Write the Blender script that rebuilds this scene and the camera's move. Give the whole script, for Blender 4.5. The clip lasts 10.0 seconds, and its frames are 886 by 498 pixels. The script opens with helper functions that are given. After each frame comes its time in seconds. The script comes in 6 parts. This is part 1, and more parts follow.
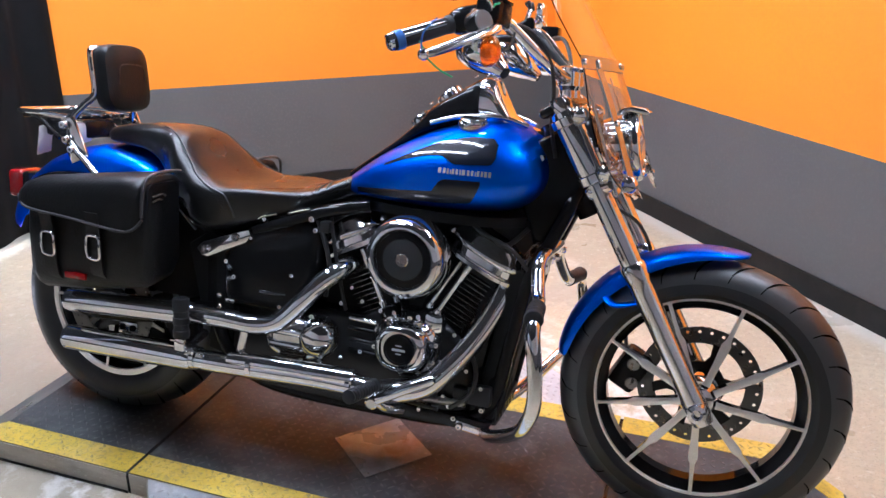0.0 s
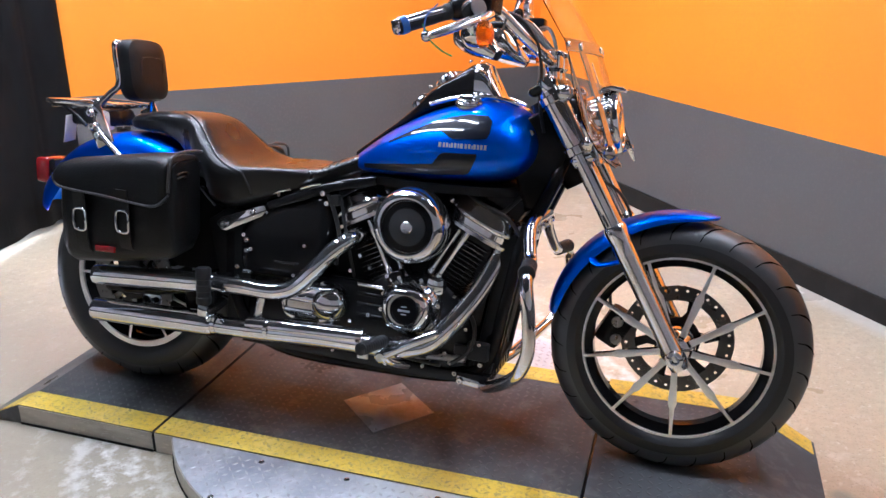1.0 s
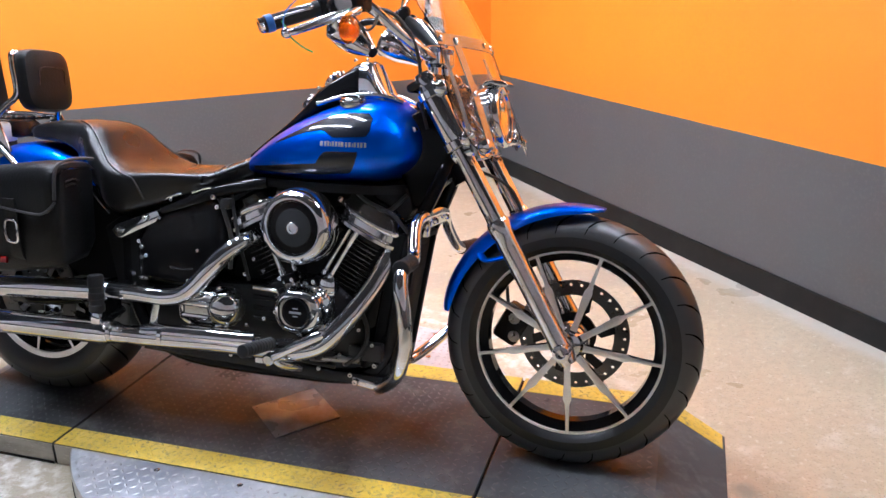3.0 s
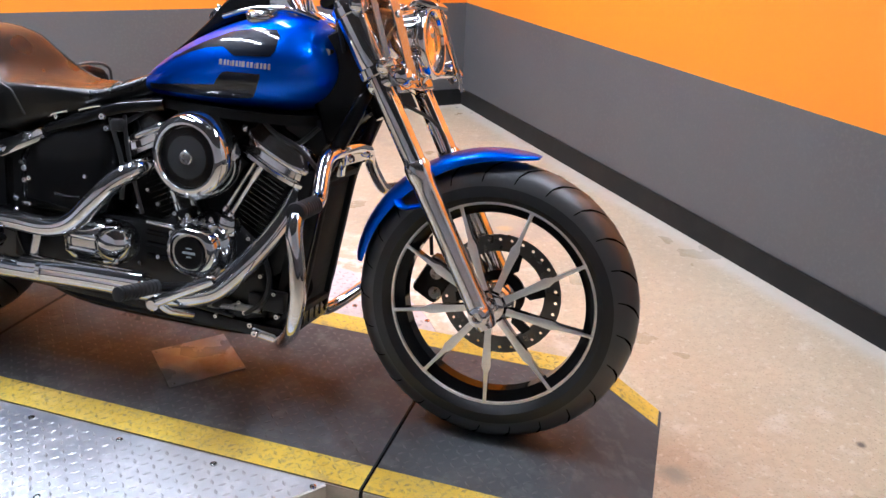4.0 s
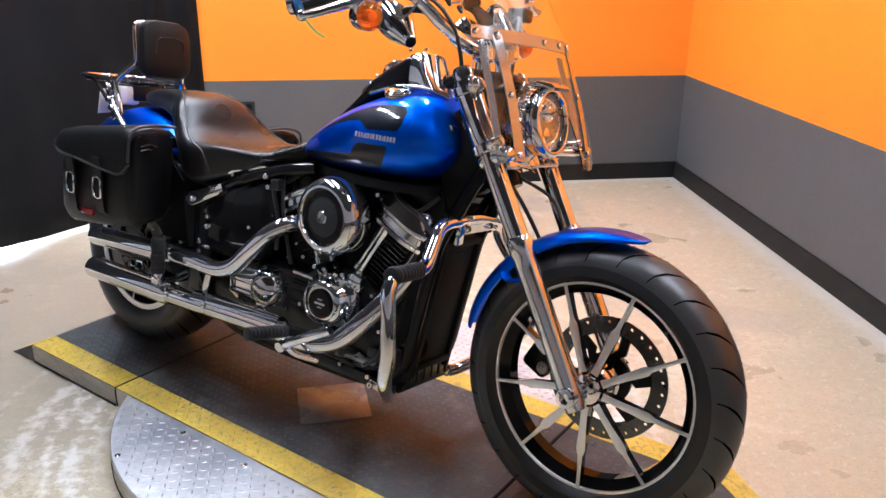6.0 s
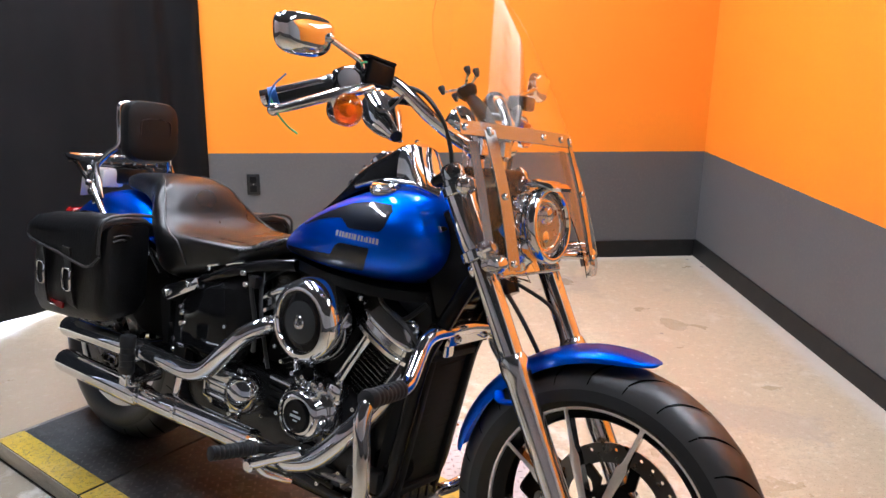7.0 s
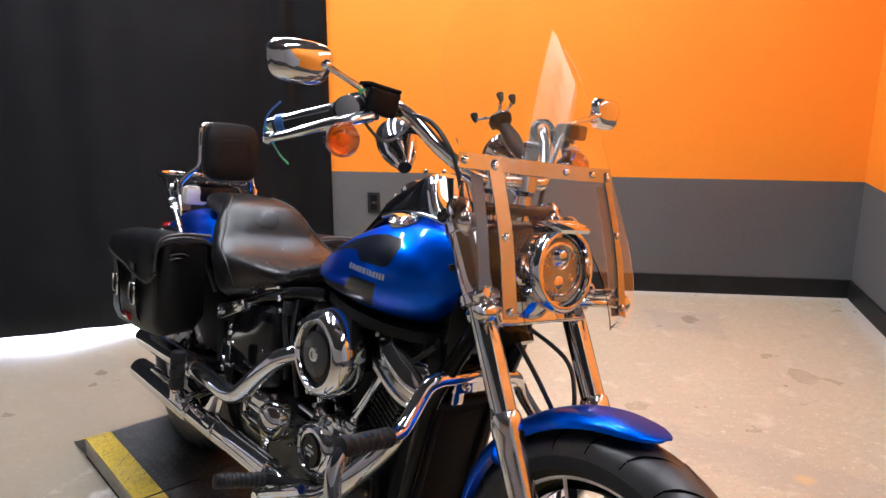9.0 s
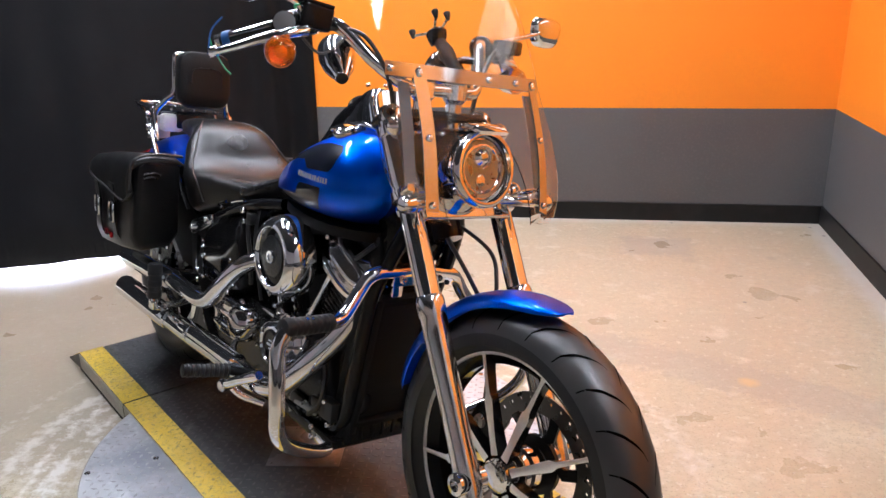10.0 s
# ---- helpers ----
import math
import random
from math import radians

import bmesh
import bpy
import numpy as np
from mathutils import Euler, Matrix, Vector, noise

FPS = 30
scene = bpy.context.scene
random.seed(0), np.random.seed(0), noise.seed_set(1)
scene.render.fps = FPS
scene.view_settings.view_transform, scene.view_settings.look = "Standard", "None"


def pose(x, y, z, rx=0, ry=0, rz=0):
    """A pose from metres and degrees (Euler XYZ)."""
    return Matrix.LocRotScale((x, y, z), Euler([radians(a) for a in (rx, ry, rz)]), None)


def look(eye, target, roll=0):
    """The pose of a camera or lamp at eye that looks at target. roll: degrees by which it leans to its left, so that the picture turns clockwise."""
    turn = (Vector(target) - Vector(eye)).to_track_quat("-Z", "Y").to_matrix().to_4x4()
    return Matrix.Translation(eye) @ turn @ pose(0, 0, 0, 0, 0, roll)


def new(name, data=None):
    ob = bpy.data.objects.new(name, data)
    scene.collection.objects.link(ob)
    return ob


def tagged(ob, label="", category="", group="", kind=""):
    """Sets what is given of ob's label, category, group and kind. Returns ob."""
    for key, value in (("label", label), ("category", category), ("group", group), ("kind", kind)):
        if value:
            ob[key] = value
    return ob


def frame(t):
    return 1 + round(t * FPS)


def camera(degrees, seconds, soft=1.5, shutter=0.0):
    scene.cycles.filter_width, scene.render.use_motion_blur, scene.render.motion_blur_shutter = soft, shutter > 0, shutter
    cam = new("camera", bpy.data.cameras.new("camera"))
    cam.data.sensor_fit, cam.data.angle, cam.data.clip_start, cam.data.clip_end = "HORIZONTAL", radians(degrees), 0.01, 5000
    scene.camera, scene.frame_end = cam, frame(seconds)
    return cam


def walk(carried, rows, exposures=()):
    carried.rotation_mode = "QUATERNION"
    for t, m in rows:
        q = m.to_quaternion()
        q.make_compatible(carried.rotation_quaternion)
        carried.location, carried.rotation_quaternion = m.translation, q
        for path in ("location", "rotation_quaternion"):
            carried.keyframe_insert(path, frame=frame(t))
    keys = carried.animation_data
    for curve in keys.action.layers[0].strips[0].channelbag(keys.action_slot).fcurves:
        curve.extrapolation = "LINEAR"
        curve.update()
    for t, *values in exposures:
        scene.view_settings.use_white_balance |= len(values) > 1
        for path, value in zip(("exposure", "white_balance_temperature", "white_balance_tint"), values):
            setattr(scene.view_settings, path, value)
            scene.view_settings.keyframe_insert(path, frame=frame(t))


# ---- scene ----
cam = camera(58.3, 10.0)
PATH = [
    (0, (0.5418, -1.0154, 1.4147), (1.3471, 0.6600, 0.6777), 0.72),
    (0.5, (0.4384, -1.1287, 1.3929), (1.2386, 0.5579, 0.6773), 0.78),
    (1, (0.4155, -1.2022, 1.3769), (1.2531, 0.4697, 0.6705), 0.27),
    (1.5, (0.4387, -1.2324, 1.3677), (1.2129, 0.4809, 0.6863), -0.84),
    (2, (0.4935, -1.2796, 1.3518), (1.2188, 0.4675, 0.7040), -1.66),
    (2.5, (0.5930, -1.3408, 1.3376), (1.3753, 0.3771, 0.6767), -2.36),
    (2.7, (0.6237, -1.3559, 1.3387), (1.4353, 0.3481, 0.6755), -2.39),
    (3.8, (0.8792, -1.2154, 1.2718), (1.7654, 0.4030, 0.5007), 2.05),
    (4, (0.9334, -1.2116, 1.2683), (1.7773, 0.4072, 0.4514), 2.44),
    (4.5, (1.0752, -1.2623, 1.2608), (1.6712, 0.4295, 0.3766), 2.32),
    (5, (1.1681, -1.3276, 1.2761), (1.5871, 0.4426, 0.4448), 1.63),
    (5.5, (1.1993, -1.3432, 1.2885), (1.5273, 0.4707, 0.5135), 0.85),
    (5.7, (1.2119, -1.3581, 1.2971), (1.5141, 0.4763, 0.5596), 0.54),
    (6.8, (1.3083, -1.1807, 1.3553), (1.5300, 0.7205, 0.7747), 0.88),
    (7, (1.3321, -1.1384, 1.3613), (1.5533, 0.7723, 0.8135), 0.77),
    (7.5, (1.3839, -1.0787, 1.3758), (1.5881, 0.8462, 0.8727), 0.12),
    (8, (1.4710, -1.0422, 1.3837), (1.5484, 0.8956, 0.8965), 0.49),
    (8.5, (1.5850, -1.0146, 1.3935), (1.4809, 0.9165, 0.8840), 0.32),
    (9, (1.6748, -1.0147, 1.3780), (1.4532, 0.9054, 0.8650), 0.09),
    (9.5, (1.7545, -1.0752, 1.3459), (1.4925, 0.8349, 0.8114), -0.53),
    (10, (1.8547, -1.1690, 1.3243), (1.6087, 0.7112, 0.6879), -0.88),
]
walk(cam, [(t, look(eye, target, roll)) for t, eye, target, roll in PATH], [(0, -0.10, 5550, 9), (2.5, -0.05, 5750, 9), (5.5, -0.12, 5850, 9), (7, -0.26, 6050, 9), (8.5, -0.46, 6250, 10), (10, -0.33, 6100, 10)])

# ---- world, light ----
world = bpy.data.worlds.new("world")
scene.world = world
world.use_nodes = True
world.node_tree.nodes["Background"].inputs[0].default_value = (0.9, 0.95, 1.0, 1)
world.node_tree.nodes["Background"].inputs[1].default_value = 0.1


def area_lamp(name, m, sx, sy, watts, colour):
    data = bpy.data.lights.new(name, "AREA")
    data.shape, data.size, data.size_y, data.energy, data.color = "RECTANGLE", sx, sy, watts, colour
    ob = new(name, data)
    ob.matrix_world = m
    return ob


# ---- materials ----
def material(name, colour, rough=0.5, metal=0.0, coat=0.0, spec=0.5):
    mat = bpy.data.materials.new(name)
    mat.use_nodes = True
    b = mat.node_tree.nodes["Principled BSDF"]
    b.inputs["Base Color"].default_value = (*colour, 1)
    b.inputs["Roughness"].default_value = rough
    b.inputs["Metallic"].default_value = metal
    b.inputs["Coat Weight"].default_value = coat
    b.inputs["Coat Roughness"].default_value = 0.03
    b.inputs["Specular IOR Level"].default_value = spec
    return mat


def node(mat, kind, **values):
    n = mat.node_tree.nodes.new(kind)
    for key, value in values.items():
        n.inputs[key.replace("_", " ")].default_value = value
    return n


def link(mat, a, b):
    mat.node_tree.links.new(a, b)


def coords(mat, stretch=(1, 1, 1)):
    tc = mat.node_tree.nodes.new("ShaderNodeTexCoord")
    mp = mat.node_tree.nodes.new("ShaderNodeMapping")
    mp.inputs["Scale"].default_value = stretch
    link(mat, tc.outputs["Object"], mp.inputs["Vector"])
    return mp.outputs["Vector"]


def bumped(mat, scale, strength, distance=0.002, detail=4, stretch=(1, 1, 1), kind="ShaderNodeTexNoise"):
    n = node(mat, kind, Scale=scale)
    if kind == "ShaderNodeTexNoise":
        n.inputs["Detail"].default_value = detail
    link(mat, coords(mat, stretch), n.inputs["Vector"])
    b = node(mat, "ShaderNodeBump", Strength=strength, Distance=distance)
    link(mat, n.outputs[0], b.inputs["Height"])
    link(mat, b.outputs[0], mat.node_tree.nodes["Principled BSDF"].inputs["Normal"])
    return mat


def mottled(mat, layers, stretch=(1, 1, 1)):
    """Mixes colours over the base by noise: rows of scale, colour, low, high, detail."""
    b = mat.node_tree.nodes["Principled BSDF"]
    rgb = node(mat, "ShaderNodeRGB")
    rgb.outputs[0].default_value = b.inputs["Base Color"].default_value
    out, vec = rgb.outputs[0], coords(mat, stretch)
    for scale, colour, low, high, detail in layers:
        n = node(mat, "ShaderNodeTexNoise", Scale=scale, Detail=detail, Roughness=0.6)
        link(mat, vec, n.inputs["Vector"])
        r = mat.node_tree.nodes.new("ShaderNodeMapRange")
        r.inputs["From Min"].default_value, r.inputs["From Max"].default_value = low, high
        link(mat, n.outputs[0], r.inputs["Value"])
        mix = mat.node_tree.nodes.new("ShaderNodeMix")
        mix.data_type = "RGBA"
        link(mat, r.outputs[0], mix.inputs[0])
        link(mat, out, mix.inputs[6])
        mix.inputs[7].default_value = (*colour, 1)
        out = mix.outputs[2]
    link(mat, out, b.inputs["Base Color"])
    return mat


def rough_by(mat, scale, low, high, stretch=(1, 1, 1)):
    n = node(mat, "ShaderNodeTexNoise", Scale=scale, Detail=6)
    link(mat, coords(mat, stretch), n.inputs["Vector"])
    r = mat.node_tree.nodes.new("ShaderNodeMapRange")
    r.inputs["From Min"].default_value, r.inputs["From Max"].default_value = 0.3, 0.7
    r.inputs["To Min"].default_value, r.inputs["To Max"].default_value = low, high
    link(mat, n.outputs[0], r.inputs["Value"])
    link(mat, r.outputs[0], mat.node_tree.nodes["Principled BSDF"].inputs["Roughness"])
    return mat


def glassy(name, colour, rough=0.0, ior=1.45):
    mat = material(name, colour, rough)
    b = mat.node_tree.nodes["Principled BSDF"]
    b.inputs["Transmission Weight"].default_value, b.inputs["IOR"].default_value = 1.0, ior
    return mat


ORANGE = bumped(mottled(material("orange_wall_paint", (0.86, 0.262, 0.014), 0.5), [(1.3, (0.82, 0.24, 0.014), 0.4, 0.7, 3), (60, (0.84, 0.25, 0.016), 0.45, 0.6, 4)]), 220, 0.12, 0.001)
GREY = bumped(mottled(material("grey_wall_paint", (0.098, 0.098, 0.101), 0.5), [(1.5, (0.085, 0.085, 0.09), 0.4, 0.7, 3), (70, (0.105, 0.105, 0.106), 0.5, 0.65, 4)]), 220, 0.05, 0.001)
BASEBOARD = bumped(mottled(material("black_rubber_skirting", (0.010, 0.0095, 0.0095), 0.5, spec=0.25), [(6, (0.02, 0.019, 0.018), 0.5, 0.75, 6)]), 40, 0.1)
CONCRETE = rough_by(mottled(material("polished_concrete", (0.55, 0.47, 0.325), 0.35), [
    (0.9, (0.48, 0.42, 0.305), 0.42, 0.68, 5), (3.0, (0.60, 0.52, 0.37), 0.5, 0.70, 8), (34, (0.47, 0.40, 0.275), 0.45, 0.75, 3),
    (38, (0.64, 0.59, 0.47), 0.58, 0.68, 5), (8, (0.62, 0.56, 0.44), 0.57, 0.68, 10), (130, (0.37, 0.315, 0.225), 0.56, 0.7, 3)]), 3, 0.24, 0.5)


def worn(mat, colour, mask, amount):
    """Mixes a colour in where the mask of world x, y, noise is over nought; rows of the mask are node steps."""
    b = mat.node_tree.nodes["Principled BSDF"]
    old = b.inputs["Base Color"].links[0].from_socket
    mix = mat.node_tree.nodes.new("ShaderNodeMix")
    mix.data_type = "RGBA"
    r = node(mat, "ShaderNodeMapRange")
    r.inputs["From Min"].default_value, r.inputs["From Max"].default_value = 0.0, 1.0
    r.inputs["To Max"].default_value = amount
    link(mat, mask, r.inputs["Value"])
    link(mat, r.outputs[0], mix.inputs[0])
    link(mat, old, mix.inputs[6])
    mix.inputs[7].default_value = (*colour, 1)
    link(mat, mix.outputs[2], b.inputs["Base Color"])


def op(mat, kind, a, b=0.0):
    n = mat.node_tree.nodes.new("ShaderNodeMath")
    n.operation = kind
    for k, v in enumerate((a, b)):
        if isinstance(v, (int, float)):
            n.inputs[k].default_value = v
        else:
            link(mat, v, n.inputs[k])
    return n.outputs[0]


def floor_marks(mat):
    """Pale unworn strip along the walls, scuffed rings round the turntable, patches and spots."""
    sep = mat.node_tree.nodes.new("ShaderNodeSeparateXYZ")
    vec = coords(mat)
    link(mat, vec, sep.inputs[0])
    x, y = sep.outputs[0], sep.outputs[1]

    def grain(scale, detail=6):
        n = node(mat, "ShaderNodeTexNoise", Scale=scale, Detail=detail, Roughness=0.65)
        link(mat, vec, n.inputs["Vector"])
        return op(mat, "SUBTRACT", n.outputs[0], 0.5)

    rough, fine, smooth = grain(7), grain(30), grain(3)
    wob = op(mat, "MULTIPLY", rough, 0.10)

    def radius(cx, cy, stretch=1.0):
        dx, dy = op(mat, "SUBTRACT", x, cx), op(mat, "MULTIPLY", op(mat, "SUBTRACT", y, cy), stretch)
        return op(mat, "SQRT", op(mat, "ADD", op(mat, "MULTIPLY", dx, dx), op(mat, "MULTIPLY", dy, dy)))

    def soft(v, scale):
        return op(mat, "MINIMUM", op(mat, "MAXIMUM", op(mat, "MULTIPLY", v, scale), 0.0), 1.0)

    # strip along the north and the east wall
    east = op(mat, "SUBTRACT", op(mat, "ADD", op(mat, "MULTIPLY", op(mat, "SUBTRACT", x, 3.417), 0.998), op(mat, "MULTIPLY", op(mat, "SUBTRACT", y, 3.373), -0.0633)), -0.13)
    north = op(mat, "SUBTRACT", y, 3.263)
    worn(mat, (0.60, 0.58, 0.52), soft(op(mat, "ADD", op(mat, "MAXIMUM", east, north), wob), 14), 0.75)
    # a broad, uneven greyer stretch round the turntable's rear end
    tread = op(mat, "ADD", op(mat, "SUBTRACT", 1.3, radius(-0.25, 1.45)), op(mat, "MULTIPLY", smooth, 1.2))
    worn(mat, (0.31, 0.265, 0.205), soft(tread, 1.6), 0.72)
    # scuffed rings
    r = radius(1.241, 0.78)
    for at, wide, amount in ((0.705, 0.020, 0.6), (0.765, 0.028, 0.85), (0.835, 0.024, 0.85), (0.92, 0.035, 0.6), (1.06, 0.03, 0.35)):
        band = op(mat, "SUBTRACT", wide, op(mat, "ABSOLUTE", op(mat, "SUBTRACT", r, at)))
        band = op(mat, "ADD", band, op(mat, "ADD", op(mat, "MULTIPLY", fine, 0.16), op(mat, "MULTIPLY", rough, 0.16)))
        worn(mat, (0.80, 0.78, 0.73), soft(band, 22), amount)
    # greyer worn patches
    for cx, cy, sx, sy, turn, amount in ((2.45, 2.88, 0.20, 0.17, -5, 0.5), (2.50, 1.44, 0.55, 0.13, -27, 0.4)):
        c, s = math.cos(radians(turn)), math.sin(radians(turn))
        dx, dy = op(mat, "SUBTRACT", x, cx), op(mat, "SUBTRACT", y, cy)
        u = op(mat, "ADD", op(mat, "MULTIPLY", dx, c), op(mat, "MULTIPLY", dy, s))
        v = op(mat, "SUBTRACT", op(mat, "MULTIPLY", dy, c), op(mat, "MULTIPLY", dx, s))
        box = op(mat, "MINIMUM", op(mat, "SUBTRACT", sx, op(mat, "ABSOLUTE", u)), op(mat, "SUBTRACT", sy, op(mat, "ABSOLUTE", v)))
        worn(mat, (0.36, 0.325, 0.27), soft(op(mat, "ADD", box, op(mat, "MULTIPLY", fine, 0.25)), 20), amount)
    # spots: x, y, radius, colour
    for cx, cy, rad, colour, amount in ((2.577, 1.394, 0.042, (0.62, 0.44, 0.20), 0.8), (2.171, -0.108, 0.045, (0.30, 0.30, 0.24), 0.85), (2.704, -0.218, 0.016, (0.09, 0.07, 0.06), 0.9),
                                        (2.583, 2.667, 0.05, (0.36, 0.31, 0.23), 0.4), (2.988, 2.732, 0.035, (0.34, 0.29, 0.22), 0.4), (2.728, 2.134, 0.012, (0.1, 0.08, 0.07), 0.8),
                                        (3.336, 3.284, 0.014, (0.12, 0.1, 0.09), 0.8), (3.361, 3.132, 0.014, (0.12, 0.1, 0.09), 0.8), (2.589, 3.32, 0.012, (0.12, 0.1, 0.09), 0.7), (2.515, 2.974, 0.010, (0.12, 0.1, 0.09), 0.7)):
        blob = op(mat, "ADD", op(mat, "SUBTRACT", rad, radius(cx, cy)), op(mat, "MULTIPLY", fine, rad * 0.8))
        worn(mat, colour, soft(blob, 1.6 / rad), amount)


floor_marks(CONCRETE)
CEILING = mottled(material("dark_ceiling_paint", (0.05, 0.055, 0.064), 0.85), [(2, (0.035, 0.035, 0.037), 0.4, 0.7, 3)])
PLAIN = bumped(mottled(material("plain_grey_paint", (0.62, 0.64, 0.68), 0.6), [(1.4, (0.57, 0.59, 0.63), 0.4, 0.7, 3)]), 220, 0.1, 0.001)
CURTAIN = bumped(mottled(material("black_fabric", (0.0100, 0.0102, 0.0114), 0.9, spec=0.3), [(3, (0.0130, 0.0132, 0.0145), 0.45, 0.7, 4)]), 500, 0.3, 0.001)
DECK = rough_by(mottled(material("dark_tread_plate", (0.100, 0.106, 0.110), 0.45, 0.0, spec=0.14), [
    (3, (0.062, 0.065, 0.067), 0.4, 0.7, 6), (18, (0.15, 0.155, 0.155), 0.52, 0.75, 8), (7, (0.075, 0.06, 0.05), 0.6, 0.75, 8)]), 9, 0.27, 0.45)
BRIGHT = rough_by(mottled(material("bright_tread_plate", (0.58, 0.595, 0.62), 0.42, 0.35), [
    (3, (0.46, 0.47, 0.50), 0.45, 0.72, 6), (26, (0.70, 0.71, 0.73), 0.52, 0.7, 6), (6, (0.44, 0.45, 0.48), 0.60, 0.75, 6)]), 12, 0.3, 0.5)


def plate_stains(mat):
    """Blue-grey smudges on the bright half disc."""
    sep = mat.node_tree.nodes.new("ShaderNodeSeparateXYZ")
    geo = mat.node_tree.nodes.new("ShaderNodeNewGeometry")
    link(mat, geo.outputs["Position"], sep.inputs[0])
    n = node(mat, "ShaderNodeTexNoise", Scale=11, Detail=5, Roughness=0.6)
    link(mat, geo.outputs["Position"], n.inputs["Vector"])
    for cx, cy, rad, amount in ((0.745, 0.65, 0.18, 1.0), (0.93, 0.53, 0.17, 0.7), (1.12, 0.45, 0.10, 0.4)):
        dx, dy = op(mat, "SUBTRACT", sep.outputs[0], cx), op(mat, "SUBTRACT", sep.outputs[1], cy)
        d = op(mat, "SQRT", op(mat, "ADD", op(mat, "MULTIPLY", dx, dx), op(mat, "MULTIPLY", dy, dy)))
        m = op(mat, "ADD", op(mat, "SUBTRACT", rad, d), op(mat, "MULTIPLY", op(mat, "SUBTRACT", n.outputs[0], 0.5), rad * 1.6))
        m = op(mat, "MINIMUM", op(mat, "MAXIMUM", op(mat, "MULTIPLY", m, 1.0 / rad), 0.0), 1.0)
        worn(mat, (0.25, 0.27, 0.32), m, amount)


plate_stains(BRIGHT)
LUG = mottled(material("worn_tread_lugs", (0.52, 0.525, 0.54), 0.4, 0.5), [(30, (0.36, 0.365, 0.38), 0.40, 0.65, 5)])
DARKLUG = mottled(material("dark_tread_lugs", (0.105, 0.105, 0.105), 0.45, 0.2), [(25, (0.075, 0.075, 0.075), 0.45, 0.65, 5)])
EDGE = mottled(material("worn_steel_edge", (0.47, 0.445, 0.39), 0.45, 0.5), [(10, (0.32, 0.295, 0.25), 0.45, 0.7, 8), (40, (0.58, 0.55, 0.49), 0.58, 0.72, 5)], (1, 1, 3))
YELLOW = bumped(mottled(material("yellow_line_paint", (0.74, 0.53, 0.055), 0.55), [
    (9, (0.60, 0.42, 0.07), 0.42, 0.7, 8), (5, (0.80, 0.60, 0.14), 0.52, 0.7, 5), (45, (0.30, 0.235, 0.09), 0.57, 0.70, 8), (13, (0.34, 0.27, 0.11), 0.60, 0.74, 10), (110, (0.45, 0.34, 0.10), 0.52, 0.7, 4)]), 60, 0.3)
WORNYELLOW = mottled(material("worn_yellow_lugs", (0.68, 0.485, 0.06), 0.5), [(35, (0.40, 0.31, 0.09), 0.48, 0.6, 5)])
PLATE = rough_by(mottled(material("bare_steel_sheet", (0.30, 0.31, 0.32), 0.42, 0.15), [(7, (0.15, 0.12, 0.10), 0.45, 0.7, 8), (22, (0.20, 0.155, 0.125), 0.55, 0.7, 6)]), 8, 0.2, 0.4)
CHROME = bumped(material("chrome", (0.745, 0.76, 0.78), 0.04, 0.985), 14, 0.012, 0.002)
SATIN = mottled(material("brushed_aluminium", (0.84, 0.845, 0.85), 0.17, 1.0), [(400, (0.68, 0.685, 0.69), 0.4, 0.7, 2)])
POLISHED = bumped(material("polished_cast_cover", (0.80, 0.81, 0.825), 0.11, 1.0), 25, 0.02, 0.002)
MACHINED = mottled(material("machined_wheel_face", (0.86, 0.865, 0.87), 0.36, 1.0), [(300, (0.78, 0.785, 0.79), 0.4, 0.7, 2)])
DISC = rough_by(material("dark_disc_steel", (0.13, 0.128, 0.125), 0.3, 1.0), 60, 0.24, 0.4)
STRAP = rough_by(material("polished_steel_strap", (0.42, 0.435, 0.45), 0.12, 0.92), 30, 0.06, 0.16)
STEEL = rough_by(material("machined_steel", (0.36, 0.355, 0.35), 0.3, 1.0), 60, 0.22, 0.4)
BLACK = bumped(material("gloss_black_enamel", (0.008, 0.008, 0.0086), 0.06, 0.0, 0.05, 0.14), 30, 0.02)
SATINBLACK = bumped(material("satin_black_powdercoat", (0.013, 0.013, 0.0138), 0.27, spec=0.3), 400, 0.25, 0.0008)
PLASTIC = bumped(material("black_moulded_plastic", (0.014, 0.014, 0.0145), 0.42, spec=0.3), 300, 0.3, 0.0008)
RUBBER = bumped(mottled(material("tyre_rubber", (0.013, 0.013, 0.0135), 0.38, spec=0.5), [(8, (0.012, 0.012, 0.0125), 0.5, 0.75, 6)]), 90, 0.2)
GRIPRUBBER = bumped(material("grip_rubber", (0.011, 0.0115, 0.013), 0.55, spec=0.35), 250, 0.3)
LEATHER = bumped(rough_by(mottled(material("black_seat_vinyl", (0.006, 0.006, 0.0062), 0.4, spec=0.40), [(5, (0.010, 0.0098, 0.0098), 0.45, 0.7, 4)]), 6, 0.24, 0.36), 260, 0.35, 0.0012, kind="ShaderNodeTexVoronoi")
BAG = bumped(rough_by(mottled(material("black_bag_leather", (0.006, 0.006, 0.0064), 0.4, spec=0.2), [(7, (0.009, 0.009, 0.009), 0.5, 0.75, 6)]), 5, 0.32, 0.5), 180, 0.35, 0.0012, kind="ShaderNodeTexVoronoi")
BINDING = material("worn_leather_binding", (0.03, 0.03, 0.031), 0.5)
INSERT = bumped(material("satin_grey_insert", (0.03, 0.032, 0.035), 0.16), 300, 0.1, 0.0005)
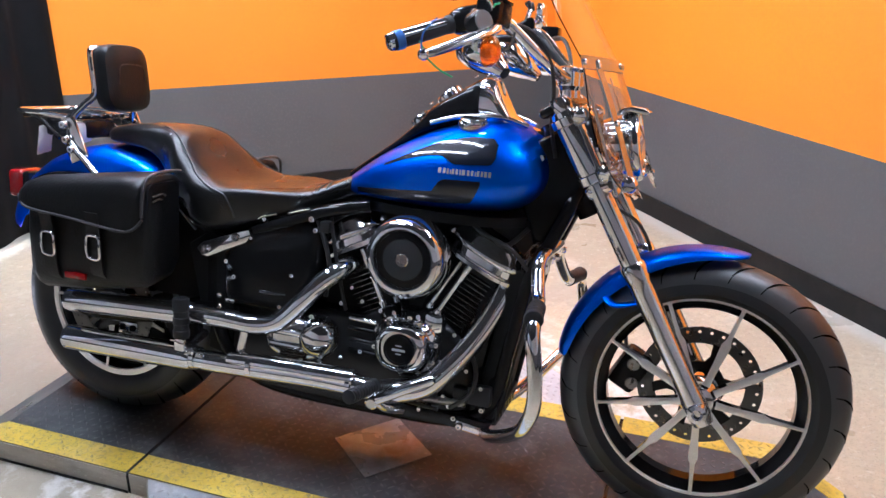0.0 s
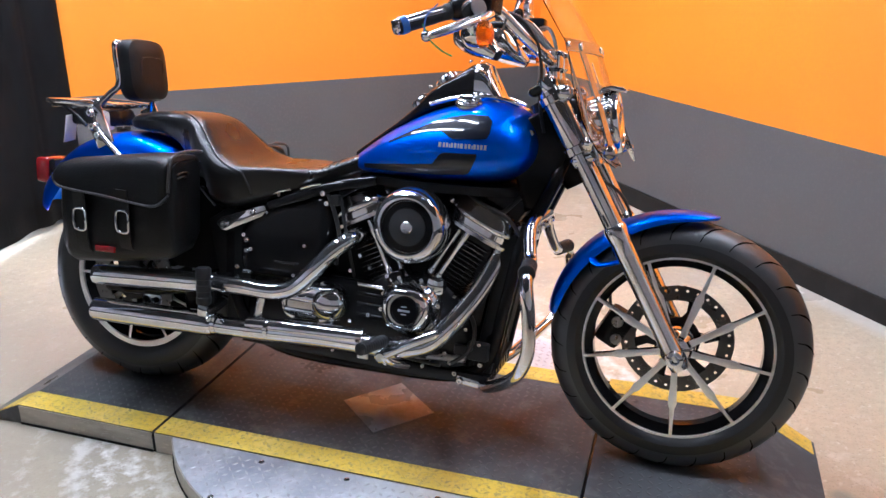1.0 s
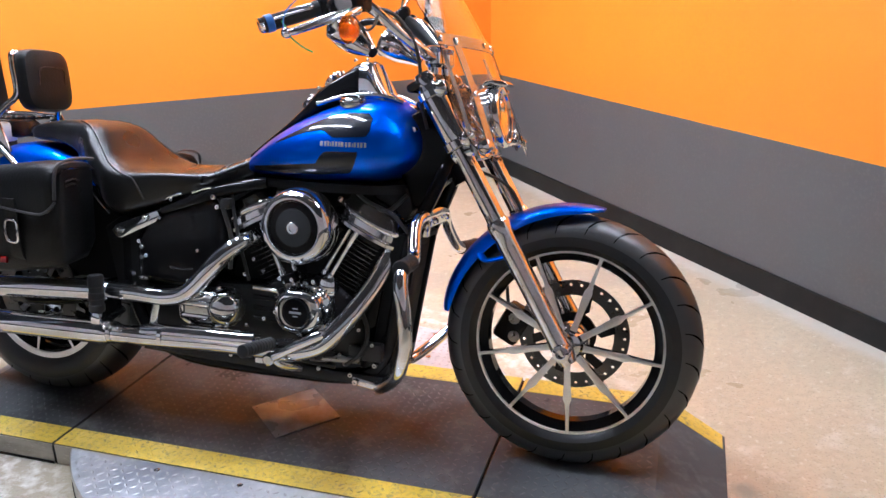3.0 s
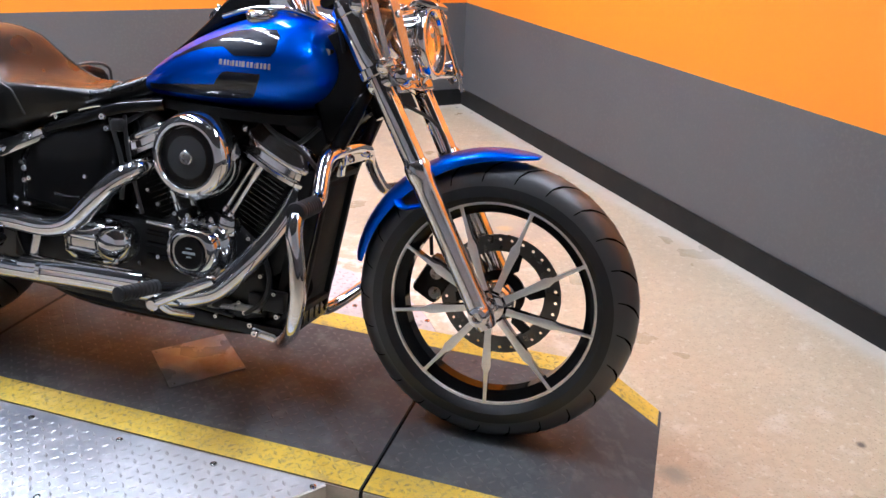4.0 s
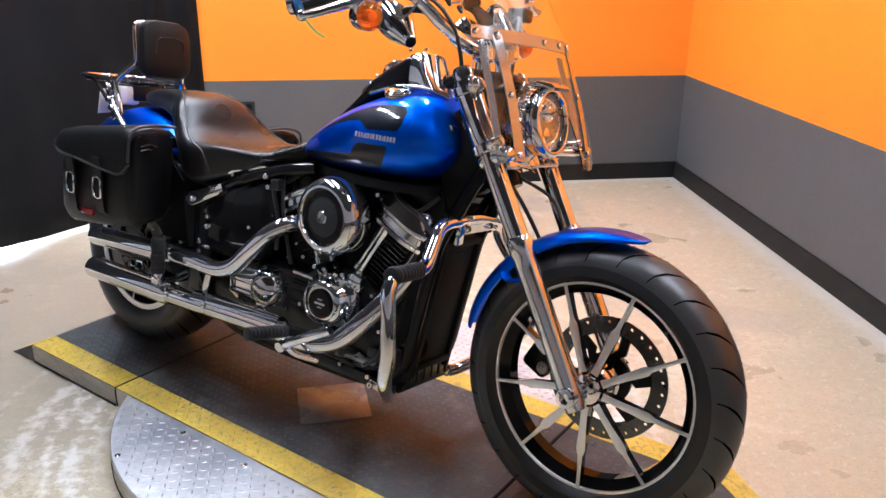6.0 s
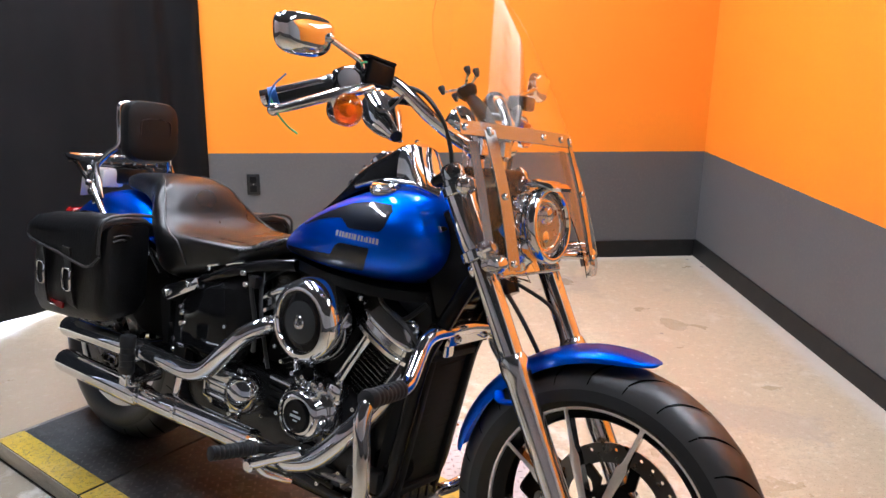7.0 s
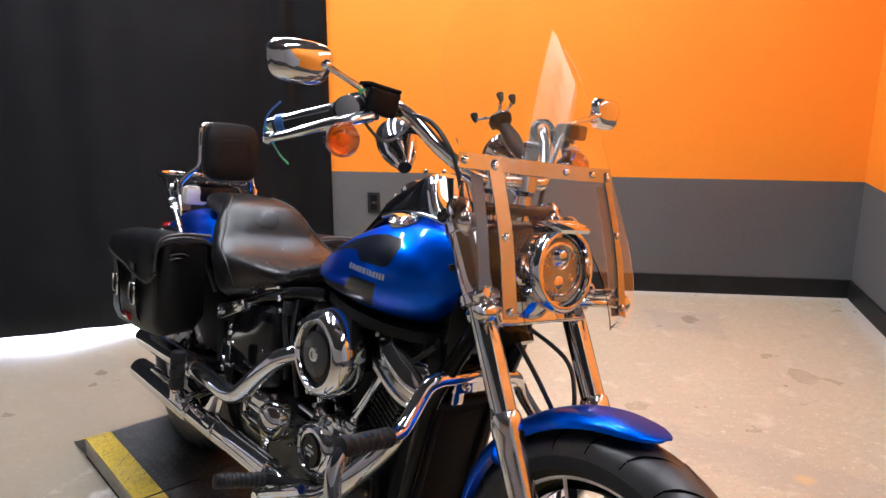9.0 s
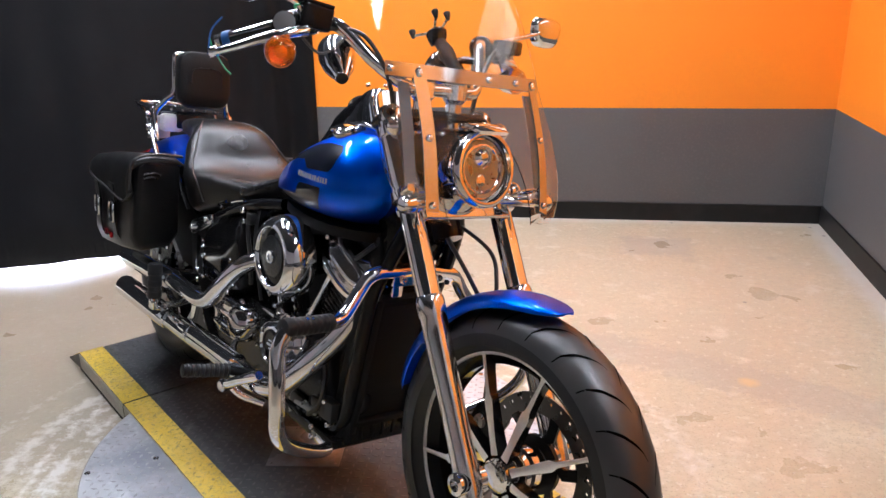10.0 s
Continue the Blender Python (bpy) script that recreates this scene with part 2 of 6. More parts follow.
CROWN = bumped(mottled(material("tread_rubber", (0.018, 0.018, 0.0185), 0.42, spec=1.0), [(9, (0.034, 0.034, 0.0345), 0.5, 0.75, 6)]), 120, 0.12)
MATTE = bumped(material("matte_black_plastic", (0.009, 0.009, 0.0094), 0.65, spec=0.15), 300, 0.2, 0.0008)
SEAM = material("dark_seam_thread", (0.03, 0.03, 0.031), 0.45)
BLUE = material("blue_metallic_paint", (0.0, 0.112, 0.80), 0.38, 0.97, 0.6)
BLUE.node_tree.nodes["Principled BSDF"].inputs["Coat IOR"].default_value = 1.42
BLUE.node_tree.nodes["Principled BSDF"].inputs["Specular Tint"].default_value = (0.02, 0.14, 0.85, 1)
BLUE = mottled(BLUE, [(2500, (0.0, 0.17, 0.90), 0.55, 0.7, 2)])
BLUE.node_tree.nodes["Principled BSDF"].inputs["Coat Roughness"].default_value = 0.008
DECAL = material("dark_tank_graphic", (0.003, 0.005, 0.012), 0.35, 0.0, 0.8, 0.1)
SILVER = material("silver_lettering_foil", (0.42, 0.45, 0.50), 0.35, 0.4)
AMBER = material("amber_lens", (0.98, 0.22, 0.002), 0.06, 0.0, 0.3)
AMBER.node_tree.nodes["Principled BSDF"].inputs["Transmission Weight"].default_value = 0.8
AMBERCORE = material("amber_bulb_holder", (1.0, 0.50, 0.03), 0.2, 0.6)
RED = material("red_lens", (0.25, 0.005, 0.006), 0.15, 0.0, 0.6)
CLEAR = glassy("clear_polycarbonate", (0.985, 0.988, 0.99), 0.0, 1.31)
LENS = glassy("headlamp_lens", (0.98, 0.98, 0.98), 0.0, 1.12)
PAPER = mottled(material("white_paper", (0.86, 0.83, 0.76), 0.7), [(20, (0.76, 0.73, 0.67), 0.45, 0.7, 3)])
GREEN = material("green_cable_tie", (0.02, 0.35, 0.12), 0.4)
BLUETIE = material("blue_cable_tie", (0.02, 0.12, 0.4), 0.4)
CASTGREY = material("grey_cast_cap", (0.11, 0.115, 0.12), 0.45, 0.2)
WRAP = mottled(material("pale_plastic_wrap", (0.80, 0.77, 0.71), 0.4), [(25, (0.64, 0.62, 0.57), 0.45, 0.7, 3)])
FIXTURE = material("white_fixture_enamel", (0.8, 0.8, 0.8), 0.4)


# ---- mesh tools ----
def part(name, bm, mat, parent=None, label="", sharp=38):
    """Links a bmesh as one mesh under a thing or a part."""
    bmesh.ops.recalc_face_normals(bm, faces=bm.faces)
    lim = radians(sharp)
    for f in bm.faces:
        f.smooth = True
    for e in bm.edges:
        if len(e.link_faces) == 2 and e.calc_face_angle(0) > lim:
            e.smooth = False
    me = bpy.data.meshes.new(name)
    bm.to_mesh(me)
    bm.free()
    me.materials.append(mat)
    ob = new(name, me)
    ob.parent = under(parent)
    return tagged(ob, label)


def under(parent):
    """The parent itself, or the part above it where it already lies two levels deep."""
    while parent and parent.parent and parent.parent.parent:
        parent = parent.parent
    return parent


def clone(ob, parent, m, label=""):
    """A further part on the same mesh."""
    o = new(ob.name.split(".")[0], ob.data)
    o.parent, o.matrix_basis = parent, m
    return tagged(o, label)


def spline(pts, steps=6):
    """A smooth line through the points."""
    pts = [Vector(p) for p in pts]
    out = []
    for i in range(len(pts) - 1):
        a, b, c, d = pts[max(i - 1, 0)], pts[i], pts[i + 1], pts[min(i + 2, len(pts) - 1)]
        for k in range(steps):
            t = k / steps
            out.append(0.5 * (2 * b + (c - a) * t + (2 * a - 5 * b + 4 * c - d) * t * t + (3 * b - a - 3 * c + d) * t ** 3))
    return out + [pts[-1]]


def loft(bm, rings, cap=True):
    rows = [[bm.verts.new(p) for p in ring] for ring in rings]
    n = len(rows[0])
    for a, b in zip(rows, rows[1:]):
        for i in range(n):
            bm.faces.new((a[i], a[(i + 1) % n], b[(i + 1) % n], b[i]))
    if cap:
        bm.faces.new(rows[0][::-1])
        bm.faces.new(rows[-1])
    return bm


def sweep(bm, pts, r, seg=12, flat=1.0):
    """A tube along the points; r a number or one for each point; flat squeezes it across."""
    pts = [Vector(p) for p in pts]
    rs = r if isinstance(r, (list, tuple)) else [r] * len(pts)
    side, rings = None, []
    for i, p in enumerate(pts):
        d = (pts[min(i + 1, len(pts) - 1)] - pts[max(i - 1, 0)]).normalized()
        if side is None:
            side = d.cross(Vector((0, 0, 1)) if abs(d.z) < 0.9 else Vector((0, 1, 0))).normalized()
        side = (side - d * side.dot(d)).normalized()
        up = d.cross(side)
        rings.append([p + rs[i] * (math.cos(a) * side + flat * math.sin(a) * up) for a in (2 * math.pi * k / seg for k in range(seg))])
    return loft(bm, rings)


def lathe(bm, at, axis, profile, seg=32):
    """Turns rows of height, radius about the axis."""
    at, d = Vector(at), Vector(axis).normalized()
    u = d.orthogonal().normalized()
    v = d.cross(u)
    rings = [[at + h * d + max(r, 1e-4) * (math.cos(a) * u + math.sin(a) * v) for a in (2 * math.pi * k / seg for k in range(seg))] for h, r in profile]
    return loft(bm, rings)


def turned(bm, at, axis, profile, seg=48):
    """A closed ring turned from a closed profile of height, radius."""
    at, d = Vector(at), Vector(axis).normalized()
    u = d.orthogonal().normalized()
    v = d.cross(u)
    rows = [[bm.verts.new(at + h * d + r * (math.cos(a) * u + math.sin(a) * v)) for h, r in profile] for a in (2 * math.pi * k / seg for k in range(seg))]
    n = len(profile)
    for k in range(seg):
        a, b = rows[k], rows[(k + 1) % seg]
        for i in range(n):
            bm.faces.new((a[i], a[(i + 1) % n], b[(i + 1) % n], b[i]))
    return bm


def rbox(bm, at, size, bevel=0.004, m=None, seg=2):
    """A box with rounded edges."""
    made = bmesh.ops.create_cube(bm, size=1)["verts"]
    bmesh.ops.scale(bm, vec=size, verts=made)
    edges = list({e for v in made for e in v.link_edges})
    if bevel:
        made = list({v for f in bmesh.ops.bevel(bm, geom=edges, offset=bevel, segments=seg, affect="EDGES", profile=0.5)["faces"] for v in f.verts} | {v for v in made if v.is_valid})
    if m is not None:
        bmesh.ops.transform(bm, matrix=m.to_4x4(), verts=made)
    bmesh.ops.translate(bm, vec=at, verts=made)
    return bm


def prism(bm, outline, y0, y1, bevel=0.0, seg=2):
    """An outline of x, z drawn out from y0 to y1."""
    a = [bm.verts.new((x, y0, z)) for x, z in outline]
    b = [bm.verts.new((x, y1, z)) for x, z in outline]
    faces = [bm.faces.new(a), bm.faces.new(b[::-1])]
    n = len(a)
    for i in range(n):
        faces.append(bm.faces.new((a[i], b[i], b[(i + 1) % n], a[(i + 1) % n])))
    bmesh.ops.recalc_face_normals(bm, faces=faces)
    if bevel:
        edges = [e for f in faces[:2] for e in f.edges]
        bmesh.ops.bevel(bm, geom=edges, offset=bevel, segments=seg, affect="EDGES", profile=0.5)
    return bm


def bolt_head(bm, at, axis, r=0.007, h=0.005):
    return lathe(bm, at, axis, [(0, r), (h * 0.6, r), (h, r * 0.75), (h, r * 0.35), (h * 0.5, r * 0.3)], 12)


def oval(cy, cz, w, h, n=28, power=2.6, x=0.0):
    """A rounded ring across the bike at x."""
    out = []
    for k in range(n):
        a = 2 * math.pi * k / n
        c, s = math.cos(a), math.sin(a)
        out.append((x, cy + w * math.copysign(abs(c) ** (2 / power), c), cz + h * math.copysign(abs(s) ** (2 / power), s)))
    return out


def arc(cx, cz, r, a0, a1, n):
    return [(cx + r * math.cos(radians(a0 + (a1 - a0) * k / n)), cz + r * math.sin(radians(a0 + (a1 - a0) * k / n))) for k in range(n + 1)]


Mesh = bmesh.new

# ---- the room ----
X0, X1, Y0, Y1, TOP = -4.2, 3.417, -4.4, 3.373, 3.0
DADO, SKIRT = 0.645, 0.102
SLANT = 0.0633


def wall(name, a, b, out, label, upper=None):
    """A painted wall from a to b, 0.15 thick away from the room."""
    a, b, out = Vector(a), Vector(b), Vector(out)
    ob = tagged(new(name), label, kind="structure")

    def strip(nm, z0, z1, t0, t1, mat, lab):
        bm = Mesh()
        lo = [a + out * t0, b + out * t0, b + out * t1, a + out * t1]
        loft(bm, [[(p.x, p.y, z0) for p in lo], [(p.x, p.y, z1) for p in lo]])
        return part(nm, bm, mat, ob, lab)

    strip("upper_wall", DADO, TOP, 0, 0.15, upper or ORANGE, "painted plaster")
    strip("lower_wall", 0, DADO, 0, 0.15, GREY, "dark grey painted plaster")
    strip("baseboard", 0, SKIRT, -0.012, -0.0005, BASEBOARD, "black rubber skirting")
    return ob


wall("wall_north", (X0, Y1, 0), (X1, Y1, 0), (0, 1, 0), "orange wall with a dark grey lower band")
SPLIT = -1.4
bend = X1 - SLANT * (Y1 - SPLIT)
wall("wall_east", (bend, SPLIT, 0), (X1, Y1, 0), (0.998, -SLANT, 0), "orange wall with a dark grey lower band")
# unseen walls, added; pale for fill and for greyer reflections in the chrome
wall("wall_southeast", (X1 - SLANT * (Y1 - Y0), Y0, 0), (bend, SPLIT - 0.002, 0), (0.998, -SLANT, 0), "unseen pale grey wall, added to close the room", PLAIN)
wall("wall_south", (X0, Y0, 0), (X1, Y0, 0), (0, -1, 0), "unseen pale grey wall, added to close the room", PLAIN)
wall("wall_west", (X0, Y0, 0), (X0, Y1, 0), (-1, 0, 0), "unseen pale grey wall, added to close the room", PLAIN)

bm = Mesh()
loft(bm, [[(X0 - 0.2, Y0 - 0.2, z), (X1 + 0.2, Y0 - 0.2, z), (X1 + 0.2, Y1 + 0.2, z), (X0 - 0.2, Y1 + 0.2, z)] for z in (-0.1, 0)])
tagged(part("floor", bm, CONCRETE), "mottled beige polished concrete floor", kind="structure")
bm = Mesh()
loft(bm, [[(X0 - 0.2, Y0 - 0.2, z), (X1 + 0.2, Y0 - 0.2, z), (X1 + 0.2, Y1 + 0.2, z), (X0 - 0.2, Y1 + 0.2, z)] for z in (TOP, TOP + 0.1)])
tagged(part("ceiling", bm, CEILING), "plain dark painted ceiling", kind="structure")

# ---- curtain, socket, lights ----
def hung_curtain():
    """A black drape from the north wall round to the west, its hem just off the floor."""
    line = spline([(0.535, 3.345, 0), (0.40, 3.24, 0), (0.28, 3.12, 0), (0.10, 2.87, 0), (-0.08, 2.67, 0), (-0.26, 2.45, 0), (-0.44, 2.33, 0), (-0.60, 2.23, 0), (-0.74, 2.19, 0), (-0.88, 2.15, 0), (-1.5, 1.98, 0), (-2.3, 1.82, 0), (-3.2, 1.72, 0), (-4.17, 1.68, 0)], 22)
    rnd = random.Random(4)
    rows, far = [], 0.0
    for i, p in enumerate(line):
        q = line[min(i + 1, len(line) - 1)]
        far += (q - p).length
        d = (line[min(i + 1, len(line) - 1)] - line[max(i - 1, 0)]).normalized()
        n = Vector((-d.y, d.x, 0))
        amp = 0.010 + 0.022 * noise.noise((far * 1.7, 3.1, 0)) + (0.03 if far < 0.35 else 0)
        col = []
        for k in range(15):
            z = 0.026 + 0.008 * math.sin(far * 5.0) + (TOP - 0.1 - 0.026) * k / 14
            f = math.sin(far * 26 + 0.8 * math.sin(far * 3.1)) * amp * (0.55 + 0.45 * k / 14)
            col.append(p + n * f + Vector((0, 0, z)))
        rows.append(col)
    bm = Mesh()
    vs = [[bm.verts.new(p) for p in col] for col in rows]
    for a, b in zip(vs, vs[1:]):
        for k in range(14):
            bm.faces.new((a[k], b[k], b[k + 1], a[k + 1]))
    bmesh.ops.solidify(bm, geom=bm.faces, thickness=0.003)
    top = tagged(new("curtain"), "black floor-length fabric curtain hanging from a rail", "curtain")
    part("drape", bm, CURTAIN, top, sharp=80)
    bm = Mesh()
    sweep(bm, [p + Vector((0, 0, TOP - 0.09)) for p in line[::6]], 0.016, 8)
    part("rail", bm, SATINBLACK, top)
    for p in line[8::30]:
        sweep(bm := Mesh(), [p + Vector((0, 0, TOP - 0.09)), p + Vector((0, 0, TOP))], 0.008, 8)
        part("bracket", bm, SATINBLACK, top)


hung_curtain()

socket = tagged(new("wall_socket"), "black double wall socket on the grey wall band", "socket")
socket.matrix_world = pose(0.7706, Y1, 0.469)
rbox(bm := Mesh(), (0, -0.004, 0), (0.072, 0.008, 0.118), 0.003)
part("cover_plate", bm, PLASTIC, socket)
for z in (-0.026, 0.026):
    rbox(bm := Mesh(), (0, -0.009, z), (0.036, 0.005, 0.034), 0.003)
    outlet = part("outlet", bm, BLACK, socket)
    for x in (-0.007, 0.007):
        rbox(bm := Mesh(), (x, -0.0118, z + 0.003), (0.0025, 0.001, 0.009), 0)
        part("slot", bm, SATINBLACK, outlet)
lathe(bm := Mesh(), (0, -0.008, 0), (0, -1, 0), [(0, 0.004), (0.0015, 0.0035)], 10)
part("screw", bm, STEEL, socket)

GLOW = material("lit_diffuser", (1, 1, 1), 0.5)
GLOW.node_tree.nodes["Principled BSDF"].inputs["Emission Color"].default_value = (0.94, 0.947, 1.02, 1)
GLOW.node_tree.nodes["Principled BSDF"].inputs["Emission Strength"].default_value = 88
# rows of fittings over the bike and one beyond its front
FITTINGS = [(x, y) for x in (0.10, 0.92) for y in (1.10, 2.35)] + [(1.74, 2.35), (2.36, -0.38)]


def ceiling_fitting(x, y):
    """A long batten with a rounded white diffuser and end caps."""
    top = tagged(new("ceiling_light"), "white ceiling light with one long bright diffuser", "ceiling light", "ceiling lights")
    top.matrix_world = pose(x, y, TOP, 0, 0, 90)
    rbox(bm := Mesh(), (0, 0, -0.02), (1.14, 0.17, 0.04), 0.006)
    part("housing", bm, FIXTURE, top)
    section = [(0.062 * math.cos(a), -0.041 - 0.085 * math.sin(a)) for a in [math.pi * k / 12 for k in range(13)]]
    bm = Mesh()
    loft(bm, [[(sx, u, v) for u, v in section] for sx in (-0.53, 0.53)])
    part("diffuser", bm, GLOW, top, "glowing white diffuser")
    for sx in (-0.545, 0.545):
        bm = Mesh()
        loft(bm, [[(sx + d, u * 1.06, -0.041 + (v + 0.041) * 1.06) for u, v in section] for d in (-0.013, 0.013)])
        part("end_cap", bm, FIXTURE, top)
    return top


for at in FITTINGS:
    ceiling_fitting(*at)

# lit sign high on the east wall, its writing too far to read
SIGNLIT = material("lit_sign_face", (0.9, 0.9, 0.88), 0.4)
SIGNLIT.node_tree.nodes["Principled BSDF"].inputs["Emission Color"].default_value = (1.0, 0.95, 0.9, 1)
SIGNLIT.node_tree.nodes["Principled BSDF"].inputs["Emission Strength"].default_value = 1.9
sign = tagged(new("wall_sign"), "long white lit sign with dark lettering bars", "sign")
sign.matrix_world = pose(X1 - SLANT * (Y1 - 1.14), 1.14, 2.21, 0, 0, -93.6)
rbox(bm := Mesh(), (0, -0.03, 0), (2.50, 0.06, 0.42), 0.01)
part("sign_box", bm, FIXTURE, sign)
rbox(bm := Mesh(), (0, -0.063, 0), (2.46, 0.006, 0.38), 0.002)
face = part("sign_face", bm, SIGNLIT, sign)
for k in range(22):
    rbox(bm := Mesh(), (-0.95 + 0.088 * k, -0.068, 0.02 * math.sin(k * 2.1)), (0.016 + 0.012 * (k % 3), 0.004, 0.05 + 0.035 * (k * 7 % 3)), 0, Matrix.Rotation(radians(-18 + 11 * (k % 4)), 3, "Y"))
    part("letter_bar", bm, BASEBOARD, face)

# daylight from the open bay behind the curtain
area_lamp("bay_daylight", look((-1.95, Y1 - 0.03, 1.13), (-1.95, 0, 1.13)), 2.7, 2.0, 1300, (0.74, 0.81, 1.0))
bay = tagged(new("door_1"), "wide bright bay doorway behind the curtain", kind="structure")
for x, z, sx, sz in ((-3.36, 1.09, 0.07, 2.18), (-0.54, 1.09, 0.07, 2.18), (-1.95, 2.2, 2.89, 0.07)):
    rbox(bm := Mesh(), (x, Y1 - 0.03, z), (sx, 0.06, sz), 0.004)
    part("door_frame", bm, FIXTURE, bay)

# ---- turntable platform ----
YAW, PX, PY = -43.9, 0.638, 1.333
H = 0.066
platform = tagged(new("vehicle_turntable"), "dark tread-plate motorcycle turntable with yellow edge lines", "turntable")
platform.matrix_world = pose(PX, PY, 0, 0, 0, YAW)
HW = 0.357
XR, XF = -0.266, 1.875


def deck(outline, tops):
    """A plate whose top follows the height of each corner."""
    bm = Mesh()
    lo = [(x, y, 0.0) for x, y in outline]
    hi = [(x, y, z) for (x, y), z in zip(outline, tops)]
    loft(bm, [lo, hi])
    bmesh.ops.remove_doubles(bm, verts=bm.verts, dist=0.0005)
    return bm


G = 0.005
rear = part("rear_section", deck([(XR, -HW), (0.216 - G, -HW), (0.216 - G, HW), (XR, HW)], [H] * 4), DECK, platform)
part("rear_ramp", deck([(-0.40, -HW - 0.008), (XR, -HW), (XR, HW), (-0.40, HW + 0.008)], [0.004, H - 0.0005, H - 0.0005, 0.004]), DECK, platform)
part("middle_section", deck([(0.216 + G, -HW), (1.44 - G, -HW), (1.44 - G, HW), (0.216 + G, HW)], [H] * 4), DECK, platform)
part("front_section", deck([(1.44 + G, -HW), (XF, -HW), (XF, HW), (1.44 + G, HW)], [H] * 4), DECK, platform)
part("front_ramp", deck([(XF, -HW), (2.057, -0.27), (2.057, 0.27), (XF, HW)], [H - 0.0005, 0.004, 0.004, H - 0.0005]), DECK, platform)
for x in (0.216, 1.44):
    rbox(bm := Mesh(), (x, 0, 0.028), (2 * G, 2 * HW + 0.004, 0.056), 0)
    part("seam_filler", bm, SATINBLACK, platform)
for s in (-1, 1):
    for x0, x1 in ((XR, 0.216 - G), (0.216 + G, 1.44 - G), (1.44 + G, XF)):
        bm = Mesh()
        loft(bm, [[(x0, s * HW, z), (x1, s * HW, z), (x1, s * (HW - 0.082), z), (x0, s * (HW - 0.082), z)] for z in (H - 0.001, H + 0.0012)])
        part("edge_line", bm, YELLOW, platform, "worn yellow painted line")
        bm = Mesh()
        rbox(bm, ((x0 + x1) / 2, s * (HW + 0.0015), (H - 0.002) / 2), (x1 - x0, 0.003, H - 0.004), 0)
        part("edge_strip", bm, EDGE, platform, "bare worn steel edge")
        # thin black line along the foot of the end sections
        if x0 != 0.216 + G:
            rbox(bm := Mesh(), ((x0 + x1) / 2, s * (HW + 0.0045), 0.0035), (x1 - x0, 0.003, 0.007), 0)
            part("foot_strip", bm, SATINBLACK, platform, "thin black strip along the foot")
    bm = Mesh()
    hi = [(XF, s * HW, H), (2.05, s * 0.273, 0.0062), (2.05, s * 0.20, 0.0062), (XF, s * (HW - 0.082), H)]
    loft(bm, [[(x, y, z - 0.001) for x, y, z in hi], [(x, y, z + 0.0014) for x, y, z in hi]])
    part("edge_line", bm, YELLOW, platform, "worn yellow painted line")
    bm = Mesh()
    hi = [(-0.345, s * HW, 0.030), (XR, s * HW, H), (XR, s * (HW - 0.082), H), (-0.315, s * (HW - 0.082), 0.044)]
    loft(bm, [[(x, y, z - 0.001) for x, y, z in hi], [(x, y, z + 0.0022) for x, y, z in hi]])
    part("edge_line", bm, YELLOW, platform, "worn yellow painted line")

# the round table that shows on both sides of the deck
DX, DY, DR = 0.82, 0.02, 0.657
for s, lo in ((-1, -HW - 0.0035), (1, HW + 0.0035)):
    a0 = math.asin((lo - DY) / DR)
    if s < 0:
        angles = [math.pi - a0 + (math.pi + 2 * a0) * k / 48 for k in range(49)]
    else:
        angles = [a0 + (math.pi - 2 * a0) * k / 48 for k in range(49)]
    rim = [(DX + DR * math.cos(a), DY + DR * math.sin(a)) for a in angles]
    bm = Mesh()
    loft(bm, [[(x, y, z) for x, y in rim] for z in (0.0, H - 0.003)])
    half = part("round_table", bm, BRIGHT, platform, "bright silver tread-plate half disc")
    bm = Mesh()
    rows = [[(x + (x - DX) / DR * d, y + (y - DY) / DR * d) for x, y in rim] for d in (0.0005, 0.004)]
    n = len(rim)
    vs = [[bm.verts.new((x, y, z)) for x, y in rows[i]] for i, z in ((0, 0.0), (0, H - 0.004), (1, H - 0.006), (1, 0.0))]
    for i in range(n - 1):
        for a, b in ((0, 3), (3, 2), (2, 1)):
            bm.faces.new((vs[a][i], vs[b][i], vs[b][i + 1], vs[a][i + 1]))
    part("rim_band", bm, EDGE, half, "bare worn steel edge")
    for x, y in ((0.535, -0.558), (0.80, -0.606), (1.06, -0.562), (0.585, -HW - 0.03), (0.838, -HW - 0.03), (1.09, -HW - 0.03), (1.335, -HW - 0.022)):
        lathe(bm := Mesh(), (x, y if s < 0 else 0.04 - y, H - 0.003), (0, 0, 1), [(0, 0.0085), (0.0018, 0.0078), (0.0026, 0.004), (0.0016, 0.0034), (0.0016, 0.0005)], 12)
        part("screw", bm, SATIN, half)
    # the same thin black line round the foot of the rim
    bm = Mesh()
    foot = [[(x + (x - DX) / DR * d, y + (y - DY) / DR * d, z) for x, y in rim] for d, z in ((0.0045, 0.0), (0.0065, 0.0), (0.0065, 0.007), (0.0045, 0.008))]
    vs = [[bm.verts.new(p) for p in row] for row in foot]
    for i in range(n - 1):
        for a in range(3):
            bm.faces.new((vs[a][i], vs[a][i + 1], vs[a + 1][i + 1], vs[a + 1][i]))
    part("foot_strip", bm, SATINBLACK, half, "thin black strip along the foot")


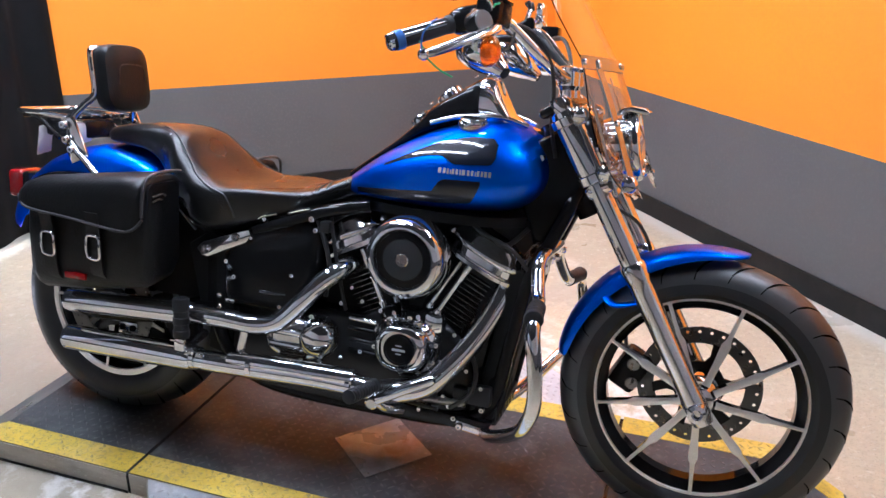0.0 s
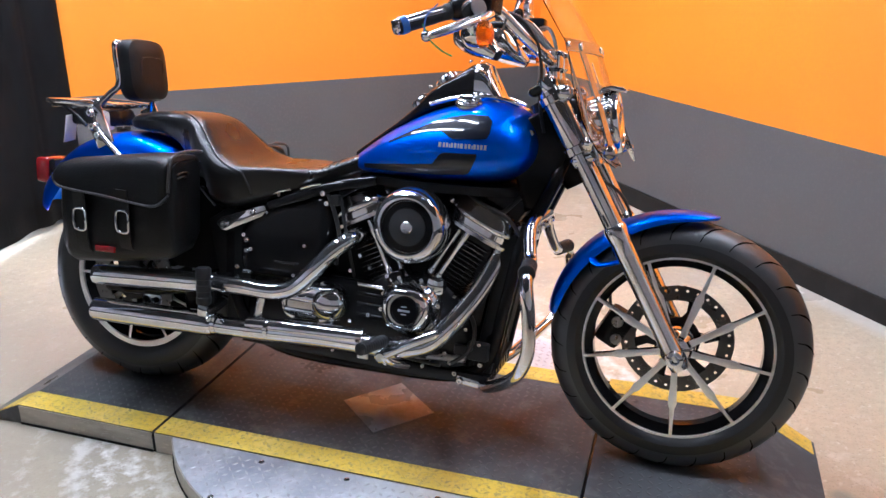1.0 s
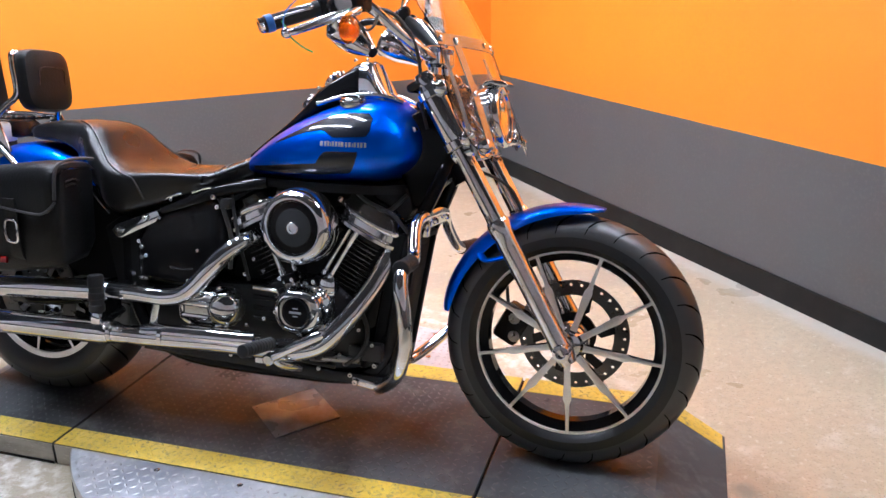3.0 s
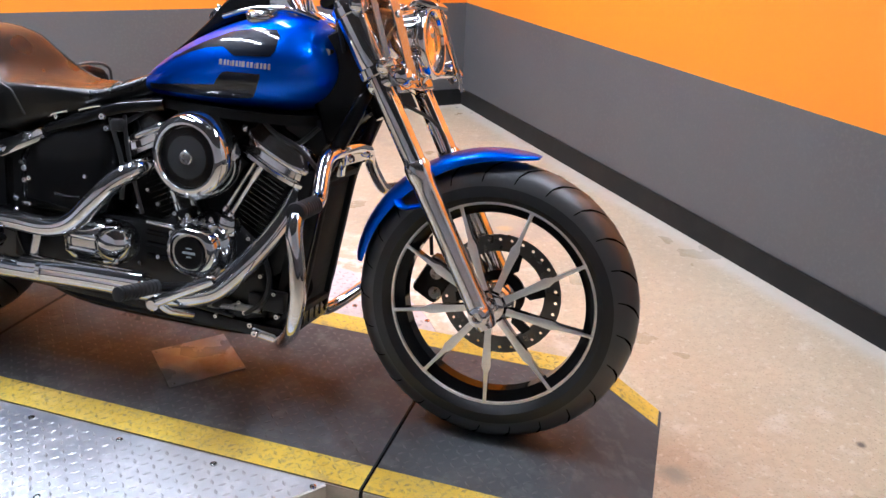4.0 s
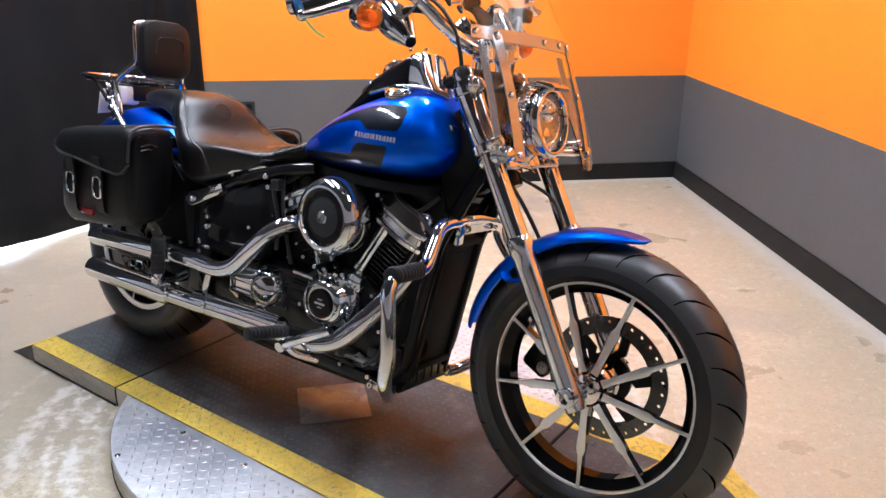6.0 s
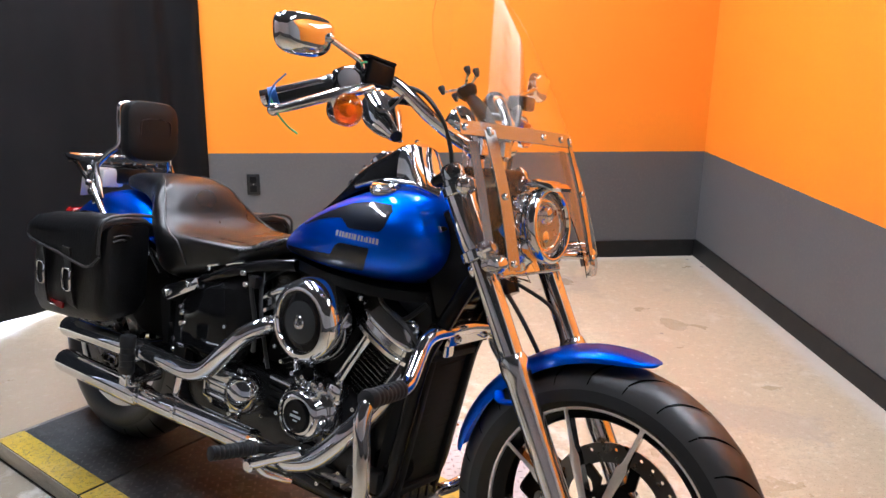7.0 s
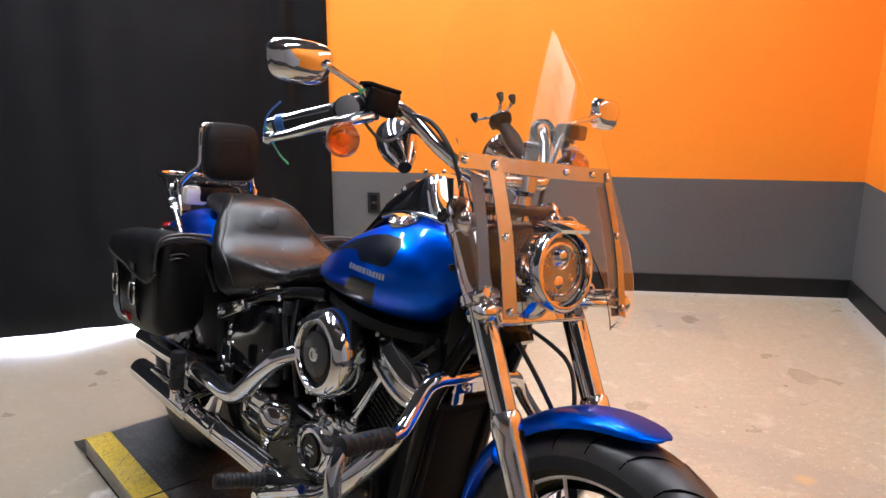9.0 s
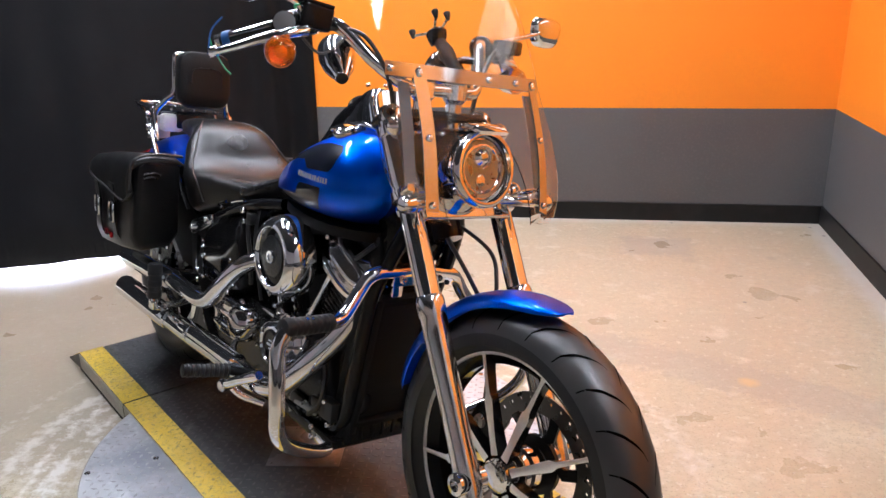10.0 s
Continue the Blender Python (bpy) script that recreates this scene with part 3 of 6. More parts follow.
def lugs(name, inside, z, mat, pitch, parent, x0, x1, y0, y1, size=(0.0075, 0.0036, 0.0012)):
    """Raised tread lozenges in alternating directions, joined."""
    verts, faces = [], []
    i = 0
    y = y0
    while y < y1:
        x, j = x0, 0
        while x < x1:
            if inside(x, y):
                t = radians(45 if (i + j) % 2 else -45)
                c, s = math.cos(t), math.sin(t)
                b = len(verts)
                for u, v, w in ((-1, 0, 0), (0, -1, 0), (1, 0, 0), (0, 1, 0), (-0.55, 0, 1), (0.55, 0, 1)):
                    u, v = u * size[0], v * size[1]
                    verts.append((x + u * c - v * s, y + u * s + v * c, z + w * size[2]))
                faces += [(b, b + 1, b + 4), (b + 1, b + 5, b + 4), (b + 1, b + 2, b + 5), (b + 2, b + 3, b + 5), (b + 3, b + 4, b + 5), (b + 3, b, b + 4)]
            x += pitch
            j += 1
        y += pitch
        i += 1
    me = bpy.data.meshes.new(name)
    me.from_pydata(verts, [], faces)
    me.materials.append(mat)
    ob = new(name, me)
    ob.parent = parent
    return tagged(ob, kind="stuff")


near = lambda x, y: (x - DX) ** 2 + (y - DY) ** 2 < (DR - 0.012) ** 2
lugs("tread", lambda x, y: near(x, y) and abs(y) > HW + 0.012, H - 0.003, LUG, 0.025, platform, 0.17, 1.47, -0.64, 0.68, (0.0105, 0.0042, 0.0015))
flat = lambda x, y: abs(y) < HW - 0.09 and abs(x - 0.216) > 0.02 and abs(x - 1.44) > 0.02
lugs("tread", flat, H, DARKLUG, 0.025, platform, XR + 0.02, XF - 0.01, -HW, HW, (0.0105, 0.0042, 0.0010))
lined = lambda x, y: HW - 0.076 < abs(y) < HW - 0.008 and abs(x - 0.216) > 0.02 and abs(x - 1.44) > 0.02
lugs("tread", lined, H + 0.0012, WORNYELLOW, 0.025, platform, XR + 0.02, XF - 0.01, -HW, HW, (0.0105, 0.0042, 0.0013))
bm = Mesh()
sheet = tagged(new("steel_sheet"), "thin square sheet of bare steel lying on the platform", "sheet")
sheet.matrix_world = pose(PX, PY, 0, 0, 0, YAW) @ pose(0.816, -0.025, H + 0.0023, 0, 0, 48.5)
rbox(bm, (0, 0, 0), (0.204, 0.204, 0.0024), 0.0006)
part("plate", bm, PLATE, sheet)
for x, y in ((-0.09, -0.09), (0.09, -0.09), (0.09, 0.09), (-0.09, 0.09)):
    lathe(bm := Mesh(), (x, y, 0.0012), (0, 0, 1), [(0, 0.004), (0.0006, 0.0035)], 10)
    part("rivet", bm, STEEL, sheet)

# ---- motorcycle: x ahead from the rear axle, y to its left, z up; it leans on its stand ----
bike = tagged(new("motorcycle"), "metallic blue and chrome cruiser motorcycle leaning on its stand", "motorcycle")
bike.matrix_world = pose(0.5985, 1.292, 0.066, -10.0, 0, -43.9)
FW, RW = Vector((1.63, 0.0, 0.335)), Vector((0.0, 0.0, 0.332))


# wheels
def tyre_profile(R, w, rim):
    """Height across, radius, round the tyre's section."""
    half = w / 2
    crown = [(-half * 0.98, R - 0.075), (-half * 0.95, R - 0.052), (-half * 0.80, R - 0.026), (-half * 0.55, R - 0.011), (-half * 0.28, R - 0.003), (0, R)]
    crown += [(-h, r) for h, r in crown[-2::-1]]
    wall = [(half * 0.90, rim + 0.012), (half * 0.74, rim - 0.004), (half * 0.5, rim - 0.018), (-half * 0.5, rim - 0.018), (-half * 0.74, rim - 0.004), (-half * 0.90, rim + 0.012)]
    return crown + wall


def tread_grooves(parent, c, R, w, count, reach):
    """Curved sipes cut as thin dark strips along the crown, joined."""
    verts, faces = [], []
    half = w / 2

    def rad(h):
        f = abs(h) / half
        return R - 0.003 * (f / 0.28) ** 2 * (f < 0.28) - (0.003 + 0.008 * (f - 0.28) / 0.27) * (0.28 <= f < 0.55) - (0.011 + 0.015 * (f - 0.55) / 0.25) * (0.55 <= f < 0.8) - (0.026 + 0.026 * (f - 0.8) / 0.15) * (f >= 0.8)

    for k in range(count):
        for s in (-1, 1):
            a0 = 2 * math.pi * (k + (0.5 if s > 0 else 0)) / count
            b = len(verts)
            steps = 14
            for i in range(steps + 1):
                t = i / steps
                h = s * half * (0.06 + reach * t)
                a = a0 + 0.22 * t ** 0.7
                wd = 0.0080 * math.sin(math.pi * min(max(t, 0.06), 0.94)) ** 0.6 / R
                for da in (-wd / 2, wd / 2):
                    r = rad(h) + 0.0012
                    verts.append((c.x + r * math.cos(a + da), c.y + h, c.z + r * math.sin(a + da)))
            for i in range(steps):
                faces.append((b + 2 * i, b + 2 * i + 1, b + 2 * i + 3, b + 2 * i + 2))
    me = bpy.data.meshes.new("tread_groove")
    me.from_pydata(verts, [], faces)
    me.materials.append(GROOVE)
    ob = new("tread_groove", me)
    ob.parent = parent
    return ob


GROOVE = material("tread_groove_rubber", (0.002, 0.002, 0.002), 1.0, spec=0.0)


def spoke_mesh(c, r0, r1, y0, y1, wide=0.011):
    """One cast spoke along +x from the hub at c: a broad inner blade, a step, then a slim arm with a small foot."""
    bm = Mesh()
    rings = []
    for t, w, d in ((0, 0.85, 0.034), (0.12, 0.72, 0.032), (0.30, 0.80, 0.028), (0.47, 0.98, 0.025), (0.53, 1.0, 0.024), (0.60, 0.52, 0.024), (0.80, 0.40, 0.026), (0.95, 0.40, 0.030), (1, 0.70, 0.032)):
        x, y, w = r0 + (r1 - r0) * t, y0 + (y1 - y0) * t ** 1.5, wide * w
        rings.append([(x, y, -w), (x, y - 0.002, 0), (x, y, w), (x, y + d, w * 0.55), (x, y + d, -w * 0.55)])
    loft(bm, rings)
    return bm


def cast_wheel(name, c, R, w, lip, lipy, hub_y, disc_side, count, turn):
    rim_r = lip - 0.018
    bm = Mesh()
    turned(bm, c, (0, 1, 0), [(-lipy, lip - 0.004), (-lipy + 0.006, rim_r - 0.004), (-lipy * 0.45, rim_r - 0.022), (lipy * 0.45, rim_r - 0.022), (lipy - 0.006, rim_r - 0.004), (lipy, lip - 0.004), (lipy - 0.004, lip), (-lipy + 0.004, lip)], 96)
    wheel = part(name, bm, BLACK, bike, "gloss black cast wheel with machined faces")
    bm = Mesh()
    turned(bm, c, (0, 1, 0), tyre_profile(R, w, lip - 0.002), 112)
    tyre = part("tyre", bm, RUBBER, wheel, "black road tyre with curved tread grooves")
    tyre.data.materials.append(CROWN)
    for f in tyre.data.polygons:
        if math.hypot(f.center.x - c.x, f.center.z - c.z) > R - 0.045:
            f.material_index = 1
    tread_grooves(wheel, c, R, w, 25, 0.84)
    for s in (-1, 1):
        bm = Mesh()
        turned(bm, c, (0, 1, 0), [(s * (lipy + 0.0012), lip - 0.0005), (s * (lipy + 0.0012), lip - 0.017), (s * (lipy - 0.003), lip - 0.019), (s * (lipy - 0.003), lip)], 112)
        part("rim_lip", bm, MACHINED, wheel, "machined silver rim edge")
    bm = Mesh()
    lathe(bm, c, (0, -1, 0), [(-hub_y, 0.036), (-hub_y + 0.01, 0.045), (-0.02, 0.05), (0.02, 0.05), (hub_y - 0.02, 0.042), (hub_y, 0.034), (hub_y + 0.004, 0.024)], 40)
    part("hub", bm, CHROME, wheel)
    first = None
    for k in range(count):
        m = Matrix.Translation(c) @ Matrix.Rotation(radians(-turn + 360 / count * k), 4, "Y")
        if first is None:
            first = part("spoke", spoke_mesh(c, 0.04, lip - 0.012, -hub_y + 0.006, -lipy), MACHINED, wheel, "machined silver spoke with black flanks")
            first.data.materials.append(BLACK)
            for f in first.data.polygons:
                if f.normal.y > -0.45:
                    f.material_index = 1
            first.matrix_basis = m
        else:
            clone(first, wheel, m, "machined silver spoke with black flanks")
    return wheel


def brake_disc(parent, c, y, r0, r1, holes, mat):
    """A drilled rotor ring with open holes."""
    bm = Mesh()
    mid, hr, half = (r0 + r1) / 2 + (r1 - r0) * 0.18, 0.0042, math.pi / holes
    for k in range(holes):
        a0 = 2 * math.pi * k / holes
        for z in (y - 0.0025, y + 0.0025):
            outer, inner = [], []
            for i in range(16):
                t = 2 * math.pi * i / 16
                u, v = math.cos(t), math.sin(t)
                m = max(abs(u), abs(v))
                r = (r0 + r1) / 2 + (r1 - r0) / 2 * v / m
                a = a0 + half * u / m
                outer.append(bm.verts.new((c.x + r * math.cos(a), c.y + z, c.z + r * math.sin(a))))
                r, a = mid + hr * v, a0 + hr * u / mid
                inner.append(bm.verts.new((c.x + r * math.cos(a), c.y + z, c.z + r * math.sin(a))))
            for i in range(16):
                bm.faces.new((outer[i], outer[(i + 1) % 16], inner[(i + 1) % 16], inner[i]))
    bmesh.ops.remove_doubles(bm, verts=bm.verts, dist=0.0003)
    disc = part("brake_disc", bm, mat, parent, "drilled dark steel brake disc")
    bm = Mesh()
    turned(bm, (c.x, c.y + y, c.z), (0, 1, 0), [(-0.0024, r1), (0.0024, r1), (0.0024, r1 - 0.001), (-0.0024, r1 - 0.001)], 96)
    part("disc_edge", bm, STEEL, disc)
    bm = Mesh()
    turned(bm, (c.x, c.y + y, c.z), (0, 1, 0), [(-0.006, 0.036), (-0.006, 0.062), (0.004, 0.062), (0.004, 0.036)], 48)
    part("disc_carrier", bm, SATINBLACK, disc)
    for k in range(6):
        a = 2 * math.pi * (k + 0.3) / 6
        bm = Mesh()
        p = [(c.x + r * math.cos(a + o), c.z + r * math.sin(a + o)) for r, o in ((0.058, -0.16), (0.075, -0.34), (r0 + 0.004, -0.2), (r0 + 0.004, 0.02), (0.078, -0.02), (0.058, 0.16))]
        prism(bm, p, c.y + y - 0.004, c.y + y + 0.003)
        part("carrier_arm", bm, SATINBLACK, disc)
    return disc


front_wheel = cast_wheel("front_wheel", FW, 0.334, 0.130, 0.256, 0.040, 0.055, 1, 9, 72.6)
brake_disc(front_wheel, FW, 0.062, 0.108, 0.149, 30, DISC)
rear_wheel = cast_wheel("rear_wheel", RW, 0.334, 0.180, 0.222, 0.072, 0.08, 1, 9, 60)
brake_disc(rear_wheel, RW, -0.09, 0.10, 0.145, 30, DISC)
lathe(bm := Mesh(), (0, 0.11, 0.328), (0, 1, 0), [(-0.018, 0.0), (-0.018, 0.185), (-0.012, 0.196), (0.010, 0.196), (0.014, 0.18), (0.014, 0.0)], 48)
part("drive_pulley", bm, MATTE, rear_wheel)

# front fork
D = Vector((-0.5, 0, 0.866))
YF = 0.124
ax = Vector((1.628, 0, 0.341))
for s in (-1, 1):
    o = ax + Vector((0, s * YF, 0))
    bm = Mesh()
    prof = [(-0.036, 0.012), (-0.034, 0.023), (-0.01, 0.0270), (0.03, 0.0262), (0.08, 0.0252), (0.22, 0.0262), (0.29, 0.0272), (0.318, 0.0272), (0.324, 0.0295), (0.352, 0.0295), (0.360, 0.0275), (0.364, 0.025)]
    lathe(bm, o, D, prof, 36)
    slider = part("fork_slider", bm, SATIN, bike, "satin aluminium fork slider")
    if s < 0:
        lathe(bm := Mesh(), o + Vector((0, 0.03, 0)), (0, -1, 0), [(0, 0.024), (0.05, 0.024), (0.064, 0.021), (0.066, 0.0125), (0.055, 0.012)], 28)
        part("axle_end", bm, CHROME, slider)
    else:
        lathe(bm := Mesh(), o + Vector((0, -0.03, 0)), (0, 1, 0), [(0, 0.024), (0.055, 0.024), (0.066, 0.017)], 28)
        part("axle_end", bm, CHROME, slider)
    lathe(bm := Mesh(), o, D, [(0.36, 0.0245), (0.56, 0.0245)], 28)
    part("fork_tube", bm, CHROME, bike, "polished chrome fork tube")
    lathe(bm := Mesh(), o, D, [(0.575, 0.0285), (0.60, 0.031), (0.72, 0.031), (0.735, 0.0285)], 28)
    part("fork_cover", bm, CHROME, bike)
    for h in (0.573, 0.712):
        lathe(bm := Mesh(), o, D, [(h - 0.011, 0.033), (h - 0.009, 0.036), (h + 0.009, 0.036), (h + 0.011, 0.033)], 24)
        clamp = part("screen_clamp", bm, CHROME, bike)
        q = o + D * h + Vector((0.026, s * 0.012, 0.015))
        lathe(bm := Mesh(), q, (0.3, s, 0.1), [(-0.03, 0.015), (-0.004, 0.015), (0.0, 0.021), (0.012, 0.021), (0.020, 0.017), (0.025, 0.010), (0.027, 0.003)], 22)
        part("knob", bm, CHROME, clamp)
    lathe(bm := Mesh(), o, D, [(0.735, 0.024), (0.755, 0.026), (0.768, 0.02)], 20)
    part("fork_cap", bm, CHROME, bike)
# clamps across the fork
T = Matrix.Rotation(radians(-30), 3, "Y")
c = ax + D * 0.548
rbox(bm := Mesh(), c + Vector((0.004, 0, 0)), (0.066, 0.292, 0.034), 0.014, T, 3)
part("lower_fork_clamp", bm, CHROME, bike, "polished chrome fork yoke cover")
rbox(bm := Mesh(), c + Vector((0.032, 0, 0.004)), (0.014, 0.24, 0.046), 0.006, T, 3)
part("yoke_cover", bm, CHROME, bike)
rbox(bm := Mesh(), ax + D * 0.742 + Vector((-0.015, 0, 0)), (0.075, 0.29, 0.024), 0.011, T, 3)
part("upper_fork_clamp", bm, SATINBLACK, bike)
lathe(bm := Mesh(), (1.322, 0, 0.765), D, [(-0.03, 0.036), (0.0, 0.038), (0.19, 0.038), (0.21, 0.032)], 28)
part("steering_head", bm, BLACK, bike)

# front fender
def fender(name, c, outline, mat, label):
    """A shell over a wheel: outline rows of angle, radius, half width, skirt depth."""
    bm = Mesh()
    rings = []
    fine = zip(spline([row[:3] for row in outline], 4), spline([(row[3], 0, 0) for row in outline], 4))
    for (a, r, hw), (sk, _, _) in fine:
        d = Vector((math.cos(radians(a)), 0, math.sin(radians(a))))
        ring = []
        for k in range(13):
            t = -1 + 2 * k / 12
            y = hw * math.sin(t * math.pi / 2)
            ring.append(c + d * (r - sk * (1 - math.cos(t * math.pi / 2)) ** 1.25) + Vector((0, y, 0)))
        inner = [p - d * 0.0035 for p in ring[::-1]]
        rings.append(ring + inner)
    loft(bm, rings)
    return part(name, bm, mat, bike, label)


ff = fender("front_fender", FW, [(170, 0.346, 0.052, 0.018), (166, 0.352, 0.060, 0.028), (155, 0.357, 0.065, 0.034), (140, 0.360, 0.067, 0.037), (125, 0.361, 0.068, 0.036), (110, 0.362, 0.066, 0.030), (97, 0.361, 0.061, 0.022), (88, 0.360, 0.053, 0.016), (83, 0.3595, 0.042, 0.010), (79.5, 0.3595, 0.024, 0.005), (78.6, 0.3595, 0.010, 0.002)], BLUE, "metallic blue steel fender")
for s in (-1, 1):
    bm = Mesh()
    sweep(bm, spline([(1.395, s * 0.068, 0.555), (1.415, s * 0.086, 0.545), (1.452, s * 0.098, 0.555), (1.49, s * 0.1, 0.57)], 4), 0.012, 10, 0.5)
    part("fender_stay", bm, BLUE, ff)

# brake caliper and hose on the left leg
rbox(bm := Mesh(), (1.462, 0.072, 0.345), (0.075, 0.055, 0.11), 0.014, Matrix.Rotation(radians(28), 3, "Y"))
caliper = part("brake_caliper", bm, SATINBLACK, bike)
for z in (0.315, 0.365):
    lathe(bm := Mesh(), (1.47, 0.044, z), (0, -1, 0), [(0, 0.016), (0.006, 0.014)], 16)
    part("piston_cap", bm, STEEL, caliper)
bm = Mesh()
sweep(bm, spline([(1.445, 0.075, 0.40), (1.43, 0.085, 0.50), (1.425, 0.07, 0.58), (1.40, 0.03, 0.66), (1.36, -0.01, 0.74), (1.30, -0.02, 0.80)]), 0.005, 8)
part("brake_hose", bm, RUBBER, bike)
bm = Mesh()
sweep(bm, spline([(1.30, 0.03, 0.78), (1.42, 0.05, 0.735), (1.47, 0.035, 0.68), (1.485, 0.02, 0.62)]), 0.0045, 8)
part("brake_hose", bm, RUBBER, bike)

# headlight
hd = Vector((0.985, 0, 0.17)).normalized()
hc = Vector((1.403, 0.003, 0.906))
LAMP = 1.10
lathe(bm := Mesh(), hc, hd, [(h, r * LAMP) for h, r in ((-0.115, 0.015), (-0.105, 0.036), (-0.08, 0.055), (-0.03, 0.067), (0.0, 0.0695), (0.006, 0.0705))], 44)
headlight = part("headlight", bm, CHROME, bike, "chrome headlight shell")
turned(bm := Mesh(), hc, hd, [(h, r * LAMP) for h, r in ((0.004, 0.0705), (0.012, 0.0745), (0.022, 0.0735), (0.0275, 0.0695), (0.029, 0.066), (0.028, 0.0625), (0.022, 0.060), (0.014, 0.0575), (0.008, 0.0575))], 48)
part("bezel", bm, CHROME, headlight)
lathe(bm := Mesh(), hc, hd, [(0.016, 0.0600), (0.024, 0.056), (0.030, 0.042), (0.034, 0.02), (0.0345, 0.0)], 40)
part("lens", bm, LENS, headlight).visible_shadow = False
lathe(bm := Mesh(), hc, hd, [(0.010, 0.0595), (0.004, 0.050), (-0.010, 0.044), (-0.018, 0.03), (-0.019, 0.0)], 36)
part("reflector", bm, STEEL, headlight, "polished lamp bowl")
turned(bm := Mesh(), hc, hd, [(0.006, 0.0505), (0.012, 0.0505), (0.013, 0.047), (0.011, 0.0445), (0.006, 0.0445)], 40)
part("halo_ring", bm, CHROME, headlight)
for dy, dz, r in ((0.0, 0.024, 0.025), (-0.002, -0.024, 0.027)):
    lathe(bm := Mesh(), hc + Vector((0, dy, dz)) - hd * 0.010, hd, [(0, r), (0.014, r), (0.017, r * 0.92), (0.015, r * 0.8), (0.022, r * 0.6), (0.026, r * 0.3), (0.027, 0)], 28)
    part("projector", bm, CHROME, headlight)
rbox(bm := Mesh(), hc - hd * 0.004, (0.026, 0.085, 0.004), 0.0015)
part("divider", bm, SATIN, headlight)
# visor bracket above the headlight and its side arms
bm = Mesh()
prof = [(1.375, 0.992), (1.40, 0.999), (1.43, 0.996), (1.443, 0.988), (1.44, 0.981), (1.40, 0.986), (1.375, 0.98)]
prism(bm, prof, -0.04, 0.04, 0.004)
part("headlight_visor", bm, CHROME, bike)
bm = Mesh()
loft(bm, [oval(0, 0.92, 0.085, 0.05, 24, 3, 1.285), oval(0, 0.92, 0.08, 0.055, 24, 3, 1.31), oval(0, 0.92, 0.06, 0.05, 24, 2.6, 1.33)])
part("headlight_bracket", bm, BLACK, bike)
for s in (-1, 1):
    bm = Mesh()
    sweep(bm, spline([(1.31, s * 0.06, 0.82), (1.385, s * 0.105, 0.835), (1.42, s * 0.16, 0.838), (1.43, s * 0.19, 0.838)], 5), 0.010, 12)
    arm = part("screen_arm", bm, CHROME, bike)
    lathe(bm := Mesh(), (1.425, s * 0.175, 0.838), (0.1, s, 0), [(0, 0.011), (0.004, 0.018), (0.022, 0.018), (0.03, 0.012), (0.032, 0.004)], 20)
    part("bullet_lamp", bm, CHROME, arm)


# windscreen: a clear sheet bowed across, raked back
def screen_point(y, z):
    base = 1.418 - (z - 0.838) * 0.42 - 0.19 * max(z - 1.09, 0)
    return Vector((base + 0.036 + 0.12 * y - 0.95 * y * y, y, z))


MIDDLE = 0.022


def screen_half(z):
    rows = [(0.795, 0.14), (0.81, 0.178), (0.84, 0.208), (0.89, 0.229), (0.94, 0.23), (1.0, 0.22), (1.05, 0.203), (1.085, 0.193), (1.12, 0.198), (1.18, 0.203), (1.24, 0.198), (1.30, 0.178), (1.35, 0.146), (1.39, 0.104), (1.415, 0.064), (1.424, 0.028)]
    for (a, u), (b, v) in zip(rows, rows[1:]):
        if a <= z <= b:
            return u + (v - u) * (z - a) / (b - a)
    return rows[-1][1]


def screen():
    bm = Mesh()
    zs = [0.80 + 0.624 * k / 44 for k in range(45)]
    rows = []
    for t in (0.0, 0.0024):
        for z in zs:
            h = screen_half(z)
            rows.append([bm.verts.new(screen_point(MIDDLE + h * (-1 + 2 * i / 24), z) - Vector((t, 0, t * 0.4))) for i in range(25)])
    n = len(zs)
    for side in (0, n):
        for k in range(n - 1):
            a, b = rows[side + k], rows[side + k + 1]
            for i in range(24):
                bm.faces.new((a[i], a[i + 1], b[i + 1], b[i]))
    f, g = rows[:n], rows[n:]
    loop = [(k, 0) for k in range(n)] + [(n - 1, i) for i in range(1, 25)] + [(k, 24) for k in range(n - 2, -1, -1)] + [(0, i) for i in range(23, 0, -1)]
    cut = lambda v: (((v.y - 0.008) / 0.108) ** 2 + ((v.z - 0.835) / 0.15) ** 2) ** 0.5
    bmesh.ops.delete(bm, geom=[f for f in bm.faces if cut(f.calc_center_median()) < 1], context="FACES")
    edge = {v for e in bm.edges if len(e.link_faces) == 1 for v in e.verts if cut(v.co) < 1.25}
    for v in edge:
        k = cut(v.co)
        y, z = 0.008 + (v.co.y - 0.008) / k, 0.835 + (v.co.z - 0.835) / k
        if z > 0.8:
            q = screen_point(y, z)
            v.co = Vector((v.co.x + q.x - screen_point(v.co.y, v.co.z).x, y, z))
    bmesh.ops.bridge_loops(bm, edges=[e for e in bm.edges if len(e.link_faces) == 1 and all(cut(v.co) < 1.02 for v in e.verts)])
    ob = part("windscreen", bm, CLEAR, bike, "clear polycarbonate windscreen", 60)
    ob.visible_shadow = False
    return ob


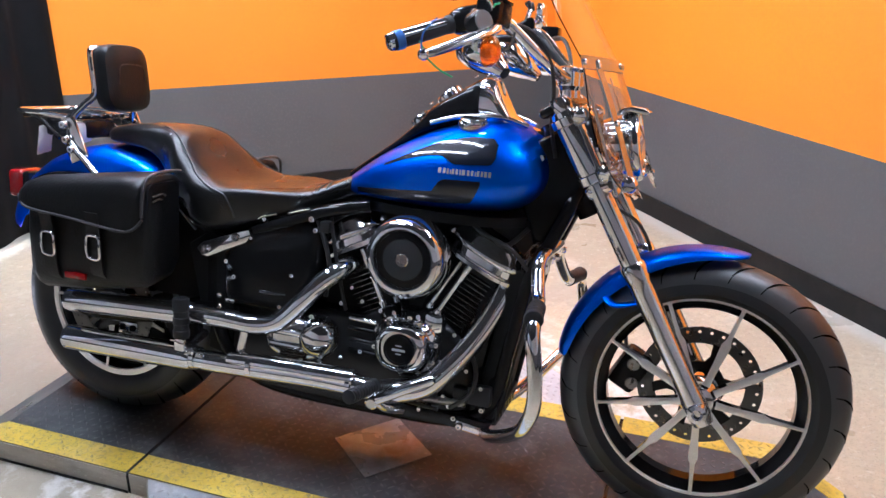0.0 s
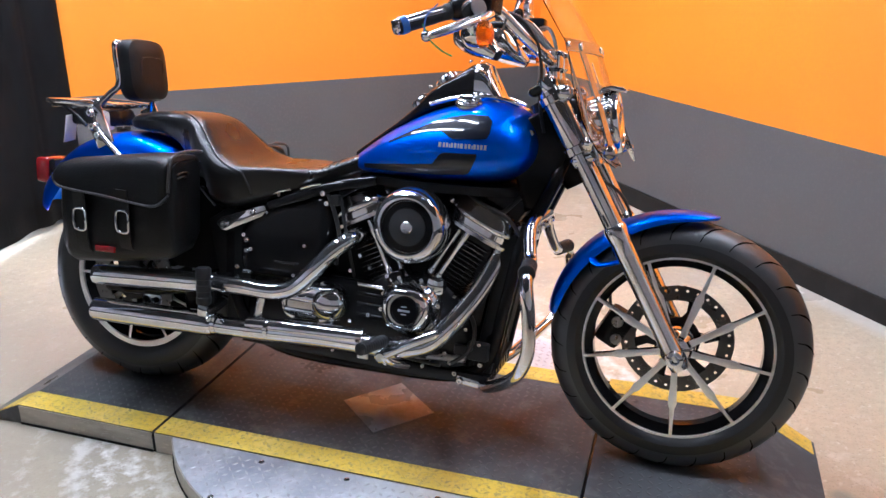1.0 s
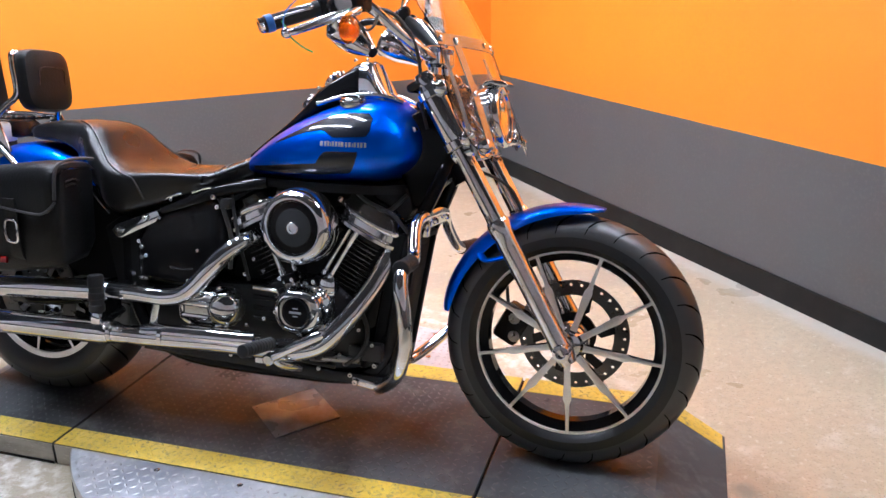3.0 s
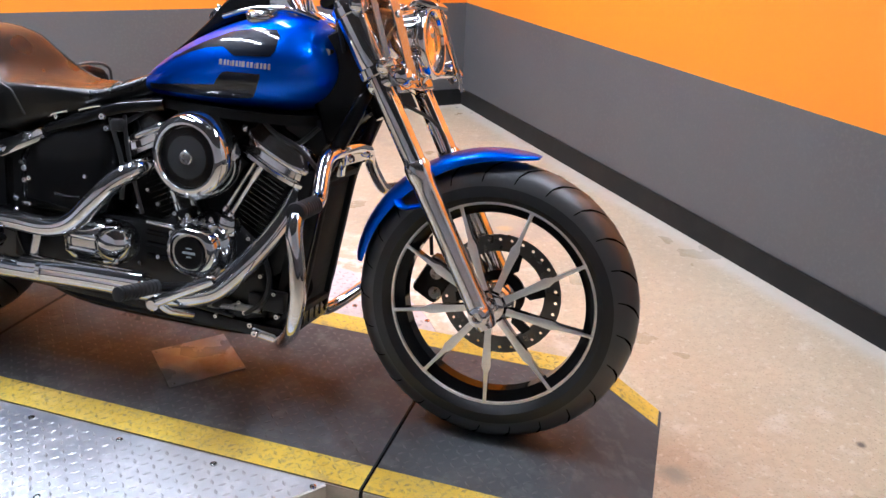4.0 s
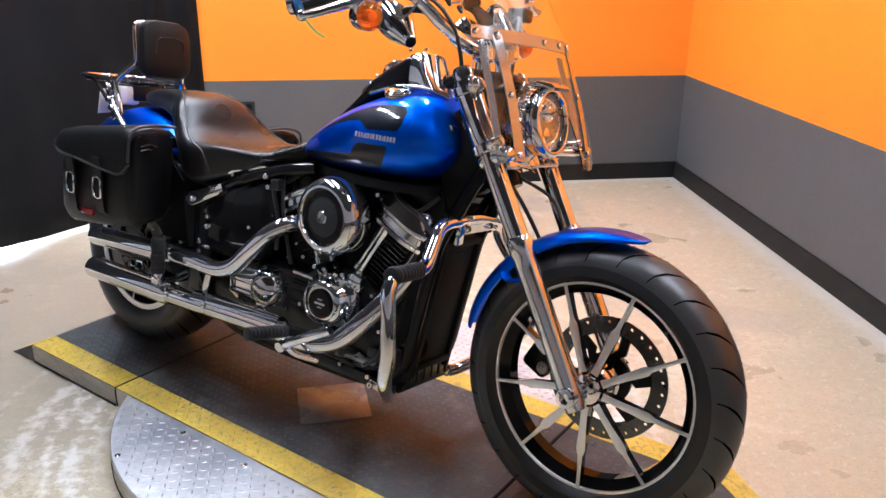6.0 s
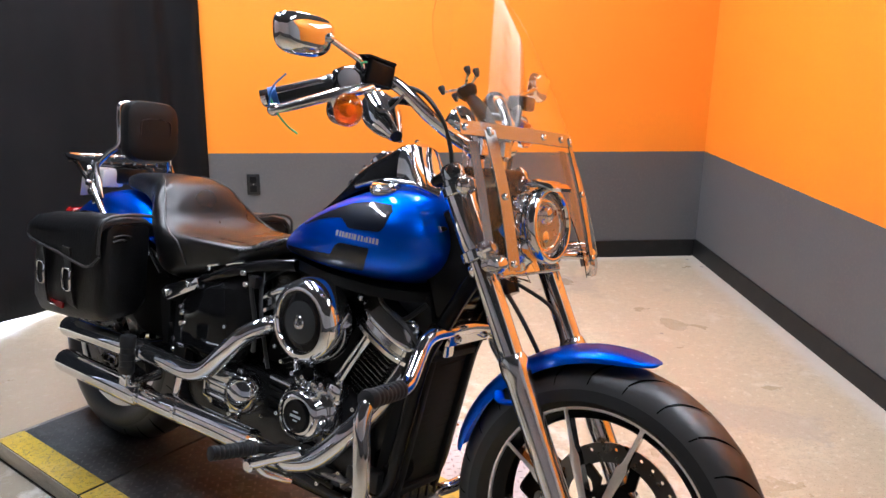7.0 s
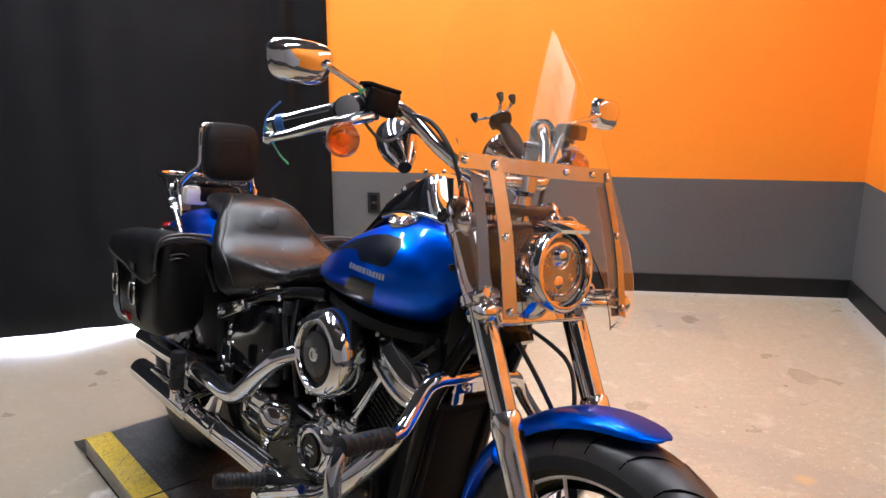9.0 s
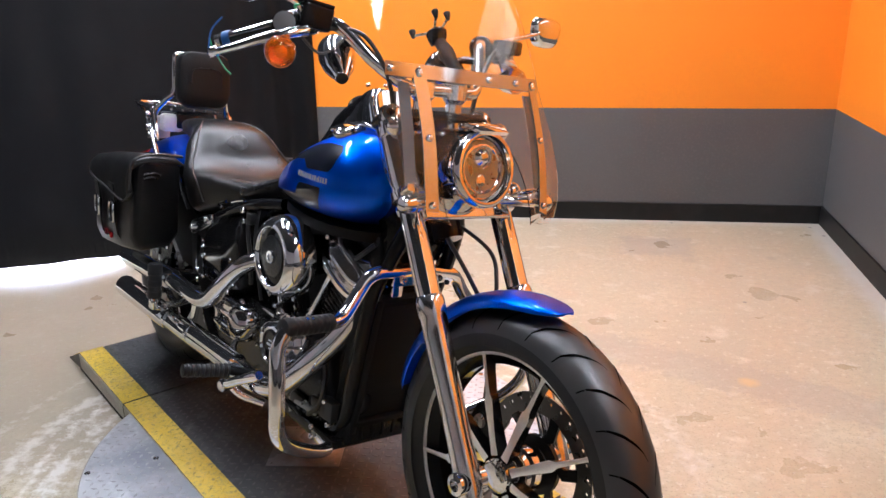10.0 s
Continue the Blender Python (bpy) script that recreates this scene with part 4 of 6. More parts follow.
def strap(parent, pts, w):
    """A thin flat metal strap on the screen's face, along the points, given as y, z; w across."""
    bm = Mesh()
    rings = []
    line = [screen_point(y, z) for y, z in pts]
    for i, p in enumerate(line):
        d = (line[min(i + 1, len(line) - 1)] - line[max(i - 1, 0)]).normalized()
        n = Vector((0.93, 1.75 * p.y - 0.11, 0.33)).normalized()
        s = d.cross(n).normalized() * w / 2
        rings.append([p + n * 0.0012 + s, p + n * 0.0012 - s, p + n * 0.0035 - s * 0.94, p + n * 0.0035 + s * 0.94])
    loft(bm, rings)
    return part("screen_strap", bm, STRAP, parent, "polished steel strap")


def strap_rivet(parent, y, z):
    p = screen_point(y, z)
    n = Vector((0.93, 1.75 * y - 0.11, 0.36))
    lathe(bm := Mesh(), p + n * 0.003, n, [(0, 0.0072), (0.003, 0.0072), (0.0056, 0.0045), (0.0062, 0.001)], 14)
    part("screw", bm, CHROME, parent)


shield = screen()
for rows in ([(-0.118, 1.092), (-0.115, 1.03), (-0.115, 0.96), (-0.121, 0.89), (-0.128, 0.822)], [(0.183, 1.092), (0.187, 1.03), (0.187, 0.97), (0.178, 0.90), (0.156, 0.822)]):
    line = spline([(y, z, 0) for y, z in rows], 4)
    s = strap(shield, [(p.x, p.y) for p in line], 0.029)
    for k in (1, 8, 15):
        strap_rivet(s, line[k].x, line[k].y)
s = strap(shield, [(-0.182 + 0.388 * k / 24, 1.086) for k in range(25)], 0.031)
for y in (-0.172, -0.118, 0.044, 0.125, 0.183):
    strap_rivet(s, y, 1.086)
# hook plates behind the screen, by the fork clamps
for rows in ([(-0.136, 1.070), (-0.139, 0.98), (-0.146, 0.90), (-0.152, 0.822)], [(0.196, 1.070), (0.196, 0.98), (0.190, 0.90), (0.178, 0.822)]):
    rings = []
    for y, z in rows:
        p = screen_point(y, z) - Vector((0.022, 0, 0.008))
        rings.append([p + Vector(q) for q in ((0, -0.014, 0), (0, 0.014, 0), (-0.003, 0.014, 0), (-0.003, -0.014, 0))])
    loft(bm := Mesh(), rings)
    part("hook_plate", bm, CASTGREY, shield, "dark grey hook plate")
for side in (-1, 1):
    q = screen_point(side * 0.16, 0.865)
    h = ax + Vector((0, side * YF, 0)) + D * 0.573
    sweep(bm := Mesh(), spline([h + Vector((0.03, side * 0.015, 0)), (h + q) / 2 + Vector((0, side * 0.012, 0)), q - Vector((0.004, 0, 0))], 4), 0.008, 10)
    part("screen_bracket", bm, CHROME, shield)

# handlebar and controls
bar = [(1.25, 0, 1.052), (1.25, -0.05, 1.05), (1.238, -0.09, 1.058), (1.192, -0.142, 1.10), (1.138, -0.182, 1.152), (1.10, -0.215, 1.167), (1.06, -0.252, 1.158), (1.01, -0.30, 1.135), (0.932, -0.370, 1.098)]
bm = Mesh()
left = [(x + 0.0, -y + 0.02 if y else 0, z) for x, y, z in bar]
sweep(bm, spline(left[::-1] + bar[1:], 6), 0.0145, 14)
handlebar = part("handlebar", bm, CHROME, bike, "chrome pull-back handlebar")
for s in (-1, 1):
    lathe(bm := Mesh(), (1.252, s * 0.045, 0.975), (-0.03, 0, 1), [(0, 0.02), (0.05, 0.018), (0.06, 0.026), (0.10, 0.026), (0.104, 0.02)], 24)
    part("riser", bm, CHROME, handlebar)


def along(a, b, t):
    return Vector(a) + (Vector(b) - Vector(a)) * t


for s in (-1, 1):
    o = Vector((0, 0.02 if s > 0 else 0, 0))
    mir = lambda x, y, z: Vector((x, -s * y, z)) + o
    a, b = mir(1.035, -0.273, 1.145), mir(0.938, -0.360, 1.098)
    ln, d = (b - a).length, (b - a).normalized()
    prof = [(0, 0.019), (0.008, 0.0195), (0.012, 0.0184), (0.018, 0.0180), (ln * 0.5, 0.0186), (ln - 0.014, 0.0182)]
    lathe(bm := Mesh(), a, d, prof + [(ln - 0.008, 0.0195), (ln, 0.0185)], 20)
    grip = part("grip", bm, GRIPRUBBER, handlebar, "dark smooth rubber grip")
    lathe(bm := Mesh(), b, d, [(0, 0.0175), (0.006, 0.0175), (0.01, 0.014), (0.012, 0.006)], 20)
    part("grip_cap", bm, CHROME, grip)
    # switch housing with its round cap
    lathe(bm := Mesh(), mir(1.092, -0.224, 1.166), (mir(1.035, -0.277, 1.146) - mir(1.092, -0.224, 1.166)), [(0, 0.022), (0.006, 0.029), (0.055, 0.029), (0.072, 0.025), (0.078, 0.02)], 24)
    part("switch_housing", bm, BLACK, handlebar)
    cap = mir(1.090, -0.293, 1.143)
    sweep(bm := Mesh(), [mir(1.075, -0.245, 1.163), mir(1.09, -0.275, 1.157), cap], 0.02, 14)
    part("lever_clamp", bm, SATINBLACK, handlebar)
    lathe(bm := Mesh(), cap, (0.75, -s * -0.55 * 1.0, 0.25), [(0, 0.026), (0.024, 0.026), (0.030, 0.0235)], 28)
    hub = part("lever_bracket", bm, SATINBLACK, handlebar)
    lathe(bm := Mesh(), cap + Vector((0.75, s * 0.55, 0.25)).normalized() * 0.0295, (0.75, s * 0.55, 0.25), [(0, 0.0225), (0.003, 0.022), (0.004, 0.018), (0.0045, 0.0)], 28)
    part("bracket_cap", bm, CASTGREY, hub)
    bm = Mesh()
    pts = spline([mir(1.122, -0.268, 1.141), mir(1.122, -0.306, 1.131), mir(1.092, -0.354, 1.110), mir(1.048, -0.402, 1.084), mir(1.030, -0.416, 1.077)], 6)
    sweep(bm, pts, [0.0205 - 0.0095 * i / (len(pts) - 1) for i in range(len(pts))], 14, 0.66)
    lever = part("brake_lever" if s < 0 else "clutch_lever", bm, SATIN, handlebar)
    bmesh.ops.create_uvsphere(bm := Mesh(), u_segments=14, v_segments=10, radius=0.0125, matrix=Matrix.Translation(mir(1.028, -0.418, 1.076)))
    part("lever_end", bm, CHROME, lever)
    # mirror
    mc = mir(1.066, -0.392, 1.217) if s < 0 else Vector((1.058, 0.500, 1.226))
    j = mir(1.092, -0.352, 1.222) if s < 0 else Vector((1.075, 0.452, 1.222))
    bm = Mesh()
    sweep(bm, spline([mir(1.115, -0.27, 1.17), mir(1.118, -0.285, 1.188), along(mir(1.118, -0.285, 1.188), j, 0.55), j], 5), 0.0062, 10)
    stalk = part("mirror_stalk", bm, CHROME, handlebar)
    bmesh.ops.create_uvsphere(bm := Mesh(), u_segments=12, v_segments=8, radius=0.0105, matrix=Matrix.Translation(j))
    part("ball_joint", bm, CHROME, stalk)
    face = Matrix.Rotation(radians(12 * s), 4, "Z") @ Matrix.Rotation(radians(4), 4, "Y")
    bm = Mesh()
    shape = lambda k, f: [(x, y * k, (z + 0.004) * k) for x, y, z in [(f, q[1] * (1.0 + 0.12 * q[2] / 0.043), q[2]) for q in oval(0, 0, 0.062, 0.040, 32, 3.0)]]
    loft(bm, [shape(0.94, -0.012), shape(1.0, -0.010), shape(1.0, 0.0), shape(0.93, 0.010), shape(0.72, 0.018), shape(0.3, 0.023)])
    bmesh.ops.transform(bm, matrix=Matrix.Translation(mc) @ face, verts=bm.verts)
    mirror = part("mirror", bm, CHROME, handlebar, "chrome-backed oblong rear-view mirror")
    bm = Mesh()
    loft(bm, [shape(0.92, -0.0122), shape(0.92, -0.0132)])
    bmesh.ops.transform(bm, matrix=Matrix.Translation(mc) @ face, verts=bm.verts)
    part("mirror_glass", bm, CHROME, mirror)
    # turn signal
    sc = mir(1.126, -0.322, 1.092)
    sd = Vector((0.96, s * 0.22, 0.0)).normalized()
    lathe(bm := Mesh(), sc, sd, [(-0.05, 0.008), (-0.044, 0.02), (-0.025, 0.03), (0.0, 0.0325), (0.004, 0.0325)], 28)
    sig = part("turn_signal", bm, CHROME, bike, "chrome turn signal")
    lathe(bm := Mesh(), sc, sd, [(0.003, 0.0318), (0.012, 0.031), (0.022, 0.024), (0.028, 0.013), (0.030, 0.0)], 28)
    part("lens", bm, AMBER, sig, "amber lens").visible_shadow = False
    lathe(bm := Mesh(), sc, sd, [(-0.004, 0.031), (0.001, 0.031), (-0.001, 0.012), (0.012, 0.009), (0.014, 0.0)], 20)
    part("bulb_holder", bm, AMBERCORE, sig)
    sweep(bm := Mesh(), spline([sc - sd * 0.02, sc - sd * 0.02 + Vector((-0.004, -s * 0.02, 0.03)), mir(1.095, -0.29, 1.15)], 4), 0.007, 10)
    part("signal_stem", bm, CHROME, sig)
    # bullet speaker pod under the bar
    pd = Vector((0.805, s * 0.32, -0.49)).normalized()
    pc = mir(1.032, -0.134, 1.114)
    lathe(bm := Mesh(), pc, pd, [(-0.012, 0.0), (-0.011, 0.022), (-0.004, 0.036), (0.008, 0.042), (0.032, 0.0425), (0.060, 0.038), (0.085, 0.0295), (0.105, 0.0205), (0.118, 0.0165), (0.124, 0.013)], 32)
    pod = part("speaker_pod", bm, CHROME, bike, "chrome bullet speaker pod on the bar")
    lathe(bm := Mesh(), pc, pd, [(0.1235, 0.0135), (0.127, 0.013), (0.1275, 0.002)], 20)
    part("tip_cap", bm, DECAL, pod)
    sweep(bm := Mesh(), spline([pc + pd * 0.06, pc + pd * 0.07 + Vector((0.01, 0, 0.045)), mir(1.165, -0.16, 1.125)], 4), 0.009, 10)
    part("pod_clamp", bm, SATINBLACK, pod)

# master cylinder, cables, ties
rot = Matrix.Rotation(radians(-14), 3, "Z") @ Matrix.Rotation(radians(-8), 3, "X")
rbox(bm := Mesh(), (1.115, -0.243, 1.170), (0.056, 0.066, 0.050), 0.007, rot, 3)
mcyl = part("master_cylinder", bm, BLACK, handlebar, "black brake fluid reservoir")
rbox(bm := Mesh(), (1.115, -0.2425, 1.197), (0.058, 0.068, 0.008), 0.003, rot)
part("reservoir_lid", bm, BLACK, mcyl)
rbox(bm := Mesh(), (1.138, 0.29, 1.17), (0.05, 0.06, 0.035), 0.007)
part("clutch_perch", bm, BLACK, handlebar)
for pts, r in (([(1.11, -0.22, 1.15), (1.17, -0.165, 1.15), (1.215, -0.135, 1.10), (1.232, -0.11, 1.03), (1.23, -0.09, 0.95), (1.245, -0.075, 0.87)], 0.0048),
               ([(1.12, -0.28, 1.135), (1.14, -0.245, 1.10), (1.15, -0.215, 1.11), (1.15, -0.18, 1.145)], 0.003),
               ([(1.13, 0.27, 1.15), (1.19, 0.2, 1.15), (1.23, 0.13, 1.07), (1.24, 0.1, 0.95), (1.25, 0.07, 0.87)], 0.0055)):
    sweep(bm := Mesh(), spline(pts), r, 8)
    part("control_cable", bm, RUBBER, handlebar)
sweep(bm := Mesh(), spline([(1.02, -0.424, 1.10), (1.03, -0.422, 1.085), (1.035, -0.412, 1.068), (1.06, -0.408, 1.048), (1.085, -0.404, 1.036)]), 0.0018, 6)
part("cable_tie", bm, GREEN, handlebar)
sweep(bm := Mesh(), spline([(1.05, -0.414, 1.145), (1.028, -0.426, 1.115), (1.026, -0.428, 1.07)]), 0.0018, 6)
part("cable_tie", bm, BLUETIE, handlebar)
gd = (Vector((0.938, -0.360, 1.098)) - Vector((1.035, -0.273, 1.145))).normalized()
lathe(bm := Mesh(), Vector((0.938, -0.360, 1.098)) - gd * 0.024, gd, [(0, 0.0192), (0.001, 0.0206), (0.017, 0.0206), (0.018, 0.0192)], 20)
part("grip_band", bm, BLUETIE, handlebar, "blue tape band")
sweep(bm := Mesh(), spline([(1.14, -0.293, 1.188), (1.132, -0.30, 1.184), (1.127, -0.292, 1.18)]), 0.0022, 6)
part("cable_tie", bm, GREEN, handlebar)

# phone holder on a ball arm
sweep(bm := Mesh(), spline([(1.225, 0.085, 1.062), (1.20, 0.088, 1.09), (1.15, 0.088, 1.138), (1.125, 0.085, 1.16)], 4), [0.018, 0.018, 0.017, 0.015, 0.014, 0.014, 0.015, 0.018, 0.018, 0.016, 0.015, 0.014, 0.014], 14)
holder = part("phone_holder", bm, PLASTIC, bike, "black sprung phone holder on a ball arm")
lathe(bm := Mesh(), (1.118, 0.085, 1.166), (-0.55, 0, 0.83), [(-0.008, 0.016), (0.002, 0.023), (0.014, 0.025), (0.019, 0.022), (0.021, 0.01)], 24)
part("cradle", bm, BLACK, holder)
for y, dx, dz in ((0.068, 0.018, 0.03), (0.104, 0.018, 0.03), (0.05, -0.035, -0.02), (0.112, -0.04, -0.03)):
    e = Vector((1.104 + dx, y, 1.186 + dz))
    sweep(bm := Mesh(), [(1.11, 0.085 + (y - 0.085) * 0.4, 1.178), e], 0.0032, 8)
    leg = part("grip_arm", bm, STEEL, holder)
    lathe(bm := Mesh(), e, (-0.5, 0, 0.86), [(-0.006, 0.0035), (0.0, 0.006), (0.011, 0.0085), (0.014, 0.0075)], 14)
    part("rubber_tip", bm, RUBBER, leg)

# fuel tank
TANK = [(0.688, 0.748, 0.736, 0.018), (0.70, 0.762, 0.731, 0.048), (0.75, 0.802, 0.726, 0.095), (0.82, 0.850, 0.722, 0.134), (0.90, 0.893, 0.719, 0.163), (0.98, 0.925, 0.718, 0.180),
        (1.06, 0.944, 0.720, 0.186), (1.12, 0.946, 0.726, 0.181), (1.165, 0.936, 0.738, 0.166), (1.20, 0.914, 0.758, 0.142), (1.222, 0.888, 0.782, 0.108), (1.234, 0.862, 0.806, 0.070), (1.239, 0.840, 0.824, 0.030)]


def tank_at(x):
    for a, b in zip(TANK, TANK[1:]):
        if a[0] <= x <= b[0]:
            t = (x - a[0]) / (b[0] - a[0])
            return [u + (v - u) * t for u, v in zip(a, b)]
    return TANK[-1]


def tank_ring(x, n=44):
    """Round above, flatter below, widest a little under the middle."""
    _, zt, zb, w = tank_at(x)
    mid = zb + (zt - zb) * 0.42
    out = []
    for k in range(n):
        a = 2 * math.pi * k / n
        c, s = math.cos(a), math.sin(a)
        h, p = (zt - mid, 2.15) if s > 0 else (mid - zb, 2.6)
        out.append((x, w * math.copysign(abs(c) ** (2 / p), c), mid + h * math.copysign(abs(s) ** (2 / p), s)))
    return out


def tank_side(x, z, out=0.0):
    """The right flank at x, z."""
    _, zt, zb, w = tank_at(x)
    mid = zb + (zt - zb) * 0.42
    h, p = (zt - mid, 2.15) if z > mid else (mid - zb, 2.6)
    f = min(abs(z - mid) / h, 0.985)
    return Vector((x, -w * (1 - f ** p) ** (1 / p) - out, z + out * (0.6 * f if z > mid else -0.6 * f)))


xs = [q.x for q in spline([(a[0], 0, 0) for a in TANK], 4)]
TANK = [tuple([q[0].x, q[0].y, q[0].z, q[1].x]) for q in zip(spline([(a[0], a[1], a[2]) for a in TANK], 4), spline([(a[3], 0, 0) for a in TANK], 4))]
bm = Mesh()
loft(bm, [tank_ring(a[0]) for a in TANK])
tank = part("fuel_tank", bm, BLUE, bike, "metallic blue teardrop fuel tank with dark panels", 50)


def between(rows, x):
    for (a, u), (b, v) in zip(rows, rows[1:]):
        if a <= x <= b:
            return u + (v - u) * (x - a) / max(b - a, 1e-6)
    return rows[-1][1] if x > rows[-1][0] else rows[0][1]


def flank_patch(upper, lower, x0, x1, name, mat, label, side=-1, cols=40, out=0.0008):
    bm = Mesh()
    rows = []
    for i in range(cols + 1):
        x = x0 + (x1 - x0) * i / cols
        a, b = between(lower, x), between(upper, x)
        col = []
        for k in range(9):
            p = tank_side(x, a + (b - a) * k / 8, out)
            col.append(bm.verts.new((p.x, p.y * -side, p.z)))
        rows.append(col)
    for a, b in zip(rows, rows[1:]):
        for k in range(8):
            bm.faces.new((a[k], b[k], b[k + 1], a[k + 1]))
    return part(name, bm, mat, tank, label)


UP1 = [(0.842, 0.823), (0.90, 0.851), (0.95, 0.874), (1.004, 0.895), (1.06, 0.906), (1.112, 0.906), (1.126, 0.893)]
LO1 = [(0.842, 0.819), (0.90, 0.840), (0.95, 0.854), (0.995, 0.860), (1.012, 0.853), (1.03, 0.843), (1.118, 0.848), (1.126, 0.862)]
UP2 = [(0.763, 0.756), (0.882, 0.767), (0.980, 0.776), (0.998, 0.800), (1.010, 0.808), (1.098, 0.810)]
LO2 = [(0.763, 0.744), (0.883, 0.744), (0.991, 0.747), (1.07, 0.754), (1.085, 0.772), (1.098, 0.802)]
for side in (-1, 1):
    flank_patch(UP1, LO1, 0.842, 1.126, "tank_panel", DECAL, "near-black painted panel", side)
    flank_patch(UP2, LO2, 0.763, 1.098, "tank_panel", DECAL, "near-black painted panel", side)
    # plain silver bars where the maker's lettering stands
    x = 0.996
    for wd in (0.011, 0.008, 0.007, 0.004, 0.008, 0.008, 0.005, 0.011, 0.008, 0.008, 0.004, 0.008, 0.007, 0.008, 0.008):
        top = 0.8335 if wd > 0.0045 else 0.831
        flank_patch([(x, top), (x + wd, top)], [(x, 0.8215), (x + wd, 0.8215)], x, x + wd * 0.72, "badge_bar", SILVER, "plain silver bar", side, 3, 0.0016)
        x += wd * 1.14

# dash console on the tank
bm = Mesh()
rows = [(0.705, 0.782, 0.765, 0.022), (0.76, 0.822, 0.80, 0.034), (0.83, 0.872, 0.85, 0.044), (0.89, 0.925, 0.885, 0.052), (0.925, 0.966, 0.90, 0.056), (0.96, 0.99, 0.91, 0.058), (1.01, 1.02, 0.915, 0.058), (1.035, 1.036, 0.917, 0.056), (1.05, 1.038, 0.917, 0.052)]
loft(bm, [oval(0, (zt + zb) / 2, w, (zt - zb) / 2, 28, 3.2, x) for x, zt, zb, w in rows])
console = part("dash_console", bm, BLACK, tank, "gloss black dash console")
bm = Mesh()
rows = [(1.046, 1.041, 0.925, 0.056), (1.065, 1.043, 0.922, 0.058), (1.08, 1.036, 0.92, 0.06), (1.095, 1.005, 0.918, 0.062), (1.12, 0.958, 0.915, 0.06), (1.15, 0.942, 0.90, 0.05), (1.19, 0.925, 0.885, 0.035), (1.215, 0.90, 0.87, 0.02)]
loft(bm, [oval(0, (zt + zb) / 2, w, (zt - zb) / 2, 28, 2.8, x) for x, zt, zb, w in rows])
part("console_cowl", bm, CHROME, console, "chrome cowl")
for side in (-1, 1):
    sweep(bm := Mesh(), spline([(0.93, side * 0.06, 0.925), (1.0, side * 0.066, 0.945), (1.06, side * 0.07, 0.952), (1.12, side * 0.066, 0.95), (1.17, side * 0.05, 0.935)], 5), 0.006, 10)
    part("console_trim", bm, CHROME, console)
for x, z, r in ((0.955, 0.993, 0.034), (0.885, 0.93, 0.03)):
    lathe(bm := Mesh(), (x, 0, z), (-0.62, 0, 0.78), [(-0.01, r), (0.003, r), (0.007, r * 0.9), (0.004, r * 0.82), (0.002, 0)], 32)
    part("gauge", bm, CHROME, console)
lathe(bm := Mesh(), (1.045, -0.088, 0.934), (0.05, -0.28, 0.95), [(-0.01, 0.034), (0.002, 0.036), (0.006, 0.034), (0.007, 0.031), (0.011, 0.030), (0.013, 0.026), (0.014, 0.01)], 36)
cap = part("fuel_cap", bm, CHROME, tank, "chrome fuel cap")
for k in range(10):
    a = 2 * math.pi * k / 10
    bmesh.ops.create_uvsphere(bm := Mesh(), u_segments=6, v_segments=4, radius=0.0035, matrix=Matrix.Translation(Vector((1.046 + 0.03 * math.cos(a), -0.0905 + 0.029 * math.sin(a), 0.942 + 0.008 * math.sin(a)))))
    part("knurl", bm, CHROME, cap)
for p in ((0.90, -0.03, 0.945), (0.915, -0.02, 0.968), (1.03, -0.035, 1.04), (1.05, 0.0, 1.044)):
    bolt_head(bm := Mesh(), p, (-0.5, -0.1, 0.86), 0.006, 0.005)
    part("screw", bm, CHROME, console)

# seat
SEAT = [(-0.036, 0.822, 0.806, 0.035), (-0.02, 0.838, 0.797, 0.066), (0.035, 0.852, 0.792, 0.088), (0.11, 0.860, 0.785, 0.103), (0.17, 0.861, 0.755, 0.117), (0.215, 0.857, 0.700, 0.135), (0.255, 0.842, 0.662, 0.154), (0.295, 0.806, 0.622, 0.173),
        (0.335, 0.762, 0.598, 0.190), (0.385, 0.731, 0.594, 0.193), (0.44, 0.719, 0.612, 0.191), (0.52, 0.719, 0.640, 0.178), (0.60, 0.733, 0.662, 0.152), (0.68, 0.760, 0.694, 0.115), (0.74, 0.785, 0.722, 0.085), (0.785, 0.800, 0.750, 0.058)]


def seat_ring(x, zt, zb, w):
    """Soft shoulders, dished where the rider sits."""
    dish = 0.03 * max(0, 1 - abs((x - 0.46) / 0.17) ** 2)
    out = []
    for k in range(40):
        a = 2 * math.pi * k / 40
        c, s = math.cos(a), math.sin(a)
        round_off = 0.0 if x < 0.2 or s < 0 else min((x - 0.2) / 0.08, 1.0) * min(max(0.45 + 5.5 * (x - 0.32), 0.45), 1.0)
        y = w * math.copysign(abs(c) ** (0.48 + 0.34 * round_off), c) * (1 - (0.26 if x < 0.17 else max(0.26 - 2.6 * (x - 0.17), 0.03)) * (0.5 + 0.5 * s))
        z = (zt + zb) / 2 + (zt - zb) / 2 * math.copysign(abs(s) ** (0.56 + 0.16 * round_off), s)
        if s > 0:
            z += dish * (abs(y) / w) ** 2 * 1.3 - 0.004 * (1 - abs(y) / w)
        else:
            y *= 0.93
        out.append((x, y, z))
    return out


